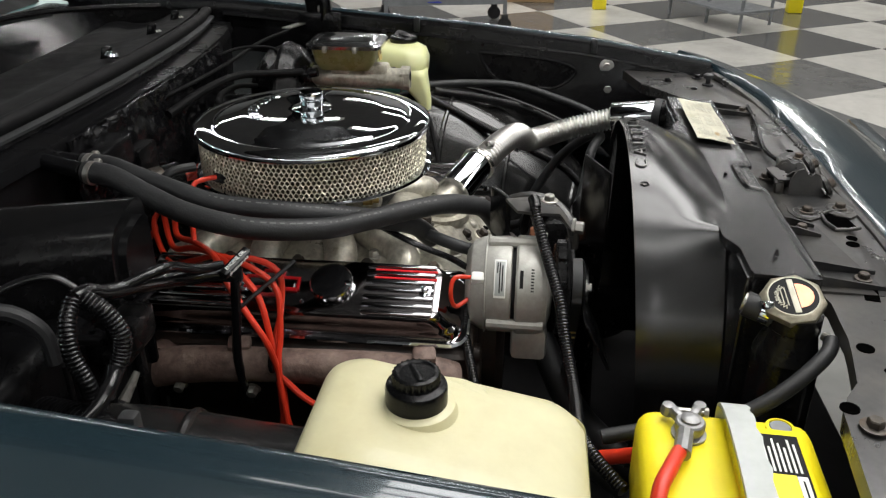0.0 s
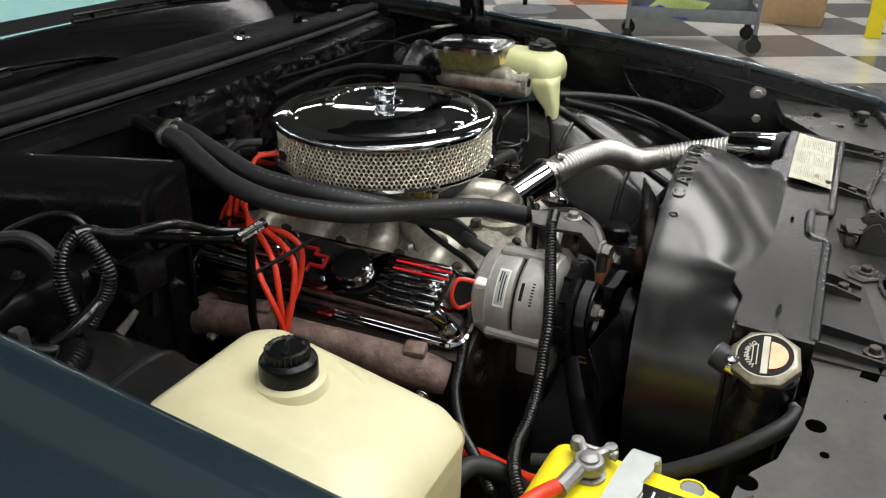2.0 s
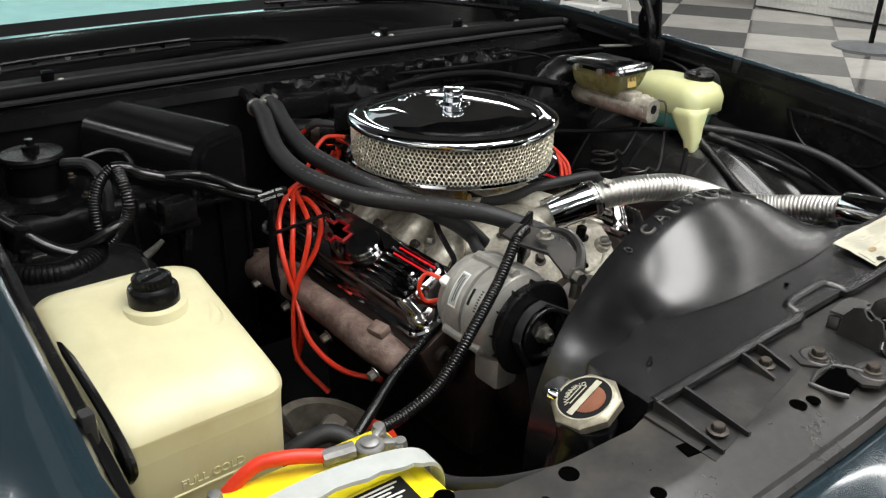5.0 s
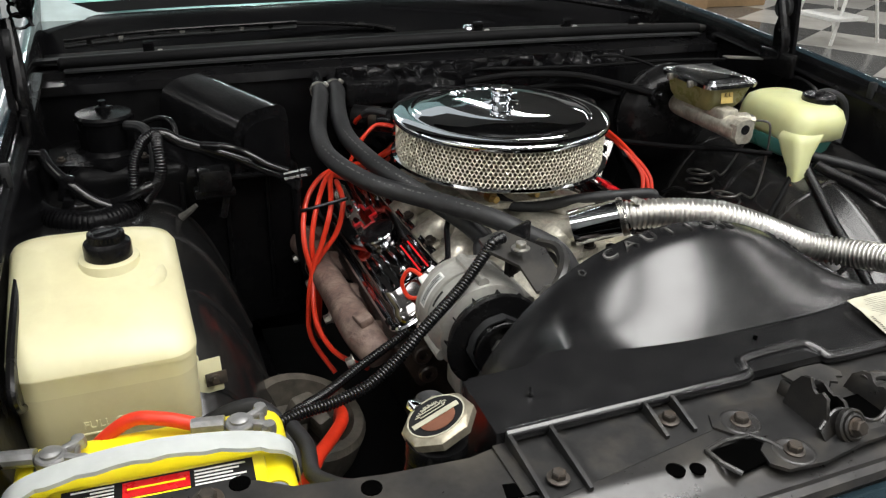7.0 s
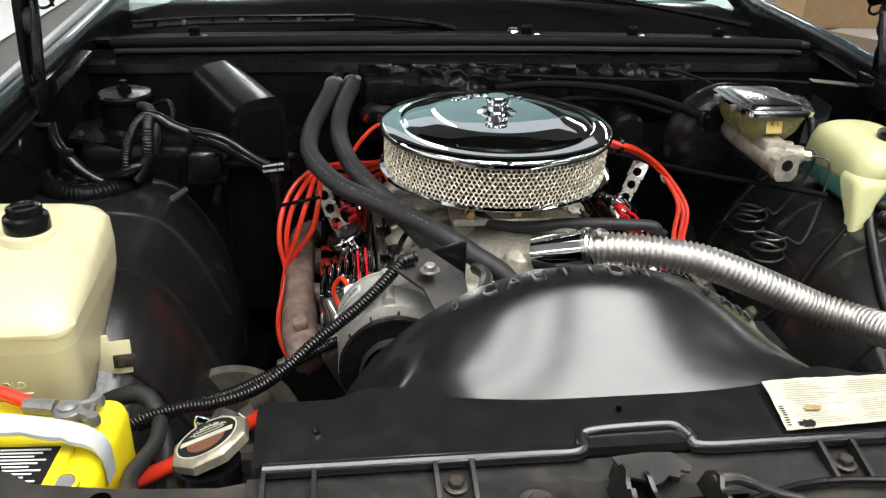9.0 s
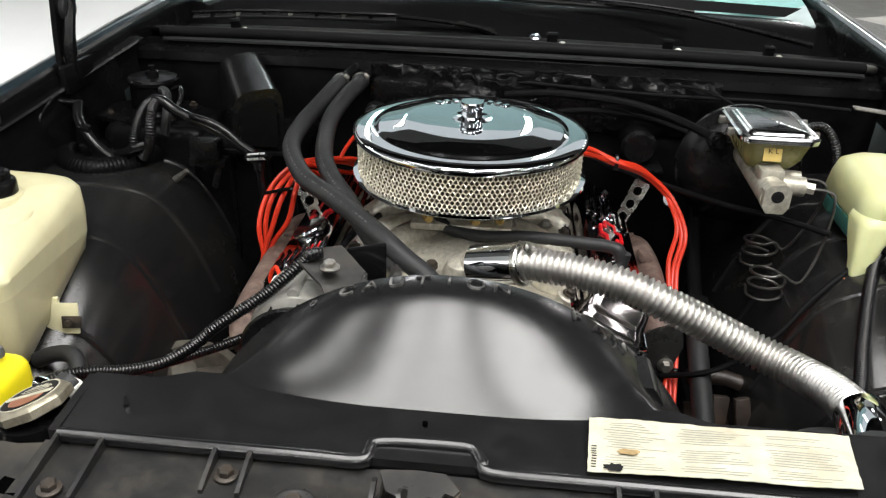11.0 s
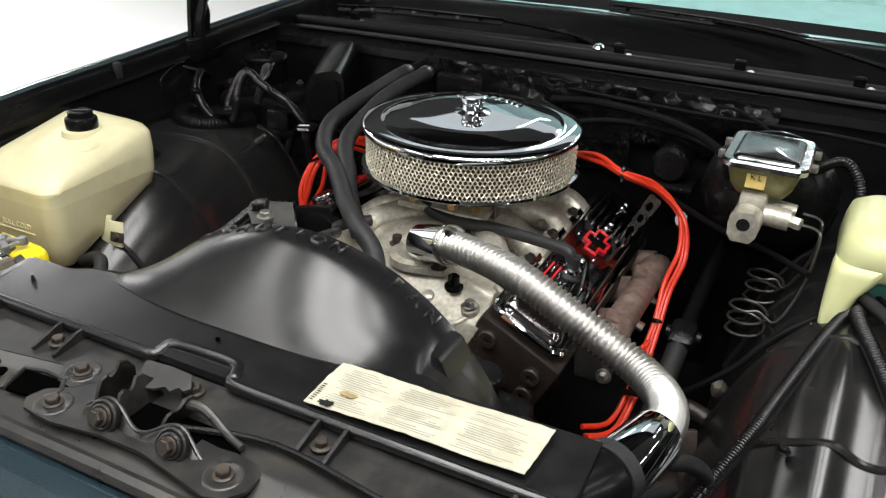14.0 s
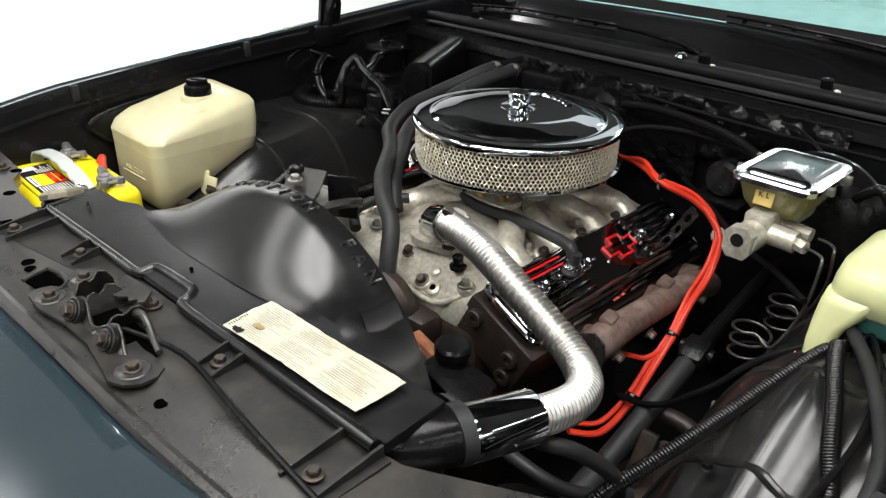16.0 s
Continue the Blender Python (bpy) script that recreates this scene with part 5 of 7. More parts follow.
part("reservoir", tank_shape(((0.925, 0.420, 0.485, 0.0, 0.10, 0.012), (0.94, 0.411, 0.494, -0.012, 0.108, 0.015), (0.968, 0.404, 0.502, -0.02, 0.112, 0.015), (0.973, 0.402, 0.504, -0.022, 0.114, 0.015))), OLIVE, mc)
lid2 = part("lid", tank_shape(((0.971, 0.396, 0.51, -0.028, 0.12, 0.018), (0.978, 0.395, 0.511, -0.029, 0.121, 0.018), (0.981, 0.398, 0.508, -0.026, 0.118, 0.016), (0.9805, 0.408, 0.498, -0.016, 0.108, 0.012), (0.984, 0.411, 0.495, -0.013, 0.105, 0.01), (0.986, 0.416, 0.49, -0.008, 0.1, 0.008))), LID_STEEL, mc, "shiny zinc-plated stamped lid")
for x, y in ((0.392, 0.02), (0.392, 0.08), (0.514, 0.02), (0.514, 0.08)):
    part("lid_clip", Shape().box((x, y, 0.972), (0.012, 0.008, 0.012), 0.002), BARE_STEEL, lid2)
part("body", Shape().tube([(0.446, -0.07, 0.905), (0.45, 0.12, 0.905)], 0.021, 20, 2).prism([(-0.019, -0.012), (-0.012, -0.022), (0.012, -0.022), (0.019, -0.012), (0.019, 0.012), (0.01, 0.022), (-0.012, 0.02), (-0.019, 0.012)], 0, 0.018, Matrix(((1, 0, 0, 0.446), (0, 0, -1, -0.062), (0, 1, 0, 0.907), (0, 0, 0, 1))))
     .box((0.448, -0.012, 0.922), (0.036, 0.05, 0.026), 0.006).box((0.448, 0.06, 0.922), (0.036, 0.04, 0.026), 0.006), ALLOY, mc, "bare aluminium cylinder body")
part("plug", Shape().lathe((0.446, -0.0802, 0.911), (0, -1, 0), ((0.009, 0), (0.009, 0.001), (0.005, 0.0012), (0.005, -0.004), (0, -0.004)), 14), INK_SHADE_BLACK, mc)
part("side_valve", Shape().tube([(0.46, -0.02, 0.908), (0.50, -0.02, 0.906)], 0.015, 12, 1).tube([(0.5, -0.02, 0.906), (0.515, -0.025, 0.905)], 0.009, 6, 1).tube([(0.46, 0.02, 0.908), (0.505, 0.018, 0.905)], 0.011, 10, 1), ALLOY, mc)
klp = part("paper_sticker", Shape().box((0.446, -0.0195, 0.954), (0.026, 0.0012, 0.022), 0, (-12, 0, 0)), STICKER, mc, "small gold paper sticker")
lettering("sticker_lettering", "K L", 0.011, pose(0.446, -0.0212, 0.9585, 78, 0, 0), INK_SHADE_BLACK, klp, 0.0002)
for k in range(5):
    part("print_bar", Shape().box((0.4375 + 0.0042 * k, -0.0192, 0.948), (0.0026, 0.001, 0.007), 0, (-12, 0, 0)), INK_SHADE_BLACK, klp)
bs = thing("brake_booster", (0.46, 0.2, 0.88), "round black brake booster on the firewall", "brake booster")
part("shell", Shape().lathe((0.456, 0.112, 0.865), (0, 1, 0), ((0.03, 0), (0.042, 0.006), (0.055, 0.010), (0.068, 0.013), (0.088, 0.028), (0.099, 0.042), (0.102, 0.055), (0.106, 0.06), (0.106, 0.067), (0.101, 0.072), (0.09, 0.10), (0.05, 0.13), (0, 0.13)), 48), PLASTIC, bs)
part("check_valve", Shape().lathe((0.40, 0.128, 0.92), (0, -1, 0.2), ((0.016, 0), (0.016, 0.012), (0.009, 0.014), (0.009, 0.03), (0, 0.03)), 16), PLASTIC, bs)
for (cx, cy, zc), (y0, z0) in (((0.485, 0.058, 0.768), (0.018, 0.905)), ((0.475, -0.034, 0.757), (-0.024, 0.905))):
    pts = [(0.515, y0, z0), (0.536, y0 - 0.006, z0 - 0.001), (0.543, y0 - 0.016, z0 - 0.012), (0.538, (y0 + cy) / 2 - 0.02, (z0 + zc) / 2), (0.515, cy - 0.028, zc + 0.012)]
    for k in range(25):
        a = -1.0 - 2 * math.pi * k / 10
        pts.append((cx + 0.0265 * math.cos(a), cy + 0.0265 * math.sin(a), zc + 0.018 - 0.048 * k / 24))
    pts += [(cx - 0.020, cy + 0.028, zc - 0.033), (cx - 0.012, cy + 0.06, zc - 0.045), (cx - 0.008, cy + 0.10, zc - 0.07)]
    solid("brake_line", Shape().tube(pts, 0.0022, 8, 4), BRAKE_STEEL, "coiled dark steel brake line", "brake line", "brake lines")

# ---- engine ----
engine = thing("engine_block", (0.0, 0.0, 0.31), "brown oily cast-iron V8 engine block and heads", "engine")
part("block", Shape().box((0, -0.02, 0.60), (0.34, 0.50, 0.24), 0.02), BLOCK, engine)
part("sump", Shape().box((0, 0.0, 0.40), (0.26, 0.5, 0.20), 0.03), BLOCK, engine)
for side in (-1, 1):
    hd = part("cylinder_head", Shape().box((side * 0.192, -0.02, 0.712), (0.135, 0.49, 0.085), 0.008, (0, side * 27, 0)), BLOCK, engine, "brown cast-iron cylinder head")
    for u, w in ((-0.04, 0.018), (0.038, 0.012), (0.045, -0.022)):
        q = Euler((0, radians(27) * side, 0)).to_matrix() @ Vector((side * u, 0, w)) + Vector((side * 0.192, -0.266, 0.712))
        part("boss", Shape().lathe(q, (0, -1, 0), ((0.014, -0.004), (0.014, 0.006), (0.012, 0.008), (0.006, 0.008), (0.006, 0.002), (0, 0.002)), 14), BLOCK, hd)
part("timing_cover", Shape().lathe((0.0, -0.27, 0.60), (0, -1, 0), ((0.12, 0), (0.12, 0.02), (0.10, 0.03), (0, 0.03)), 32), BLOCK, engine)
part("water_pump", Shape().lathe((0.0, -0.285, 0.70), (0, -1, 0), ((0.07, 0), (0.075, 0.02), (0.05, 0.05), (0.03, 0.06), (0.03, 0.09), (0, 0.09)), 28).box((0.0, -0.29, 0.70), (0.2, 0.05, 0.05), 0.012), BLOCK, engine)
part("fan_pulley", Shape().lathe((0.02, -0.375, 0.675), (0, -1, 0), ((0.07, 0), (0.075, 0.003), (0.065, 0.012), (0.075, 0.021), (0.07, 0.024), (0, 0.024)), 32), PLASTIC, engine)
fan = part("fan_hub", Shape().lathe((FAN[0], -0.40, FAN[1]), (0, -1, 0), ((0.05, 0), (0.06, 0.01), (0.06, 0.03), (0.04, 0.04), (0, 0.04)), 28), PLASTIC, engine)
for k in range(5):
    a = 2 * math.pi * k / 5 + 0.4
    part("fan_blade", placed(Shape().box((0.145, 0, 0), (0.19, 0.075, 0.003), 0.001), Matrix.Translation((FAN[0], -0.43, FAN[1])) @ Euler((radians(90), 0, 0)).to_matrix().to_4x4() @ Euler((0, 0, a)).to_matrix().to_4x4() @ Euler((radians(28), 0, 0)).to_matrix().to_4x4()), PLASTIC, fan)
BELT = smooth_line([(-0.178, 0, 0.828), (-0.06, 0, 0.762), (0.02, 0, 0.75), (0.08, 0, 0.712), (0.092, 0, 0.66), (0.03, 0, 0.60), (-0.05, 0, 0.548), (-0.105, 0, 0.595), (-0.209, 0, 0.762), (-0.219, 0, 0.795), (-0.205, 0, 0.82), (-0.178, 0, 0.828)], 8)


def belt_fn(u, v):
    p = BELT[min(int(u * (len(BELT) - 1) + 0.5), len(BELT) - 1)]
    return (p.x, -0.392 - 0.013 * v, p.z)


belt = solid("drive_belt", Shape().sheet(belt_fn, len(BELT) - 1, 2, thick=(0.003, 0, 0.003)), RUBBER, "black rubber drive belt with yellow print", "belt")
for f0, f1, v0, v1 in ((0.24, 0.27, 0.1, 0.9), (0.32, 0.35, 0.1, 0.45), (0.32, 0.35, 0.55, 0.9), (0.38, 0.41, 0.1, 0.45), (0.38, 0.41, 0.55, 0.9), (0.46, 0.74, 0.05, 0.95)):
    part("belt_marking", Shape().sheet(lambda u, v: Vector((-0.209, -0.392 - 0.013 * (v0 + (v1 - v0) * v), 0.762)).lerp(Vector((-0.105, -0.392 - 0.013 * (v0 + (v1 - v0) * v), 0.595)), f0 + (f1 - f0) * u) + Vector((-0.0014, 0, -0.0009)), 2, 1), STICKER, belt, "yellow belt print")

intake = thing("intake_manifold", (0, 0, 0.76), "cast aluminium intake manifold with carburettor", "intake manifold")


def intake_fn(u, v):
    """A ridged casting, high under the carburettor and falling to the heads."""
    x = -0.15 + 0.30 * u
    y = -0.265 + 0.47 * v
    k = abs(x) / 0.15
    runner = 0.5 + 0.5 * math.cos(2 * math.pi * (y + 0.02) / 0.105)
    centre = math.exp(-((y + 0.0) / 0.11) ** 2)
    z = 0.775 + 0.035 * (1 - k) + 0.035 * centre * max(0.0, 1 - 1.2 * k) + 0.018 * runner * (0.3 + 0.7 * min(1.0, k * 1.6)) * (1 if -0.2 < y < 0.18 else 0.2)
    front = max(0.0, (-0.17 - y) / 0.095)
    apron = 0.803 - 0.010 * k - max(0.4, 1.25 - 4.5 * abs(x - 0.03)) * max(0.0, -0.213 - y)
    z = z * (1 - min(1, front * 2)) + apron * min(1, front * 2)
    return (x, y, z)


for side in (-1, 1):
    for y0, y1 in ((-0.05, -0.15), (-0.03, -0.06), (0.03, 0.05), (0.05, 0.14)):
        part("runner", Shape().tube([(side * 0.035, y0, 0.808), (side * 0.08, (y0 * 0.6 + y1 * 0.4), 0.811), (side * 0.125, y1, 0.797), (side * 0.158, y1, 0.772)], lambda t: 0.021 + 0.005 * t, 14, 6), ALLOY, intake, "cast intake runner")
    for y in (-0.20, -0.105, -0.005, 0.095):
        part("boss", Shape().lathe((side * 0.150, y, 0.775), (side * 0.4, 0, 1), ((0.015, 0), (0.0145, 0.018), (0.012, 0.021), (0, 0.021)), 16), ALLOY, intake)
        part("bolt", Shape().hexbolt((side * 0.1584, y, 0.7965), (side * 0.4, 0, 1), 0.007, 0.006, 0.0095), GRIMY_BOLT, intake)
part("casting", Shape().sheet(intake_fn, 34, 60, thick=(0, 0, -0.04)), ALLOY, intake, sharp=70)
part("front_flange", Shape().prism([(-0.14, -0.24), (-0.03, -0.262), (0.083, -0.268), (0.12, -0.255), (0.152, -0.222), (0.152, -0.19), (-0.14, -0.19)], 0.715, 0.742), ALLOY, intake, "cast front flange")
part("flange_lip", Shape().tube([(-0.135, -0.236, 0.775), (-0.03, -0.262, 0.748), (0.03, -0.267, 0.737), (0.083, -0.269, 0.738), (0.12, -0.257, 0.757), (0.150, -0.224, 0.776)], 0.0045, 10, 4), ALLOY, intake)
for q, r, h in (((0.0417, -0.2506, 0.747), 0.0165, 0.010), ((0.0692, -0.2530, 0.744), 0.0135, 0.014), ((0.125, -0.2449, 0.770), 0.014, 0.008), ((0.055, -0.236, 0.765), 0.010, 0.010)):
    part("boss", Shape().lathe(q, (0, -0.55, 0.83), ((r + 0.003, -0.012), (r, 0.0), (r - 0.001, h - 0.002), (r - 0.003, h), (0, h)), 22), ALLOY, intake, sharp=60)
part("boss_web", Shape().box((0.056, -0.249, 0.750), (0.045, 0.016, 0.016), 0.005, (-32, 0, 0)), ALLOY, intake)
# Thin black disc paints the shade inside the hole.
part("drilled_hole", Shape().lathe((0.0692, -0.2608, 0.7558), (0, -0.55, 0.83), ((0.0052, 0), (0.0052, 0.0012), (0, 0.0012)), 14), HOLE_SHADE, intake, "black disc for a drilled hole")
part("flange_bolt", Shape().hexbolt((0.0417, -0.2562, 0.7555), (0, -0.55, 0.83), 0.008, 0.008, 0.012), GRIMY_BOLT, intake, "grimy rusty hex bolt")
part("flange_bolt", Shape().hexbolt((-0.0119, -0.2326, 0.7785), (0, -0.5, 0.86), 0.008, 0.008, 0.0125), GRIMY_BOLT, intake, "grimy rusty hex bolt")
part("temperature_sensor", Shape().lathe((0.0895, -0.2265, 0.786), (0, -0.1, 1), ((0.014, 0), (0.014, 0.004), (0.0085, 0.005), (0.0085, 0.020), (0.006, 0.022), (0, 0.022)), 18), PLASTIC, intake, "black temperature sensor")
for p in ((0.125, -0.2492, 0.7766), (-0.10, -0.225, 0.79), (0.13, -0.11, 0.795), (0.13, 0.02, 0.795), (-0.13, -0.11, 0.795)):
    part("bolt", Shape().hexbolt(p, (0, 0, 1), 0.0075, 0.008, 0.012), BARE_STEEL, intake, "dull bolt head")
carb = part("carburettor", Shape().box((0, -0.005, 0.846), (0.12, 0.14, 0.034), 0.01).box((0, -0.02, 0.838), (0.15, 0.17, 0.012), 0.004).lathe((0, 0, 0.86), (0, 0, 1), ((0.062, 0), (0.062, 0.02), (0, 0.02)), 28), ALLOY, intake, "dull zinc carburettor body")
for p in ((-0.05, -0.09, 0.85), (0.02, -0.093, 0.852), (0.055, -0.08, 0.85), (0.068, -0.04, 0.85)):
    part("fitting", Shape().lathe(p, (0.2, -1, 0), ((0.009, -0.01), (0.009, 0.004), (0.006, 0.006), (0.006, 0.014), (0, 0.014)), 8), BRASS, carb, "brass screw fitting")
part("linkage", Shape().tube([(0.075, -0.06, 0.85), (0.09, -0.03, 0.842), (0.085, 0.03, 0.84), (0.1, 0.08, 0.835)], 0.003, 6, 4).box((0.08, -0.05, 0.845), (0.004, 0.03, 0.03), 0.001), BARE_STEEL, carb)
part("thermostat_flange", Shape().prism([(-0.046, -0.178), (-0.040, -0.163), (-0.026, -0.162), (0.0, -0.158), (0.03, -0.165), (0.05, -0.182), (0.070, -0.207), (0.070, -0.222), (0.056, -0.229), (0.026, -0.234), (-0.006, -0.226), (-0.022, -0.206)], 0.797, 0.8045), ALLOY, intake, "two-bolt thermostat flange")
for p in ((-0.0344, -0.1748, 0.8045), (0.058, -0.214, 0.8045)):
    part("flange_bolt", Shape().hexbolt(p, (0, 0, 1), 0.0085, 0.012, 0.012), GRIMY_BOLT, intake, "dark hex bolt")
part("thermostat_housing", Shape().lathe((0.012, -0.195, 0.797), (0, 0, 1), ((0.042, 0), (0.042, 0.012), (0.03, 0.014), (0.029, 0.022), (0.024, 0.034), (0.012, 0.042), (0, 0.043)), 24).tube([(0.012, -0.19, 0.822), (0.04, -0.215, 0.838)], 0.02, 16, 2), ALLOY, intake)


def valve_cover(side, label):
    root = thing("valve_cover", (side * 0.21, -0.02, 0.74), label, "valve cover", "pair of valve covers")
    m = Matrix.Translation((side * 0.212, -0.02, 0.760)) @ Euler((0, radians(27) * side, 0)).to_matrix().to_4x4()
    part("flange", placed(tank_shape(((0.0, -0.06, 0.06, -0.237, 0.237, 0.024), (0.003, -0.062, 0.062, -0.239, 0.239, 0.026), (0.007, -0.062, 0.062, -0.239, 0.239, 0.026), (0.009, -0.059, 0.059, -0.236, 0.236, 0.024), (0.007, -0.055, 0.055, -0.232, 0.232, 0.022))), m), CHROME, root, "polished rolled flange")
    part("cover", placed(tank_shape(((0.006, -0.053, 0.053, -0.229, 0.229, 0.022), (0.012, -0.051, 0.051, -0.226, 0.226, 0.022), (0.016, -0.0495, 0.0495, -0.222, 0.222, 0.022), (0.018, -0.048, 0.048, -0.219, 0.219, 0.022), (0.024, -0.047, 0.047, -0.214, 0.216, 0.022), (0.038, -0.046, 0.046, -0.203, 0.21, 0.02), (0.0425, -0.043, 0.043, -0.198, 0.207, 0.018), (0.0435, -0.036, 0.036, -0.191, 0.201, 0.014))), m), DARK_CHROME, root, "polished cover body")
    for k in range(7):
        x = -0.0375 + 0.0125 * k
        for y, ln in ((-0.143, 0.094), (0.13, 0.136)):
            part("fin", placed(Shape().box((x, y, 0.0448), (0.0055, ln, 0.005), 0.0018, seg=2), m), COVER_CHROME, root)
    for k in (1, 2):
        part("red_stripe", placed(Shape().box((-side * (0.0062 + 0.0125 * k), -0.150, 0.0437), (0.0028, 0.085, 0.0022)), m), RED_PAINT, root, "red painted groove")
    # plain red cross-shaped badge outline
    yb = 0.03 if side < 0 else 0.015
    out = [(-0.009, -0.036), (0.009, -0.036), (0.009, -0.014), (0.019, -0.014), (0.019, 0.014), (0.009, 0.014), (0.009, 0.036), (-0.009, 0.036), (-0.009, 0.014), (-0.019, 0.014), (-0.019, -0.014), (-0.009, -0.014)]
    part("badge", placed(Shape().tube([(x, y + yb, 0.0455) for x, y in out + out[:1]], 0.0028, 6, 1), m), RED_PAINT, root, "red cross-shaped badge outline")
    part("badge_face", placed(Shape().prism([(x * 0.8, y * 0.85 + yb) for x, y in out], 0.0435, 0.0458), m), DARK_CHROME, root)
    for x, y in ((0.0, -0.075), (0.0, 0.075), (0.0, 0.17), (0.0, -0.178)):
        part("stud", placed(Shape().lathe((x, y, 0.043), (0, 0, 1), ((0.009, 0), (0.009, 0.003), (0.0055, 0.004), (0.0055, 0.012), (0.003, 0.014), (0, 0.014)), 8), m), CHROME, root, "bright cover stud")
    rng = random.Random(5 + side)
    for k in range(7):
        part("bright_chip", placed(Shape().lathe((rng.uniform(-0.03, 0.03), yb + rng.uniform(-0.11, 0.05), 0.0435), (0, 0, 1), ((0.003, 0), (0.0025, 0.003), (0, 0.0035)), 8), m), CHROME, root)
    return root, m


vl, ML = valve_cover(-1, "chrome finned valve cover with red badge and black oil cap")
vr, MR = valve_cover(1, "dark polished finned valve cover with red badge and breather")
oc = part("oil_cap", placed(Shape().lathe((0.002, -0.052, 0.043), (0, 0, 1), ((0.027, 0), (0.0275, 0.003), (0.029, 0.004), (0.029, 0.010), (0.0275, 0.012)), 36), ML), COVER_CHROME, vl, "chrome-rimmed oil filler cap")
part("cap_face", placed(Shape().lathe((0.002, -0.052, 0.0545), (0, 0, 1), ((0.0268, 0), (0.0268, 0.001), (0.024, 0.0016), (0, 0.0016)), 36), ML), PLASTIC, oc, "black cap face")
part("breather", placed(Shape().lathe((-0.0015, -0.113, 0.043), (-0.25, 0, 1), ((0.016, 0), (0.0165, 0.004), (0.013, 0.009), (0.011, 0.011), (0.009, 0.022), (0.0085, 0.034), (0, 0.035)), 24), MR), RUBBER, vr, "rubber-sleeved breather valve")
part("breather_ring", placed(Shape().lathe((-0.0015, -0.113, 0.043), (-0.25, 0, 1), ((0.011, 0.0105), (0.0142, 0.011), (0.0142, 0.0155), (0.0105, 0.017)), 28), MR), CHROME, vr, "chrome collar of the breather valve")
solid("breather_hose", Shape().tube([(0.2315, -0.133, 0.824), (0.229, -0.133, 0.833), (0.222, -0.131, 0.838), (0.19, -0.123, 0.838), (0.10, -0.106, 0.834), (0.03, -0.108, 0.831), (-0.02, -0.098, 0.836), (-0.04, -0.07, 0.85)], 0.009, 12, 6), RUBBER, "black rubber breather hose to the carburettor", "hose")
for side, root, m in ((-1, vl, ML), (1, vr, MR)):
    # wire loom bracket: a drilled plate leaning out over the cover
    hole = [Vector((side * 0.2606, 0.094, 0.787)), Vector((side * 0.2735, 0.103, 0.8085)), Vector((side * 0.283, 0.1105, 0.830))] if side > 0 else [Vector((-0.245, 0.005, 0.795)), Vector((-0.255, 0.012, 0.815)), Vector((-0.263, 0.020, 0.835))]
    up = (hole[2] - hole[0]).normalized()
    across = (Vector((0.80, -0.6, -0.1)) if side > 0 else Vector((0.75, 0.6, 0.3)))
    across = (across - up * across.dot(up)).normalized()
    out = across.cross(up)
    mm = Matrix(((across.x, up.x, out.x, hole[1].x), (across.y, up.y, out.y, hole[1].y), (across.z, up.z, out.z, hole[1].z), (0, 0, 0, 1)))
    gap = (hole[2] - hole[1]).length
    ring = 14
    plate_sh = Shape()
    for h in (-1, 0, 1):
        cy = h * gap
        lo, hi = cy - gap / 2 - (0.009 if h < 0 else 0), cy + gap / 2 + (0.006 if h > 0 else 0)
        half = 0.0128 + 0.0016 * h
        v, f = [], []
        for z in (0.0, 0.0018):
            for k in range(ring * 2):
                a = 2 * math.pi * k / (ring * 2)
                v.append(mm @ Vector((0.0075 * math.cos(a), cy + 0.0075 * math.sin(a), z)))
            for k in range(ring * 2):
                a = 2 * math.pi * k / (ring * 2)
                s = 1 / max(abs(math.cos(a)), abs(math.sin(a)))
                v.append(mm @ Vector((half * math.cos(a) * s, cy + ((hi - cy) if math.sin(a) > 0 else (cy - lo)) * math.sin(a) * s, z)))
        n2 = ring * 2
        for k in range(n2):
            q = (k + 1) % n2
            f += [(2 * n2 + k, 3 * n2 + k, 3 * n2 + q, 2 * n2 + q), (k, q, n2 + q, n2 + k), (k, 2 * n2 + k, 2 * n2 + q, q), (n2 + k, n2 + q, 3 * n2 + q, 3 * n2 + k)]
        plate_sh.add(v, f)
    foot = hole[0] - up * (gap / 2 + 0.006)
    plate_sh.tube([tuple(foot), tuple(foot - up * 0.012 + out * 0.004 - across * 0.01), tuple(foot - up * 0.02 - across * 0.03)], 0.007, 6, 2)
    part("loom_bracket", plate_sh, BRACKET_STEEL, root, "drilled bright steel wire bracket", sharp=30)

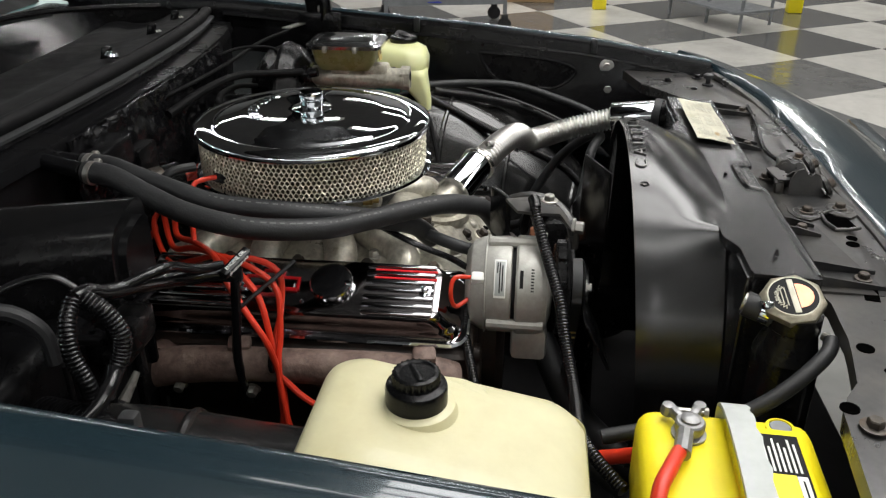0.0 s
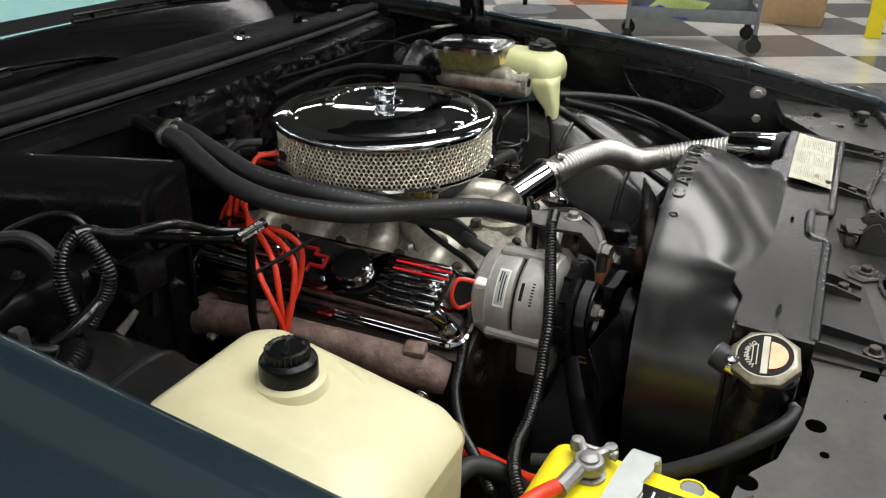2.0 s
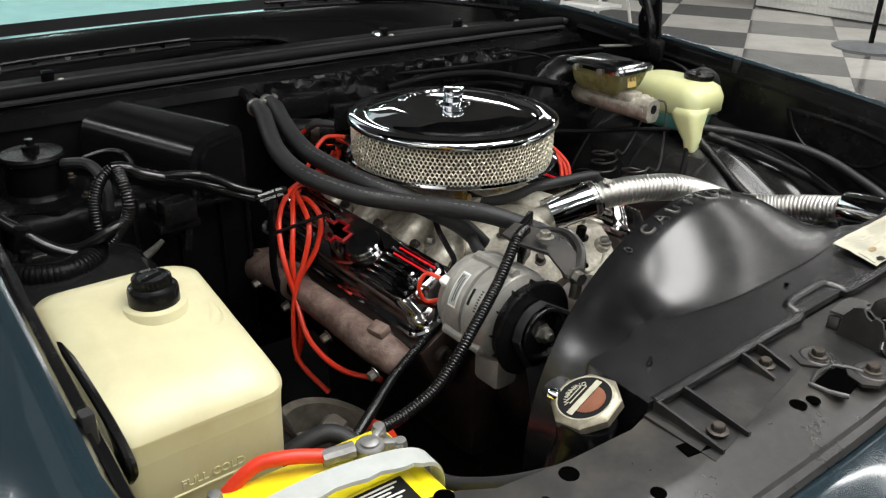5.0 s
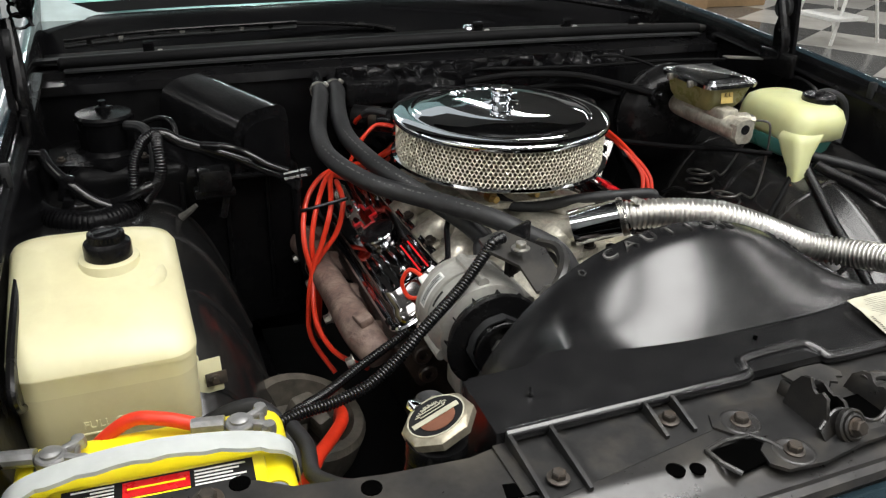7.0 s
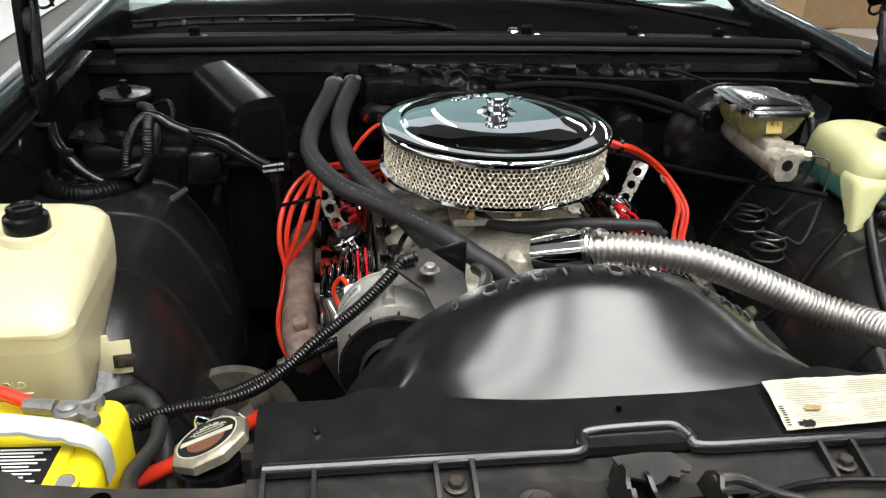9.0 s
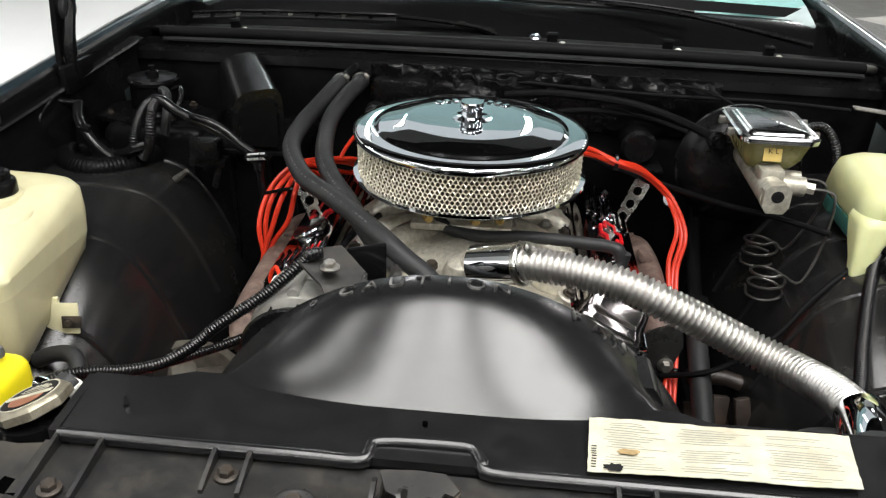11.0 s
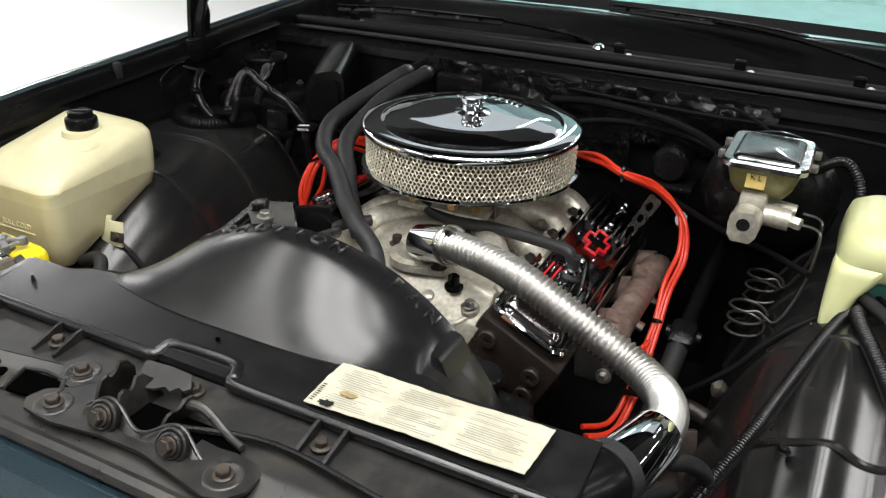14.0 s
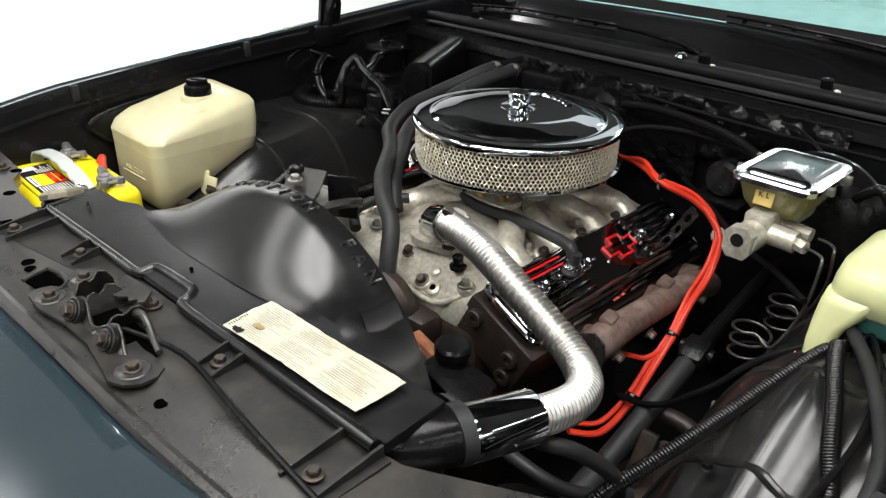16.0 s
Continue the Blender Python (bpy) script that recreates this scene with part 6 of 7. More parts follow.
for side in (-1, 1):
    ex = thing("exhaust_manifold", (side * 0.30, -0.05, 0.68), "rusty brown cast-iron exhaust manifold", "exhaust manifold", "pair of exhaust manifolds")
    sh = Shape().tube(([(-0.285, -0.245, 0.70), (-0.298, -0.20, 0.712)] if side < 0 else [(0.298, -0.165, 0.706), (0.302, -0.14, 0.714)]) + [(side * 0.303, -0.1, 0.718), (side * 0.306, 0.03, 0.717), (side * 0.302, 0.13, 0.705), (side * 0.30, 0.20, 0.68)], lambda t: 0.0215 + 0.0025 * math.sin(9 * t) + 0.004 * math.sin(math.pi * t), 18, 6)
    part("log", sh, IRON, ex, "rusted manifold log")
    for y in ((-0.19, -0.07, 0.05, 0.16) if side < 0 else (-0.13, -0.07, 0.05, 0.16)):
        part("runner", Shape().tube([(side * 0.235, y, 0.685), (side * 0.27, y, 0.70), (side * 0.30, y, 0.706)], 0.022, 12, 3), IRON, ex)
    for y in ((-0.205, 0.04) if side < 0 else (-0.12, 0.04)):
        part("lug", Shape().box((side * 0.298, y, 0.742), (0.022, 0.03, 0.014), 0.004, (0, side * 20, 10)), IRON, ex)
    for y in ((-0.225, -0.1, 0.02, 0.12) if side < 0 else (-0.12, -0.03, 0.06, 0.13)):
        part("bolt", Shape().hexbolt((side * 0.318, y, 0.688), (side, 0, -0.3), 0.0075, 0.01, 0.01), BARE_STEEL, ex, "rusty bolt head")
    if side > 0:
        part("end_bracket", Shape().prism([(-0.03, -0.035), (0.02, -0.035), (0.034, 0.01), (0.03, 0.035), (0.012, 0.045), (-0.02, 0.03), (-0.034, 0.0)], 0, 0.005, Matrix(((1, 0, 0, 0.297), (0, 0, -1, -0.172), (0, 1, 0, 0.70), (0, 0, 0, 1)))), SHEET_BLACK, ex, "black steel bracket on the manifold end")
        part("bolt", Shape().hexbolt((0.31, -0.178, 0.678), (0, -1, 0.1), 0.008, 0.01, 0.012), BARE_STEEL, ex, "dull bolt head")

# ---- alternator ----
alt = thing("alternator", (-0.178, -0.34, 0.71), "cast aluminium alternator with a black fan and pulley", "alternator")
AX = (-0.178, -0.25, 0.788)
part("rear_case", Shape().lathe(AX, (0, -1, 0), ((0.02, 0), (0.045, 0.0), (0.058, 0.008), (0.064, 0.022), (0.0665, 0.055), (0.0652, 0.0605), (0.058, 0.0625), (0, 0.063)), 44), CASE_GREY, alt)
part("case_seam", Shape().lathe(AX, (0, -1, 0), ((0.060, 0.060), (0.060, 0.070)), 44), INK_SHADE_BLACK, alt, "dark gap between the case halves")
part("case_groove", Shape().lathe(AX, (0, -1, 0), ((0.0662, 0.0255), (0.0680, 0.0262), (0.0680, 0.0272), (0.0662, 0.028)), 44), CASE_GREY, alt)
part("front_case", Shape().lathe(AX, (0, -1, 0), ((0.05, 0.0665), (0.066, 0.067), (0.068, 0.07), (0.0675, 0.096), (0.064, 0.108), (0.04, 0.116), (0, 0.118)), 44), CASE_GREY, alt)
for a in (25, 95, 205, 265):
    q = radians(a)
    part("case_lug", Shape().tube([(AX[0] + 0.066 * math.cos(q), AX[1] - 0.03, AX[2] + 0.066 * math.sin(q)), (AX[0] + 0.067 * math.cos(q), AX[1] - 0.105, AX[2] + 0.067 * math.sin(q))], 0.0075, 10, 1), CASE_GREY, alt)
part("lower_ear", Shape().box((-0.195, -0.338, 0.712), (0.04, 0.05, 0.05), 0.008), CASE_GREY, alt)
fanp = part("fan", Shape().lathe(AX, (0, -1, 0), ((0.03, 0.121), (0.06, 0.122), (0.062, 0.133), (0.066, 0.134), (0.067, 0.137), (0.064, 0.139), (0.03, 0.14), (0, 0.14)), 44), PLASTIC, alt, "black pressed cooling fan")
for k in range(12):
    a = 2 * math.pi * k / 12
    part("vane", Shape().box((AX[0] + 0.055 * math.cos(a), AX[1] - 0.127, AX[2] + 0.055 * math.sin(a)), (0.022, 0.012, 0.002), 0.0006, (0, -math.degrees(a) + 25, 0), 1), PLASTIC, fanp)
pl = part("pulley", Shape().lathe(AX, (0, -1, 0), ((0.03, 0.14), (0.037, 0.141), (0.038, 0.143), (0.030, 0.150), (0.038, 0.157), (0.037, 0.159), (0.033, 0.16), (0.031, 0.154), (0.018, 0.153), (0, 0.153)), 36), PLASTIC, alt, "black pulley")
part("nut", Shape().lathe((AX[0], AX[1] - 0.153, AX[2]), (0, -1, 0), ((0.014, 0), (0.014, 0.002), (0.011, 0.0025), (0.011, 0.011), (0.006, 0.0115), (0.006, 0.017), (0, 0.017)), 6), BARE_STEEL, pl, "steel shaft nut")


def on_case(u, w, h=0.0):
    """A spot on the case's flank: u along the shaft, w degrees round it."""
    q = radians(w)
    return Vector((AX[0] + (0.0672 + h) * math.cos(q), AX[1] - u, AX[2] + (0.0672 + h) * math.sin(q)))


stk = part("sticker", Shape().sheet(lambda u, v: on_case(0.039 + 0.0155 * u, 124 + 44 * v, 0.0006), 2, 12), WHITE_INK, alt, "white printed sticker with a grey panel")
part("panel", Shape().sheet(lambda u, v: on_case(0.0405 + 0.0125 * u, 126.5 + 39 * v, 0.0010), 2, 10), GREY_PLASTIC, stk)
for u0, w0, w1 in ((0.0425, 128, 140), (0.0455, 128, 162), (0.049, 131, 160)):
    part("print_bar", Shape().sheet(lambda u, v: on_case(u0 + 0.0016 * u, w0 + (w1 - w0) * v, 0.0014), 1, 8), INK_SHADE_BLACK, stk)
part("stamped_bar", Shape().sheet(lambda u, v: on_case(0.0725 + 0.0045 * u, 136 + 20 * v, 0.0008), 1, 6), INK_SHADE_BLACK, alt, "dark stamped mark")
for k in range(8):
    part("stamped_bar", Shape().sheet(lambda u, v: on_case(0.087 + 0.004 * u, 134 + 3.4 * k + 1.6 * v, 0.0008), 1, 1), INK_SHADE_BLACK, alt)
part("connector", Shape().box((-0.226, -0.268, 0.818), (0.014, 0.018, 0.022), 0.003, (0, -30, 0)), WHITE_INK, alt, "white wire connector")
br = thing("alternator_bracket", (-0.12, -0.34, 0.84), "black slotted steel alternator bracket", "bracket")
BP = [(-0.175, -0.315, 0.897), (-0.135, -0.298, 0.897), (-0.095, -0.345, 0.886), (-0.092, -0.375, 0.868), (-0.11, -0.392, 0.85), (-0.128, -0.39, 0.852), (-0.145, -0.372, 0.882), (-0.178, -0.345, 0.896)]
part("plate", Shape().add([p for p in BP] + [(x, y, z - 0.004) for x, y, z in BP], [list(range(8)), list(range(15, 7, -1))] + [(i, (i + 1) % 8, 8 + (i + 1) % 8, 8 + i) for i in range(8)]), SHEET_BLACK, br, "worn black bent top plate")
part("arm", Shape().tube([(-0.07, -0.285, 0.86), (-0.065, -0.33, 0.872), (-0.08, -0.37, 0.866), (-0.105, -0.392, 0.845), (-0.112, -0.395, 0.815)], 0.008, 8, 5), SHEET_BLACK, br, "curved slotted arm")
part("bolt", Shape().lathe((-0.112, -0.392, 0.848), (-0.2, -1, 0), ((0.013, 0), (0.013, 0.004), (0.009, 0.005), (0.009, 0.016), (0, 0.016)), 6), BARE_STEEL, br, "zinc adjuster bolt")
part("bolt", Shape().hexbolt((-0.137, -0.357, 0.897), (0, 0, 1), 0.0075, 0.007, 0.012), BARE_STEEL, br)
part("support", Shape().box((-0.105, -0.29, 0.86), (0.05, 0.008, 0.07), 0.002, (0, 0, 30)), BAY_BLACK, br)

# ---- power steering pump ----
ps = thing("power_steering_pump", (0.19, -0.36, 0.62), "black power steering pump with a ribbed filler cap", "pump")
part("reservoir", Shape().box((0.205, -0.365, 0.66), (0.11, 0.09, 0.12), 0.02, (0, 12, 8)), PLASTIC, ps)
part("neck", Shape().lathe((0.19, -0.345, 0.71), (0.1, 0, 1), ((0.026, 0), (0.022, 0.02), (0.022, 0.03), (0, 0.03)), 20), PLASTIC, ps)
capn = Shape().lathe((0.192, -0.345, 0.735), (0.1, 0, 1), ((0.026, 0), (0.026, 0.012), (0.022, 0.016), (0, 0.016)), 14)
part("cap", capn, PLASTIC, ps, "ribbed black cap")
part("bracket", Shape().box((0.13, -0.345, 0.70), (0.05, 0.02, 0.06), 0.005, (0, 20, 0)), RUST, ps, "rust-orange bracket")
part("bolt", Shape().hexbolt((0.14, -0.357, 0.71), (0, -1, 0), 0.009, 0.008, 0.013), BARE_STEEL, ps)
for pts in ([(0.25, -0.38, 0.66), (0.33, -0.43, 0.70), (0.40, -0.45, 0.78), (0.44, -0.47, 0.80), (0.47, -0.44, 0.785), (0.485, -0.38, 0.72), (0.46, -0.32, 0.62)], [(0.24, -0.33, 0.63), (0.32, -0.36, 0.64), (0.40, -0.34, 0.62), (0.44, -0.25, 0.58)]):
    solid("steering_hose", Shape().tube(pts, 0.0095, 12, 6), RUBBER, "black rubber power steering hose", "hose", "power steering hoses")
st = thing("steering_shaft", (0.39, 0.0, 0.6), "dark steel steering shaft with a universal joint", "steering shaft")
part("shaft", Shape().tube([(0.375, -0.36, 0.52), (0.378, -0.22, 0.575), (0.385, -0.02, 0.66)], lambda t: 0.021 if t < 0.45 else 0.0165, 14, 6), RUBBER, st)
part("upper_shaft", Shape().tube([(0.385, -0.02, 0.66), (0.395, 0.12, 0.72), (0.41, 0.25, 0.78)], 0.013, 12, 3), BAY_BLACK, st)
part("joint", Shape().box((0.387, 0.0, 0.668), (0.042, 0.05, 0.042), 0.01, (25, 0, 0)).lathe((0.36, 0.005, 0.67), (1, 0, 0), ((0.012, 0), (0.012, 0.055), (0, 0.055)), 14), PLASTIC, st)
solid("steering_gear", Shape().box((0.42, -0.42, 0.55), (0.12, 0.16, 0.14), 0.03).lathe((0.39, -0.44, 0.60), (0, 0.4, 1), ((0.045, 0), (0.045, 0.05), (0.03, 0.06), (0, 0.06)), 20), BAY_BLACK, "dark cast steering gear box on the frame", "steering gear")

# ---- ignition wires, distributor ----
ds = thing("distributor", (-0.06, 0.225, 0.77), "black distributor behind the air cleaner", "distributor")
part("cap", Shape().lathe((-0.06, 0.225, 0.77), (0, 0, 1), ((0.05, 0), (0.056, 0.03), (0.056, 0.06), (0.045, 0.075), (0, 0.078)), 28), PLASTIC, ds)
for k in range(8):
    a = 2 * math.pi * k / 8
    part("tower", Shape().lathe((-0.06 + 0.042 * math.cos(a), 0.225 + 0.042 * math.sin(a), 0.838), (0, 0, 1), ((0.009, 0), (0.008, 0.02), (0, 0.02)), 12), PLASTIC, ds)


def wire(pts, rad=0.0042):
    return solid("ignition_wire", Shape().tube(pts, rad, 10, 6), RED, "red silicone ignition wire", "ignition wire", "ignition wires")


LEFT = ([(-0.28, 0.065, 0.86), (-0.313, 0.038, 0.84), (-0.33, 0.011, 0.809), (-0.335, -0.011, 0.773), (-0.329, -0.018, 0.735), (-0.322, -0.022, 0.69), (-0.325, -0.02, 0.63), (-0.31, 0.02, 0.58)],
        [(-0.275, 0.062, 0.858), (-0.308, 0.007, 0.831), (-0.323, -0.011, 0.783), (-0.322, -0.013, 0.735), (-0.316, -0.016, 0.68), (-0.318, -0.01, 0.62), (-0.30, 0.04, 0.58)],
        [(-0.272, 0.056, 0.857), (-0.291, -0.012, 0.832), (-0.31, -0.022, 0.777), (-0.325, -0.020, 0.735), (-0.336, -0.026, 0.68), (-0.338, -0.04, 0.62), (-0.31, -0.08, 0.57)],
        [(-0.267, 0.04, 0.854), (-0.271, -0.012, 0.84), (-0.284, -0.016, 0.79), (-0.318, -0.012, 0.738), (-0.331, -0.04, 0.70), (-0.338, -0.09, 0.672), (-0.325, -0.15, 0.655), (-0.29, -0.20, 0.652)])
for k, pts in enumerate(LEFT):
    a = radians(150 + 30 * k)
    wire([(-0.06 + 0.042 * math.cos(a), 0.225 + 0.042 * math.sin(a), 0.855), (-0.10 - 0.012 * k, 0.20 + 0.01 * k, (0.85, 0.845, 0.83, 0.80)[k]), (-0.17 - 0.018 * k, 0.165, (0.835, 0.825, 0.81, 0.79)[k]), (-0.225 - 0.006 * k, 0.115, (0.852, 0.846, 0.83, 0.815)[k])] + pts)
for pts, boot in (([(-0.06, 0.183, 0.858), (-0.12, 0.205, 0.885), (-0.178, 0.200, 0.896), (-0.192, 0.185, 0.905), (-0.184, 0.166, 0.922)], [(-0.184, 0.166, 0.922), (-0.172, 0.154, 0.932), (-0.150, 0.133, 0.931)]),
                  ([(-0.225, 0.115, 0.852), (-0.205, 0.122, 0.885), (-0.176, 0.128, 0.912), (-0.158, 0.118, 0.916), (-0.146, 0.106, 0.915)], [(-0.146, 0.106, 0.915), (-0.125, 0.10, 0.90), (-0.10, 0.11, 0.875)])):
    w = wire(pts, 0.0036)
    part("boot", Shape().tube(boot, 0.0065, 10, 4), RUBBER, w, "grey rubber boot")
RIGHT = [(0.19, 0.115, 0.888), (0.238, 0.085, 0.885), (0.293, 0.116, 0.856), (0.337, 0.112, 0.818), (0.357, 0.06, 0.778), (0.347, 0.032, 0.727), (0.345, -0.008, 0.682), (0.345, -0.06, 0.641), (0.342, -0.105, 0.602), (0.331, -0.161, 0.574), (0.30, -0.20, 0.58)]
for k in range(4):
    o = [Vector((0.0, 0, 0)), Vector((0.008, -0.006, 0.004)), Vector((-0.006, 0.006, 0.007)), Vector((0.004, 0.01, -0.006))][k]
    a = radians(-30 + 30 * k)
    spread = (1.0, 0.6, 1.3, 0.2)[k]
    pts = [Vector(p) + o * (spread if i not in (1, 6) else 0.7) for i, p in enumerate(RIGHT)]
    if k == 3:
        pts = pts[:7] + [Vector((0.335, -0.05, 0.66)), Vector((0.31, -0.06, 0.655)), Vector((0.285, -0.07, 0.655))]
    wire([(-0.06 + 0.042 * math.cos(a), 0.225 + 0.042 * math.sin(a), 0.855), (0.02, 0.225, 0.832 + 0.006 * k), (0.10, 0.20, 0.862)] + pts)
for c, ax in (((-0.325, -0.012, 0.735), (0, 1, 0)), ((0.345, -0.004, 0.685), (0, 1, 1)), ((0.2385, 0.088, 0.886), (1, 0, 0)), ((0.343, -0.095, 0.612), (0, 1, 1)), ((0.337, 0.112, 0.818), (0, 1, -1))):
    solid("wire_clip", Shape().lathe(c, ax, ((0.013, -0.003), (0.0145, -0.002), (0.0145, 0.002), (0.013, 0.003)), 12, 0.75), LOOM, "small black wire separator clip", "clip", "wire clips")
sep = Shape().tube([(-0.338, 0.024, 0.816), (-0.305, -0.005, 0.835), (-0.27, -0.036, 0.855)], 0.003, 6, 3)
solid("wire_separator", sep, LOOM, "black plastic wire separator bar", "clip")

# ---- radiator ----
rad = thing("radiator", (0.03, -0.63, 0.42), "black radiator with an octagonal metal cap", "radiator")
part("core", Shape().box((0.03, -0.635, 0.61), (0.66, 0.055, 0.44), 0.01), BAY_BLACK, rad)
part("side_tank", tank_shape(((0.42, -0.385, -0.315, -0.66, -0.595, 0.015), (0.81, -0.385, -0.315, -0.66, -0.595, 0.02), (0.83, -0.38, -0.32, -0.655, -0.60, 0.02))), PLASTIC, rad, "black plastic side tank")
part("filler_neck", Shape().lathe((-0.355, -0.628, 0.815), (0, 0, 1), ((0.034, 0), (0.03, 0.012), (0.026, 0.034), (0.028, 0.036), (0.028, 0.055), (0, 0.055)), 28), PLASTIC, rad)
RN = Vector((-0.36, 0.12, 0.92)).normalized()
RX = (Vector((1, 0, 0)) - RN * RN.x).normalized()
RY = RN.cross(RX)
RC = Matrix(((RX.x, RY.x, RN.x, -0.349), (RX.y, RY.y, RN.y, -0.623), (RX.z, RY.z, RN.z, 0.8755), (0, 0, 0, 1))) @ Euler((0, 0, radians(-61))).to_matrix().to_4x4() @ Matrix.Scale(0.84, 4)
rc = part("cap", placed(Shape().lathe((0, 0, 0), (0, 0, 1), ((0.037, 0), (0.0415, 0.002), (0.0415, 0.011), (0.038, 0.015), (0.0335, 0.0165), (0.0325, 0.0158)), 8), RC), CAP_STEEL, rad, "octagonal dull brassy radiator cap")
part("cap_disc", placed(Shape().lathe((0, 0, 0.0155), (0, 0, 1), ((0.032, 0), (0.032, 0.001), (0, 0.001)), 40), RC), INK_SHADE_BLACK, rc, "black and copper printed disc")
part("cap_ring", placed(Shape().lathe((0, 0, 0.0156), (0, 0, 1), ((0.0325, 0), (0.0325, 0.0014), (0.031, 0.0014), (0.031, 0)), 40), RC), PAPER, rc)
part("cap_band", placed(Shape().box((0, 0, 0.0172), (0.055, 0.0075, 0.0008), 0, (0, 0, 62)), RC), PAPER, rc)
part("cap_half", placed(Shape().prism([(0.020 * math.cos(radians(a)), 0.020 * math.sin(radians(a))) for a in range(0, 181, 15)], 0, 0.0007, pose(0.0045, -0.0024, 0.0168, 0, 0, -118)), RC), COPPER, rc, "copper half disc")
lettering("cap_lettering", "WARNING", 0.0085, RC @ pose(0, 0, 0.0168, 0, 0, 62) @ Matrix.Translation((0, 0.0205, 0)), PAPER, rc, 0.0003, 0.0205)
for k in range(3):
    part("print_bar", placed(Shape().box((-0.008 - 0.0045 * k, 0.0042 + 0.0026 * k, 0.0170), (0.03 - 0.006 * k, 0.0012, 0.0005), 0, (0, 0, 62)), RC), PAPER, rc)
part("overflow_spout", Shape().tube([(-0.372, -0.655, 0.85), (-0.385, -0.662, 0.852)], 0.005, 10, 1), BARE_STEEL, rad)
part("bleed_pipe", Shape().tube([(-0.345, -0.60, 0.862), (-0.335, -0.575, 0.868)], 0.011, 14, 1), BARE_STEEL, rad)
clampr = part("hose_clamp", Shape().lathe((-0.348, -0.597, 0.866), (0.35, 1, 0.2), ((0.0155, -0.006), (0.0165, -0.005), (0.0165, 0.005), (0.0155, 0.006)), 20).box((-0.362, -0.592, 0.88), (0.014, 0.012, 0.009), 0.002, (0, 20, 20)), CHROME, rad, "bright worm-drive hose clamp")
part("bleed_stub", Shape().tube([(-0.352, -0.605, 0.862), (-0.342, -0.575, 0.87)], 0.0145, 14, 2), RUBBER, rad)
solid("overflow_hose", Shape().tube([(-0.382, -0.66, 0.852), (-0.395, -0.655, 0.847), (-0.41, -0.64, 0.838), (-0.428, -0.61, 0.818), (-0.44, -0.575, 0.797), (-0.448, -0.53, 0.775), (-0.44, -0.47, 0.76), (-0.445, -0.42, 0.75)], 0.0085, 12, 6), RUBBER, "black rubber overflow hose below the radiator cap", "hose")
nk = thing("radiator_outlet", (0.38, -0.62, 0.83), "bulky black plastic radiator hose elbow", "hose elbow")
part("elbow", Shape().tube([(0.30, -0.64, 0.835), (0.34, -0.645, 0.845), (0.375, -0.632, 0.853), (0.40, -0.605, 0.856), (0.416, -0.575, 0.856)], lambda t: 0.037 - 0.008 * t, 20, 6), PLASTIC, nk)
part("collar", Shape().tube([(0.413, -0.582, 0.856), (0.418, -0.568, 0.856)], 0.0315, 20, 1), RUBBER, nk)

# ---- heater case, blower and wiring by the firewall ----
hb = thing("heater_case", (-0.43, 0.22, 0.55), "black moulded heater and air-conditioning case on the firewall", "heater case")
part("lower_case", Shape().box((-0.41, 0.235, 0.70), (0.22, 0.16, 0.32), 0.02, seg=3), HEATER, hb)
arch = [(-0.414, 0.85), (-0.414, 0.905), (-0.411, 0.925), (-0.404, 0.941), (-0.392, 0.952), (-0.372, 0.959), (-0.348, 0.964), (-0.337, 0.9645), (-0.329, 0.960), (-0.3245, 0.95), (-0.323, 0.93), (-0.323, 0.85)]
DUCT = Matrix(((1, 0, -0.47, 0), (0, 0, 1, 0.125), (0, 1, 0.045, 0), (0, 0, 0, 1)))
part("upper_duct", Shape().prism(arch, 0, 0.205, DUCT), DUCT_BLACK, hb, "rounded black duct running back to the firewall", sharp=40)
part("duct_end", Shape().prism([(-0.37 + (x + 0.37) * 0.72, 0.90 + (z - 0.90) * 0.72) for x, z in arch], -0.008, 0.004, DUCT), HEATER, hb, sharp=40)
part("seam", Shape().box((-0.395, 0.118, 0.852), (0.15, 0.012, 0.008), 0.002).box((-0.47, 0.22, 0.852), (0.012, 0.2, 0.008), 0.002), HEATER, hb)
for k, x in enumerate((-0.50, -0.43, -0.36, -0.315)):
    part("rib", Shape().box((x, 0.152, 0.72), (0.008, 0.012, 0.24), 0.003), HEATER, hb)
part("side_case", Shape().box((-0.575, 0.225, 0.79), (0.19, 0.15, 0.17), 0.025, seg=3), HEATER, hb, "black blower housing")
bl = thing("blower_motor", (-0.603, 0.245, 0.88), "black cylindrical blower motor with a flanged top", "blower motor")
part("flange", Shape().prism([(-0.69, 0.19), (-0.60, 0.155), (-0.53, 0.18), (-0.525, 0.28), (-0.56, 0.31), (-0.66, 0.31), (-0.695, 0.27)], 0.868, 0.876), HEATER, bl)
part("can", Shape().lathe((-0.602, 0.248, 0.873), (0, 0, 1), ((0.052, 0), (0.048, 0.006), (0.043, 0.010), (0.043, 0.054), (0.0465, 0.056), (0.0465, 0.062), (0.043, 0.066), (0.02, 0.068), (0.012, 0.069), (0.012, 0.076), (0.006, 0.078), (0.006, 0.086), (0, 0.086)), 32), HEATER, bl)
for x, y in ((-0.675, 0.21), (-0.55, 0.19), (-0.545, 0.285)):
    part("screw", Shape().hexbolt((x, y, 0.876), (0, 0, 1), 0.005, 0.005, 0.008), GRIMY_BOLT, bl)
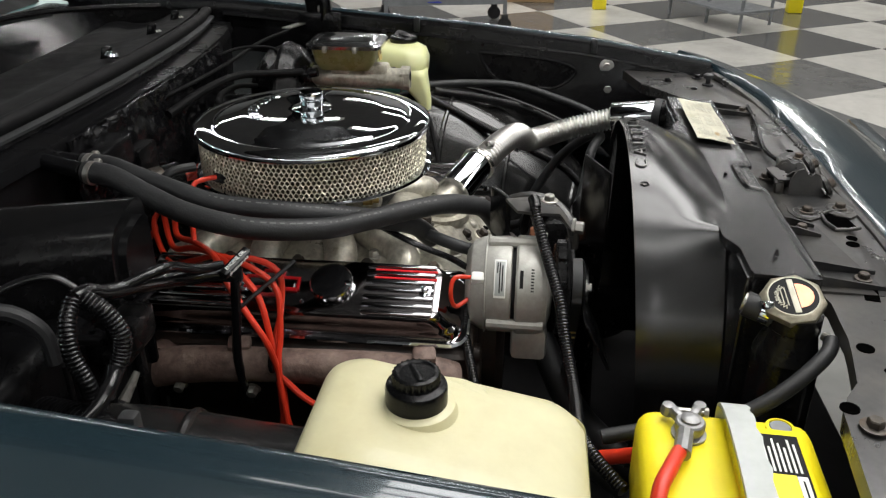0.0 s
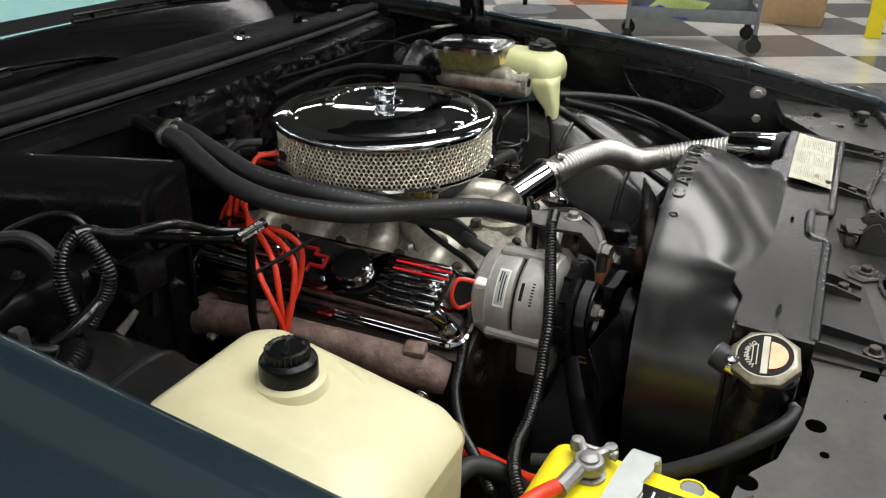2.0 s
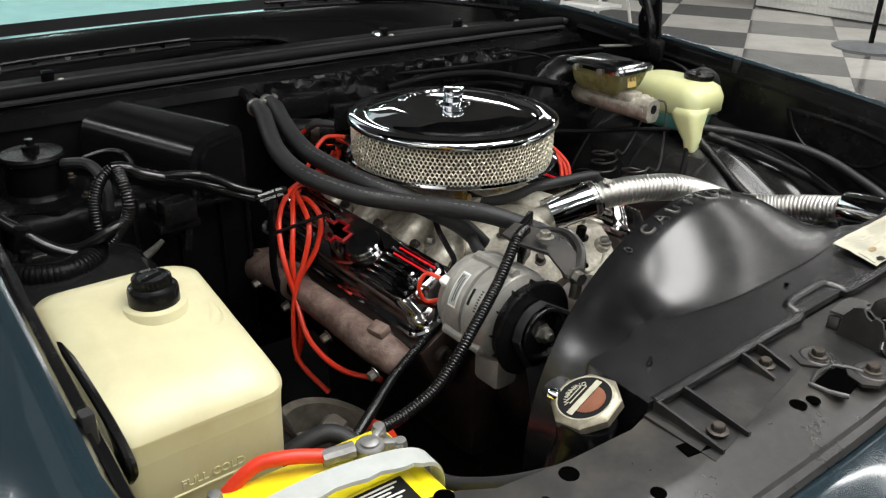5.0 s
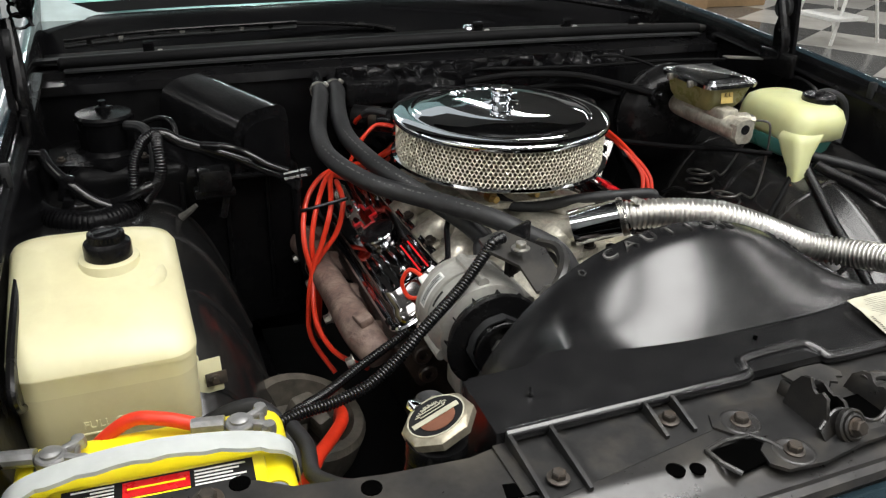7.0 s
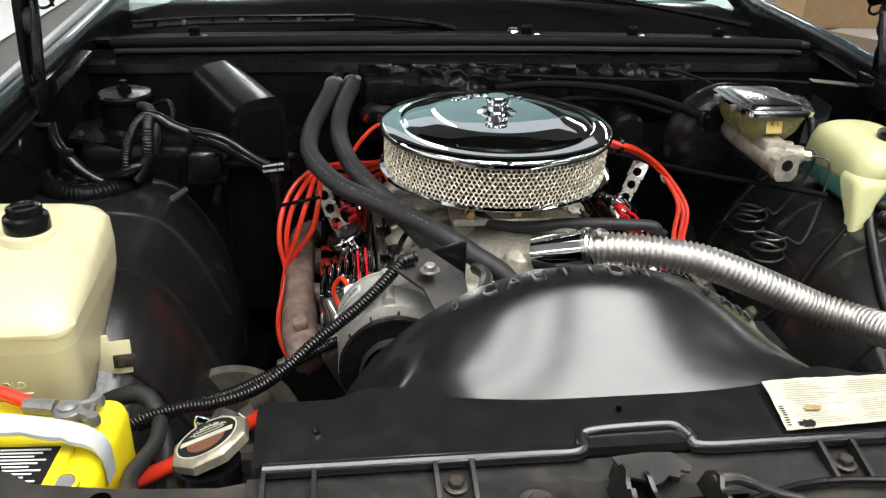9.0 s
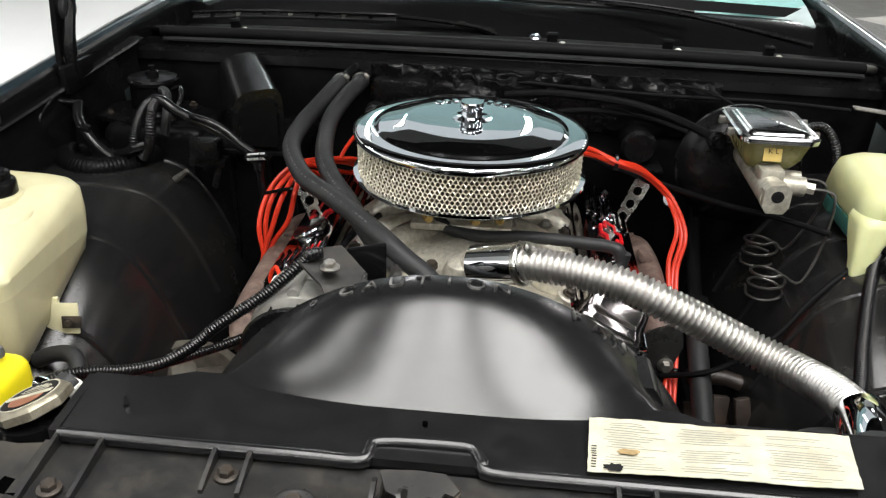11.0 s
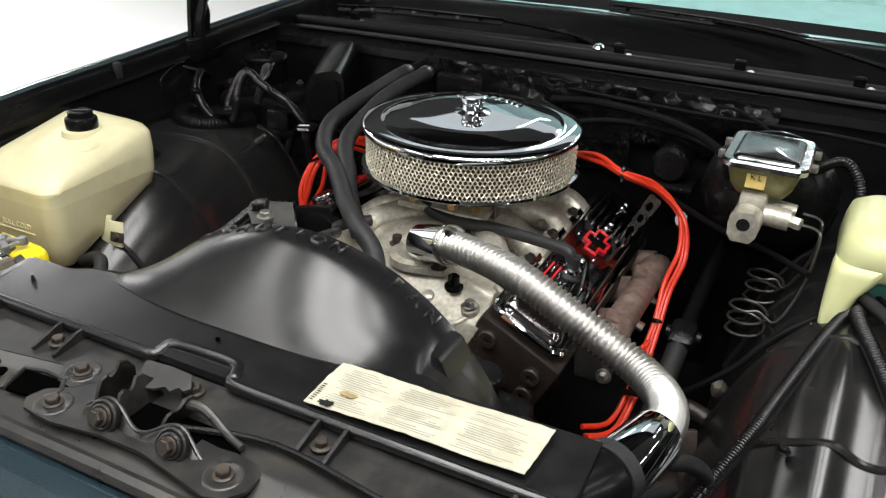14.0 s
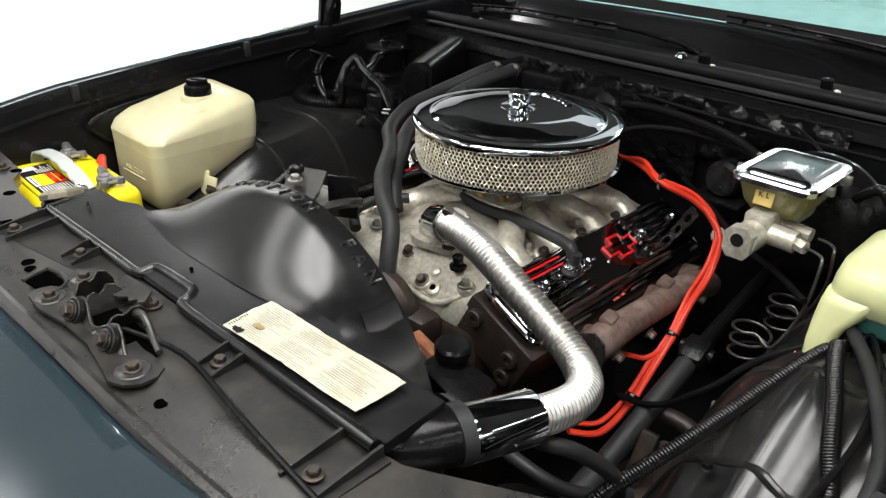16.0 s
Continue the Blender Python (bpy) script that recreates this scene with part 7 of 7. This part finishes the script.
solid("vent_tube", Shape().tube([(-0.57, 0.21, 0.925), (-0.545, 0.17, 0.93), (-0.535, 0.14, 0.905), (-0.54, 0.13, 0.87)], 0.008, 10, 5), RUBBER, "thin black motor cooling tube", "hose")
solid("relay_box", Shape().box((-0.452, 0.095, 0.862), (0.052, 0.034, 0.036), 0.005).box((-0.452, 0.102, 0.837), (0.064, 0.03, 0.014), 0.003).box((-0.452, 0.125, 0.83), (0.03, 0.04, 0.03), 0.003), PLASTIC, "black relay in a plastic holder", "relay")


def loom(pts, r=0.0075, ribbed=True, label="black corrugated wiring loom"):
    return solid("wiring_loom", Shape().tube(pts, r, 12, 7, rib=0.0011 if ribbed else 0.0, pitch=0.0042), LOOM, label, "wiring loom", "wiring looms", sharp=80)


loom([(-0.558, 0.074, 0.846), (-0.546, 0.070, 0.862), (-0.535, 0.062, 0.882), (-0.531, 0.060, 0.904), (-0.531, 0.072, 0.928), (-0.530, 0.092, 0.942)], 0.0085)
loom([(-0.572, 0.078, 0.858), (-0.572, 0.080, 0.876), (-0.567, 0.092, 0.903), (-0.552, 0.098, 0.930), (-0.534, 0.098, 0.943)], 0.0078)
loom([(-0.536, 0.098, 0.943), (-0.518, 0.094, 0.941), (-0.500, 0.090, 0.930), (-0.480, 0.086, 0.922), (-0.446, 0.080, 0.910), (-0.405, 0.074, 0.893), (-0.375, 0.058, 0.882), (-0.354, 0.038, 0.877), (-0.338, 0.02, 0.868)], 0.0092, False, "taped shiny black wiring bundle")
loom([(-0.470, 0.084, 0.922), (-0.436, 0.058, 0.925), (-0.405, 0.056, 0.912), (-0.375, 0.046, 0.894), (-0.345, 0.03, 0.884)], 0.006, False, "taped shiny black wiring bundle")
loom([(-0.696, 0.144, 0.912), (-0.684, 0.115, 0.897), (-0.667, 0.095, 0.883), (-0.640, 0.082, 0.858), (-0.612, 0.074, 0.842), (-0.586, 0.07, 0.832), (-0.574, 0.078, 0.822), (-0.571, 0.092, 0.805)], 0.0095, False, "thick taped shiny black wiring bundle")
loom([(-0.606, 0.077, 0.846), (-0.585, 0.066, 0.856), (-0.562, 0.062, 0.868), (-0.547, 0.066, 0.872)], 0.0075, False, "taped shiny black wiring bundle")
loom([(-0.571, 0.090, 0.81), (-0.566, 0.10, 0.796), (-0.555, 0.102, 0.789), (-0.533, 0.096, 0.792), (-0.508, 0.086, 0.806)], 0.0062, False, "black taped wire with a frayed end")
solid("frayed_wire_end", Shape().tube([(-0.510, 0.086, 0.805), (-0.496, 0.082, 0.816), (-0.485, 0.079, 0.826)], lambda t: 0.0066 - 0.003 * t, 8, 4), FRAYED, "dull grey frayed tape on a wire end", "wire")
loom([(-0.74, 0.10, 0.94), (-0.715, 0.115, 0.925), (-0.696, 0.144, 0.912), (-0.70, 0.17, 0.90)], 0.005, False, "thin black wire by the hinge")
loom([(-0.545, 0.20, 0.93), (-0.52, 0.17, 0.945), (-0.505, 0.14, 0.948), (-0.50, 0.12, 0.935), (-0.505, 0.105, 0.925)], 0.0042, False, "thin black wire loop over the blower")
solid("wire_connector", Shape().box((-0.667, 0.093, 0.872), (0.022, 0.016, 0.04), 0.003, (10, 12, 0)).box((-0.667, 0.088, 0.850), (0.016, 0.012, 0.018), 0.002, (10, 12, 0)), PLASTIC, "black plastic wire connector", "connector")
solid("hanging_connector", Shape().box((-0.438, 0.10, 0.815), (0.012, 0.010, 0.05), 0.002, (-8, 14, 0)), PLASTIC, "black connector hanging beside the relay", "connector")
solid("air_duct", Shape().tube([(-0.722, 0.14, 0.834), (-0.70, 0.08, 0.835), (-0.665, 0.045, 0.835), (-0.625, 0.04, 0.834), (-0.588, 0.07, 0.832), (-0.565, 0.14, 0.826)], 0.0185, 18, 8, rib=0.0006, pitch=0.006), HEATER, "black corrugated air duct beside the fender", "duct")
dip = thing("oil_dipstick", (-0.335, 0.016, 0.70), "black oil dipstick with a lettered T-shaped handle", "dipstick")
DM = Matrix.Translation((-0.337, 0.0155, 0.884)) @ Euler((radians(20), radians(-14), radians(-20))).to_matrix().to_4x4()
hd2 = part("handle", placed(Shape().box((0, 0, 0), (0.05, 0.012, 0.011), 0.003), DM), PLASTIC, dip, "flat black handle")
lettering("handle_lettering", "ENGINE OIL", 0.0068, DM @ Matrix.Translation((0, -0.0062, 0)) @ Euler((radians(90), 0, 0)).to_matrix().to_4x4(), WHITE_INK, hd2, 0.0003)
lettering("handle_lettering", "ENGINE OIL", 0.0068, DM @ Matrix.Translation((0, 0, 0.0057)), WHITE_INK, hd2, 0.0003)
part("tube", Shape().tube([(-0.337, 0.017, 0.878), (-0.336, 0.022, 0.82), (-0.333, 0.03, 0.74), (-0.31, 0.03, 0.66)], 0.006, 10, 5).lathe((-0.337, 0.0175, 0.862), (0, 0, 1), ((0.0095, 0), (0.0095, 0.014), (0, 0.014)), 12), PLASTIC, dip)

# ---- alternator wiring ----
loom([(-0.150, -0.335, 0.905), (-0.165, -0.338, 0.902), (-0.176, -0.34, 0.89), (-0.215, -0.355, 0.855), (-0.271, -0.374, 0.817), (-0.305, -0.381, 0.787), (-0.345, -0.389, 0.763), (-0.391, -0.394, 0.7515), (-0.429, -0.396, 0.748), (-0.47, -0.41, 0.745), (-0.51, -0.44, 0.735)], 0.0068)
loom([(-0.226, -0.262, 0.80), (-0.224, -0.252, 0.765), (-0.245, -0.254, 0.742), (-0.285, -0.264, 0.725), (-0.325, -0.276, 0.711), (-0.38, -0.31, 0.705), (-0.43, -0.35, 0.715), (-0.48, -0.39, 0.72)], 0.006)
solid("alternator_lead", Shape().tube([(-0.228, -0.258, 0.822), (-0.24, -0.238, 0.826), (-0.25, -0.234, 0.806), (-0.242, -0.24, 0.785), (-0.228, -0.256, 0.79)], 0.003, 8, 5), RED, "thin red alternator lead", "wire")
solid("coolant_hose", Shape().tube([(-0.535, -0.345, 0.72), (-0.50, -0.352, 0.738), (-0.47, -0.365, 0.742), (-0.45, -0.40, 0.72), (-0.44, -0.46, 0.66)], 0.011, 12, 6), RUBBER, "black rubber hose below the reservoir", "hose")
solid("radiator_lower_hose", Shape().tube([(-0.30, -0.60, 0.50), (-0.25, -0.52, 0.52), (-0.15, -0.42, 0.55), (-0.05, -0.36, 0.62)], 0.022, 14, 6), RUBBER, "black lower radiator hose", "hose")
solid("temperature_wire", Shape().tube([(-0.12, -0.10, 0.85), (-0.15, -0.15, 0.84), (-0.165, -0.19, 0.83), (-0.18, -0.225, 0.825), (-0.205, -0.25, 0.825)], 0.0045, 8, 6), LOOM, "black engine wire over the valve cover", "wire")
solid("bypass_hose", Shape().tube([(-0.09, -0.16, 0.825), (-0.12, -0.20, 0.825), (-0.13, -0.245, 0.815), (-0.10, -0.27, 0.80)], 0.009, 12, 6), RUBBER, "short black bypass hose", "hose")
low = thing("suspension_mount", (-0.42, -0.20, 0.48), "dirty cast suspension mount low in the bay", "suspension")
part("cup", Shape().lathe((-0.408, -0.205, 0.53), (0.25, -0.15, 1), ((0.080, 0), (0.088, 0.03), (0.090, 0.075), (0.084, 0.084), (0.070, 0.084), (0.062, 0.04), (0, 0.04)), 36), DUSTY, low, "dusty round spring cup")
part("arm", Shape().tube([(-0.49, -0.33, 0.53), (-0.43, -0.26, 0.575), (-0.40, -0.215, 0.60), (-0.36, -0.17, 0.585)], lambda t: 0.022 - 0.006 * t, 14, 5), DUSTY, low)
part("block", Shape().box((-0.40, -0.225, 0.615), (0.04, 0.03, 0.06), 0.008, (20, 10, 30)).box((-0.375, -0.23, 0.60), (0.022, 0.05, 0.05), 0.006, (10, -15, 20)), DUSTY, low)
part("nut", Shape().hexbolt((-0.445, -0.33, 0.60), (0.2, -0.5, 0.8), 0.013, 0.014, 0.024), DUSTY, low)
frm = thing("frame_bracket", (0.42, -0.16, 0.45), "dirty steel frame bracket with upright webs low in the bay", "bracket")
part("base", Shape().prism([(0.36, -0.24), (0.50, -0.24), (0.52, -0.10), (0.47, -0.04), (0.38, -0.06)], 0.50, 0.53), BLOCK, frm)
for x, y, w, tilt in ((0.405, -0.165, 0.026, 8), (0.445, -0.165, 0.024, -6)):
    part("web", Shape().box((x, y, 0.57), (w, 0.012, 0.09), 0.003, (-20, tilt, 10)), BLOCK, frm, "upright steel web")
part("crossbar", Shape().tube([(0.37, -0.09, 0.60), (0.43, -0.085, 0.60), (0.50, -0.11, 0.585)], 0.013, 12, 4), BLOCK, frm)
part("bushing", Shape().box((0.462, -0.055, 0.63), (0.026, 0.02, 0.022), 0.004, (10, 0, 20)), DUSTY, frm, "dusty mounting block")
part("gusset", Shape().box((0.495, -0.125, 0.59), (0.022, 0.05, 0.012), 0.003, (15, 20, -20)), DUSTY, frm)

# ---- firewall lines and hoses on the driver's side ----
for pts, r, lab in (([(0.06, 0.27, 0.962), (0.2, 0.26, 0.958), (0.35, 0.255, 0.955), (0.52, 0.25, 0.956), (0.64, 0.225, 0.956)], 0.005, "black line across the firewall"),
                    ([(0.05, 0.255, 0.94), (0.14, 0.23, 0.955), (0.26, 0.215, 0.95), (0.34, 0.19, 0.935), (0.40, 0.115, 0.926)], 0.010, "black vacuum hose to the booster"),
                    ([(0.07, 0.12, 0.90), (0.12, 0.19, 0.925), (0.2, 0.225, 0.93), (0.3, 0.23, 0.92), (0.38, 0.22, 0.9)], 0.007, "black rubber hose on the firewall"),
                    ([(0.20, 0.24, 0.84), (0.30, 0.16, 0.835), (0.40, 0.06, 0.84), (0.48, 0.0, 0.845), (0.54, -0.06, 0.85)], 0.0065, "black line below the master cylinder"),
                    ([(0.34, 0.27, 0.97), (0.38, 0.24, 0.975), (0.43, 0.20, 0.965), (0.46, 0.19, 0.94)], 0.004, "thin black firewall cable")):
    solid("firewall_line", Shape().tube(pts, r * 0.72, 10, 6), SEAL, lab, "hose", "firewall lines")
solid("wiper_linkage", Shape().box((0.69, 0.225, 0.957), (0.09, 0.02, 0.003), 0.001, (0, 4, -8)), BARE_STEEL, "bare metal strip by the booster", "bracket")
loom([(0.515, 0.14, 0.93), (0.55, 0.11, 0.96), (0.575, 0.10, 0.94), (0.585, 0.09, 0.90), (0.575, 0.06, 0.86)], 0.007)
mod = thing("wiper_motor", (0.28, 0.22, 0.86), "black wiper motor on the firewall", "wiper motor")
part("can", Shape().lathe((0.29, 0.26, 0.875), (0, -1, 0), ((0.03, 0), (0.032, 0.02), (0.032, 0.06), (0.026, 0.068), (0, 0.068)), 24), PLASTIC, mod)
part("bracket", Shape().box((0.29, 0.215, 0.84), (0.09, 0.07, 0.008), 0.003), PLASTIC, mod)
for x, z, r in ((0.10, 0.90, 0.018), (0.17, 0.92, 0.014), (0.21, 0.885, 0.012), (-0.03, 0.915, 0.015), (-0.10, 0.90, 0.02), (0.35, 0.92, 0.012), (-0.16, 0.92, 0.013)):
    solid("firewall_plug", Shape().lathe((x, cowl_y(x) - 0.045, z), (0, -1, 0), ((r, 0), (r, 0.006), (r * 0.7, 0.010), (r * 0.6, 0.02), (0, 0.02)), 16), PLASTIC, "round black grommet in the firewall", "grommet", "firewall grommets")
solid("firewall_module", Shape().box((-0.14, 0.262, 0.935), (0.10, 0.03, 0.045), 0.006).box((-0.05, 0.262, 0.90), (0.06, 0.03, 0.05), 0.006), PLASTIC, "black connector block on the firewall", "connector")
cl = thing("ignition_coil", (-0.135, 0.19, 0.87), "black ignition coil with a bright clamp", "ignition coil")
part("body", Shape().tube([(-0.185, 0.215, 0.905), (-0.125, 0.17, 0.905)], 0.022, 18, 2), PLASTIC, cl)
part("band", Shape().tube([(-0.158, 0.195, 0.905), (-0.146, 0.186, 0.905)], 0.0228, 18, 1), GRIMY_BOLT, cl, "dull clamp band")

# ---- hoses over the wheel arch on the driver's side ----
loom([(0.70, -0.03, 0.845), (0.66, -0.045, 0.842), (0.621, -0.063, 0.834), (0.595, -0.10, 0.824), (0.572, -0.155, 0.805), (0.547, -0.225, 0.777), (0.523, -0.30, 0.752), (0.500, -0.36, 0.73), (0.480, -0.41, 0.708), (0.45, -0.47, 0.65), (0.40, -0.53, 0.58)], 0.0085, True, "dusty corrugated wiring loom across the wheel arch")
loom([(0.605, -0.11, 0.838), (0.612, -0.135, 0.832), (0.626, -0.17, 0.825), (0.642, -0.208, 0.815), (0.662, -0.26, 0.80), (0.684, -0.31, 0.782), (0.695, -0.36, 0.758), (0.695, -0.43, 0.725), (0.685, -0.50, 0.68)], 0.0095)
solid("apron_hose", Shape().tube([(0.60, -0.07, 0.848), (0.66, -0.16, 0.842), (0.712, -0.28, 0.828), (0.718, -0.38, 0.80), (0.70, -0.47, 0.77), (0.64, -0.54, 0.74)], 0.0085, 12, 6), RUBBER, "black rubber hose along the inner fender", "hose")
solid("apron_cable", Shape().tube([(0.61, -0.04, 0.848), (0.655, -0.12, 0.838), (0.68, -0.22, 0.82), (0.672, -0.34, 0.785), (0.64, -0.44, 0.745), (0.58, -0.50, 0.71)], 0.004, 8, 6), LOOM, "thin black cable over the wheel arch", "cable")
part("arch_cup", Shape().lathe((0.652, -0.40, 0.728), (0.1, -0.5, 0.86), ((0.034, 0.0), (0.034, 0.010), (0.030, 0.014), (0.024, 0.012), (0.022, 0.004), (0, 0.004)), 32), ARCH_BLACK, car, "round pressed cup in the wheel arch")
for p in ((0.66, -0.04, 0.832), (0.70, 0.02, 0.832), (0.557, -0.311, 0.741), (-0.60, -0.10, 0.822), (-0.55, -0.24, 0.77)):
    part("arch_bolt", Shape().hexbolt(p, (0, 0, 1), 0.006, 0.006, 0.009), PLASTIC, car)
part("arch_strip", Shape().box((0.665, -0.10, 0.828), (0.012, 0.06, 0.005), 0.002, (0, 0, 28)), BARE_STEEL, car, "small bright metal strip")

# ---- wipers ----
for bpts, apts in (([(-0.66, 0.62, 0.972), (-0.5, 0.61, 0.985), (-0.25, 0.60, 0.992), (-0.20, 0.60, 0.993)], [(-0.36, 0.61, 0.995), (-0.2, 0.605, 1.0), (-0.04, 0.60, 0.99), (0.02, 0.59, 0.978)]),
                   ([(0.02, 0.69, 1.035), (0.15, 0.675, 1.035), (0.32, 0.665, 1.03), (0.44, 0.66, 1.02)], [(0.25, 0.665, 1.04), (0.38, 0.63, 1.035), (0.52, 0.58, 1.02), (0.66, 0.53, 1.0)])):
    w = thing("windscreen_wiper", apts[-1], "black windscreen wiper parked at the foot of the glass", "wiper", "windscreen wipers")
    part("blade", Shape().tube(bpts, 0.006, 8, 6), RUBBER, w)
    part("frame", Shape().tube([Vector(p) + Vector((0, -0.006, 0.012)) for p in bpts], 0.0035, 6, 6), PLASTIC, w)
    for k in range(7):
        q = Vector(bpts[0]).lerp(Vector(bpts[-1]), 0.1 + 0.13 * k)
        part("claw", Shape().box(q + Vector((0, -0.004, 0.008)), (0.01, 0.008, 0.014), 0.002), BARE_STEEL if k % 2 else PLASTIC, w)
    part("arm", Shape().tube(apts, lambda t: 0.0045 + 0.003 * t, 8, 5), PLASTIC, w)
solid("cowl_grommet", Shape().lathe((0.097, 0.359, 1.02), (0, -0.2, 1), ((0.011, 0), (0.011, 0.003), (0.008, 0.007), (0, 0.008)), 16), CHROME, "bright round plug on the cowl", "plug")
for x in (-0.51, 0.13, 0.35, 0.55):
    part("cowl_bracket", Shape().box((x, cowl_y(x) + 0.05, cowl_z(x) + 0.01), (0.02, 0.012, 0.03), 0.003, (15, 0, 0)), BAY_BLACK, car)
    part("cowl_screw", Shape().hexbolt((x + 0.02, cowl_y(x) + 0.045, cowl_z(x) + 0.004), (0, -0.6, 0.8), 0.004, 0.004, 0.007), BARE_STEEL, car)

# ---- the shop beyond the car ----
cart = thing("tool_cart", (5.6, 0.45, 0.0), "grey steel tool cart on casters", "cart")
cm = pose(5.55, 0.42, 0, 0, 0, 12)
for z in (0.22, 0.78):
    part("tray", placed(Shape().box((0, 0, z), (0.55, 0.95, 0.012), 0.003).box((0.27, 0, z + 0.04), (0.012, 0.95, 0.09), 0.003).box((-0.27, 0, z + 0.04), (0.012, 0.95, 0.09), 0.003).box((0, 0.47, z + 0.04), (0.55, 0.012, 0.09), 0.003).box((0, -0.47, z + 0.04), (0.55, 0.012, 0.09), 0.003), cm), GREY_STEEL_PAINT, cart)
for sx in (-1, 1):
    for sy in (-1, 1):
        lg = part("leg", placed(Shape().box((sx * 0.265, sy * 0.465, 0.5), (0.03, 0.03, 0.72), 0.004), cm), GREY_STEEL_PAINT, cart)
        part("caster", placed(Shape().lathe((sx * 0.265 - 0.012, sy * 0.465, 0.056), (1, 0, 0), ((0.05, 0), (0.055, 0.006), (0.055, 0.02), (0.05, 0.026)), 20).box((sx * 0.265, sy * 0.465, 0.11), (0.04, 0.05, 0.05), 0.006), cm), RUBBER, cart, "rubber caster")


def crumple(fn_c, w, d, h, mat, name, label, cat, seed):
    c = Vector(fn_c)
    sh = Shape().sheet(lambda u, v: c + Vector(((u - 0.5) * w, (v - 0.5) * d, h * (0.35 + 0.65 * noise.noise(Vector((u * 3 + seed, v * 3, seed)))) * math.sin(math.pi * u) ** 0.5 * math.sin(math.pi * v) ** 0.5)), 16, 16, thick=(0, 0, 0.006))
    return solid(name, sh, mat, label, cat)


crumple((5.45, 0.62, 0.235), 0.4, 0.45, 0.12, BLUE, "blue_cloth", "folded blue shop cloth on the cart", "cloth", 1)
crumple((5.5, 0.5, 0.29), 0.35, 0.4, 0.1, LIME, "lime_cloth", "folded lime green cloth on the cart", "cloth", 4)
crumple((7.45, 1.75, 0.0), 0.5, 1.1, 0.16, ORANGE, "orange_rug", "crumpled orange cloth on the floor", "cloth", 7)
stand = thing("pedestal_stand", (6.38, 2.08, 0.0), "black round-based pedestal stand", "stand")
part("base", Shape().lathe((6.38, 2.08, 0.0), (0, 0, 1), ((0.30, 0), (0.30, 0.012), (0.2, 0.03), (0.03, 0.045), (0, 0.045)), 40), GREY_STEEL_PAINT, stand)
part("pole", Shape().tube([(6.38, 2.08, 0.03), (6.38, 2.08, 1.3)], 0.022, 12, 1), PLASTIC, stand)
rack = thing("wire_rack", (6.0, -1.72, 0.0), "grey wire storage rack", "rack")
for x, y in ((6.31, -1.5), (5.95, -1.75), (5.53, -1.93), (5.9, -2.25)):
    part("post", Shape().tube([(x, y, 0.0), (x, y, 1.5)], 0.014, 8, 1), GREY_STEEL_PAINT, rack)
for z in (0.16, 0.7):
    part("shelf", placed(Shape().box((0, 0, 0), (0.85, 0.42, 0.02), 0.004), pose(5.93, -1.85, z, 0, 0, 28)), GREY_STEEL_PAINT, rack)
solid("white_cabinet", Shape().box((7.9, 3.2, 0.45), (0.5, 1.5, 0.88), 0.01).box((7.64, 2.83, 0.45), (0.02, 0.6, 0.7), 0.004).box((7.64, 3.55, 0.45), (0.02, 0.6, 0.7), 0.004), WHITE_INK, "white panelled low cabinet", "cabinet")
solid("cardboard_box", Shape().box((7.0, -0.25, 0.2), (0.5, 0.5, 0.4), 0.006), CARD, "brown cardboard box on the floor", "box")
solid("cardboard_box", Shape().box((4.3, 5.7, 0.5), (1.2, 0.5, 1.0), 0.01).box((5.4, 5.9, 0.35), (0.8, 0.5, 0.7), 0.01), CARD, "stack of brown cardboard boxes", "box")
stool = thing("step_stool", (5.15, 4.1, 0.0), "white metal step stool", "stool")
for z, d in ((0.45, 0.0), (0.22, -0.18)):
    part("tread", Shape().box((5.15 + d, 4.1 + d * 0.6, z), (0.36, 0.42, 0.03), 0.006), WHITE_INK, stool)
for x, y in ((-0.2, -0.2), (0.2, -0.2), (-0.2, 0.2), (0.2, 0.2)):
    part("leg", Shape().tube([(5.15 + x * 1.3, 4.1 + y * 1.2, 0), (5.15 + x * 0.7, 4.1 + y, 0.46)], 0.014, 8, 1), WHITE_INK, stool)
for y in (-0.9, -2.6):
    solid("floor_marker", Shape().box((6.5, y, 0.35), (0.12, 0.12, 0.7), 0.01), YELLOW, "yellow painted floor post", "bollard", "yellow posts")
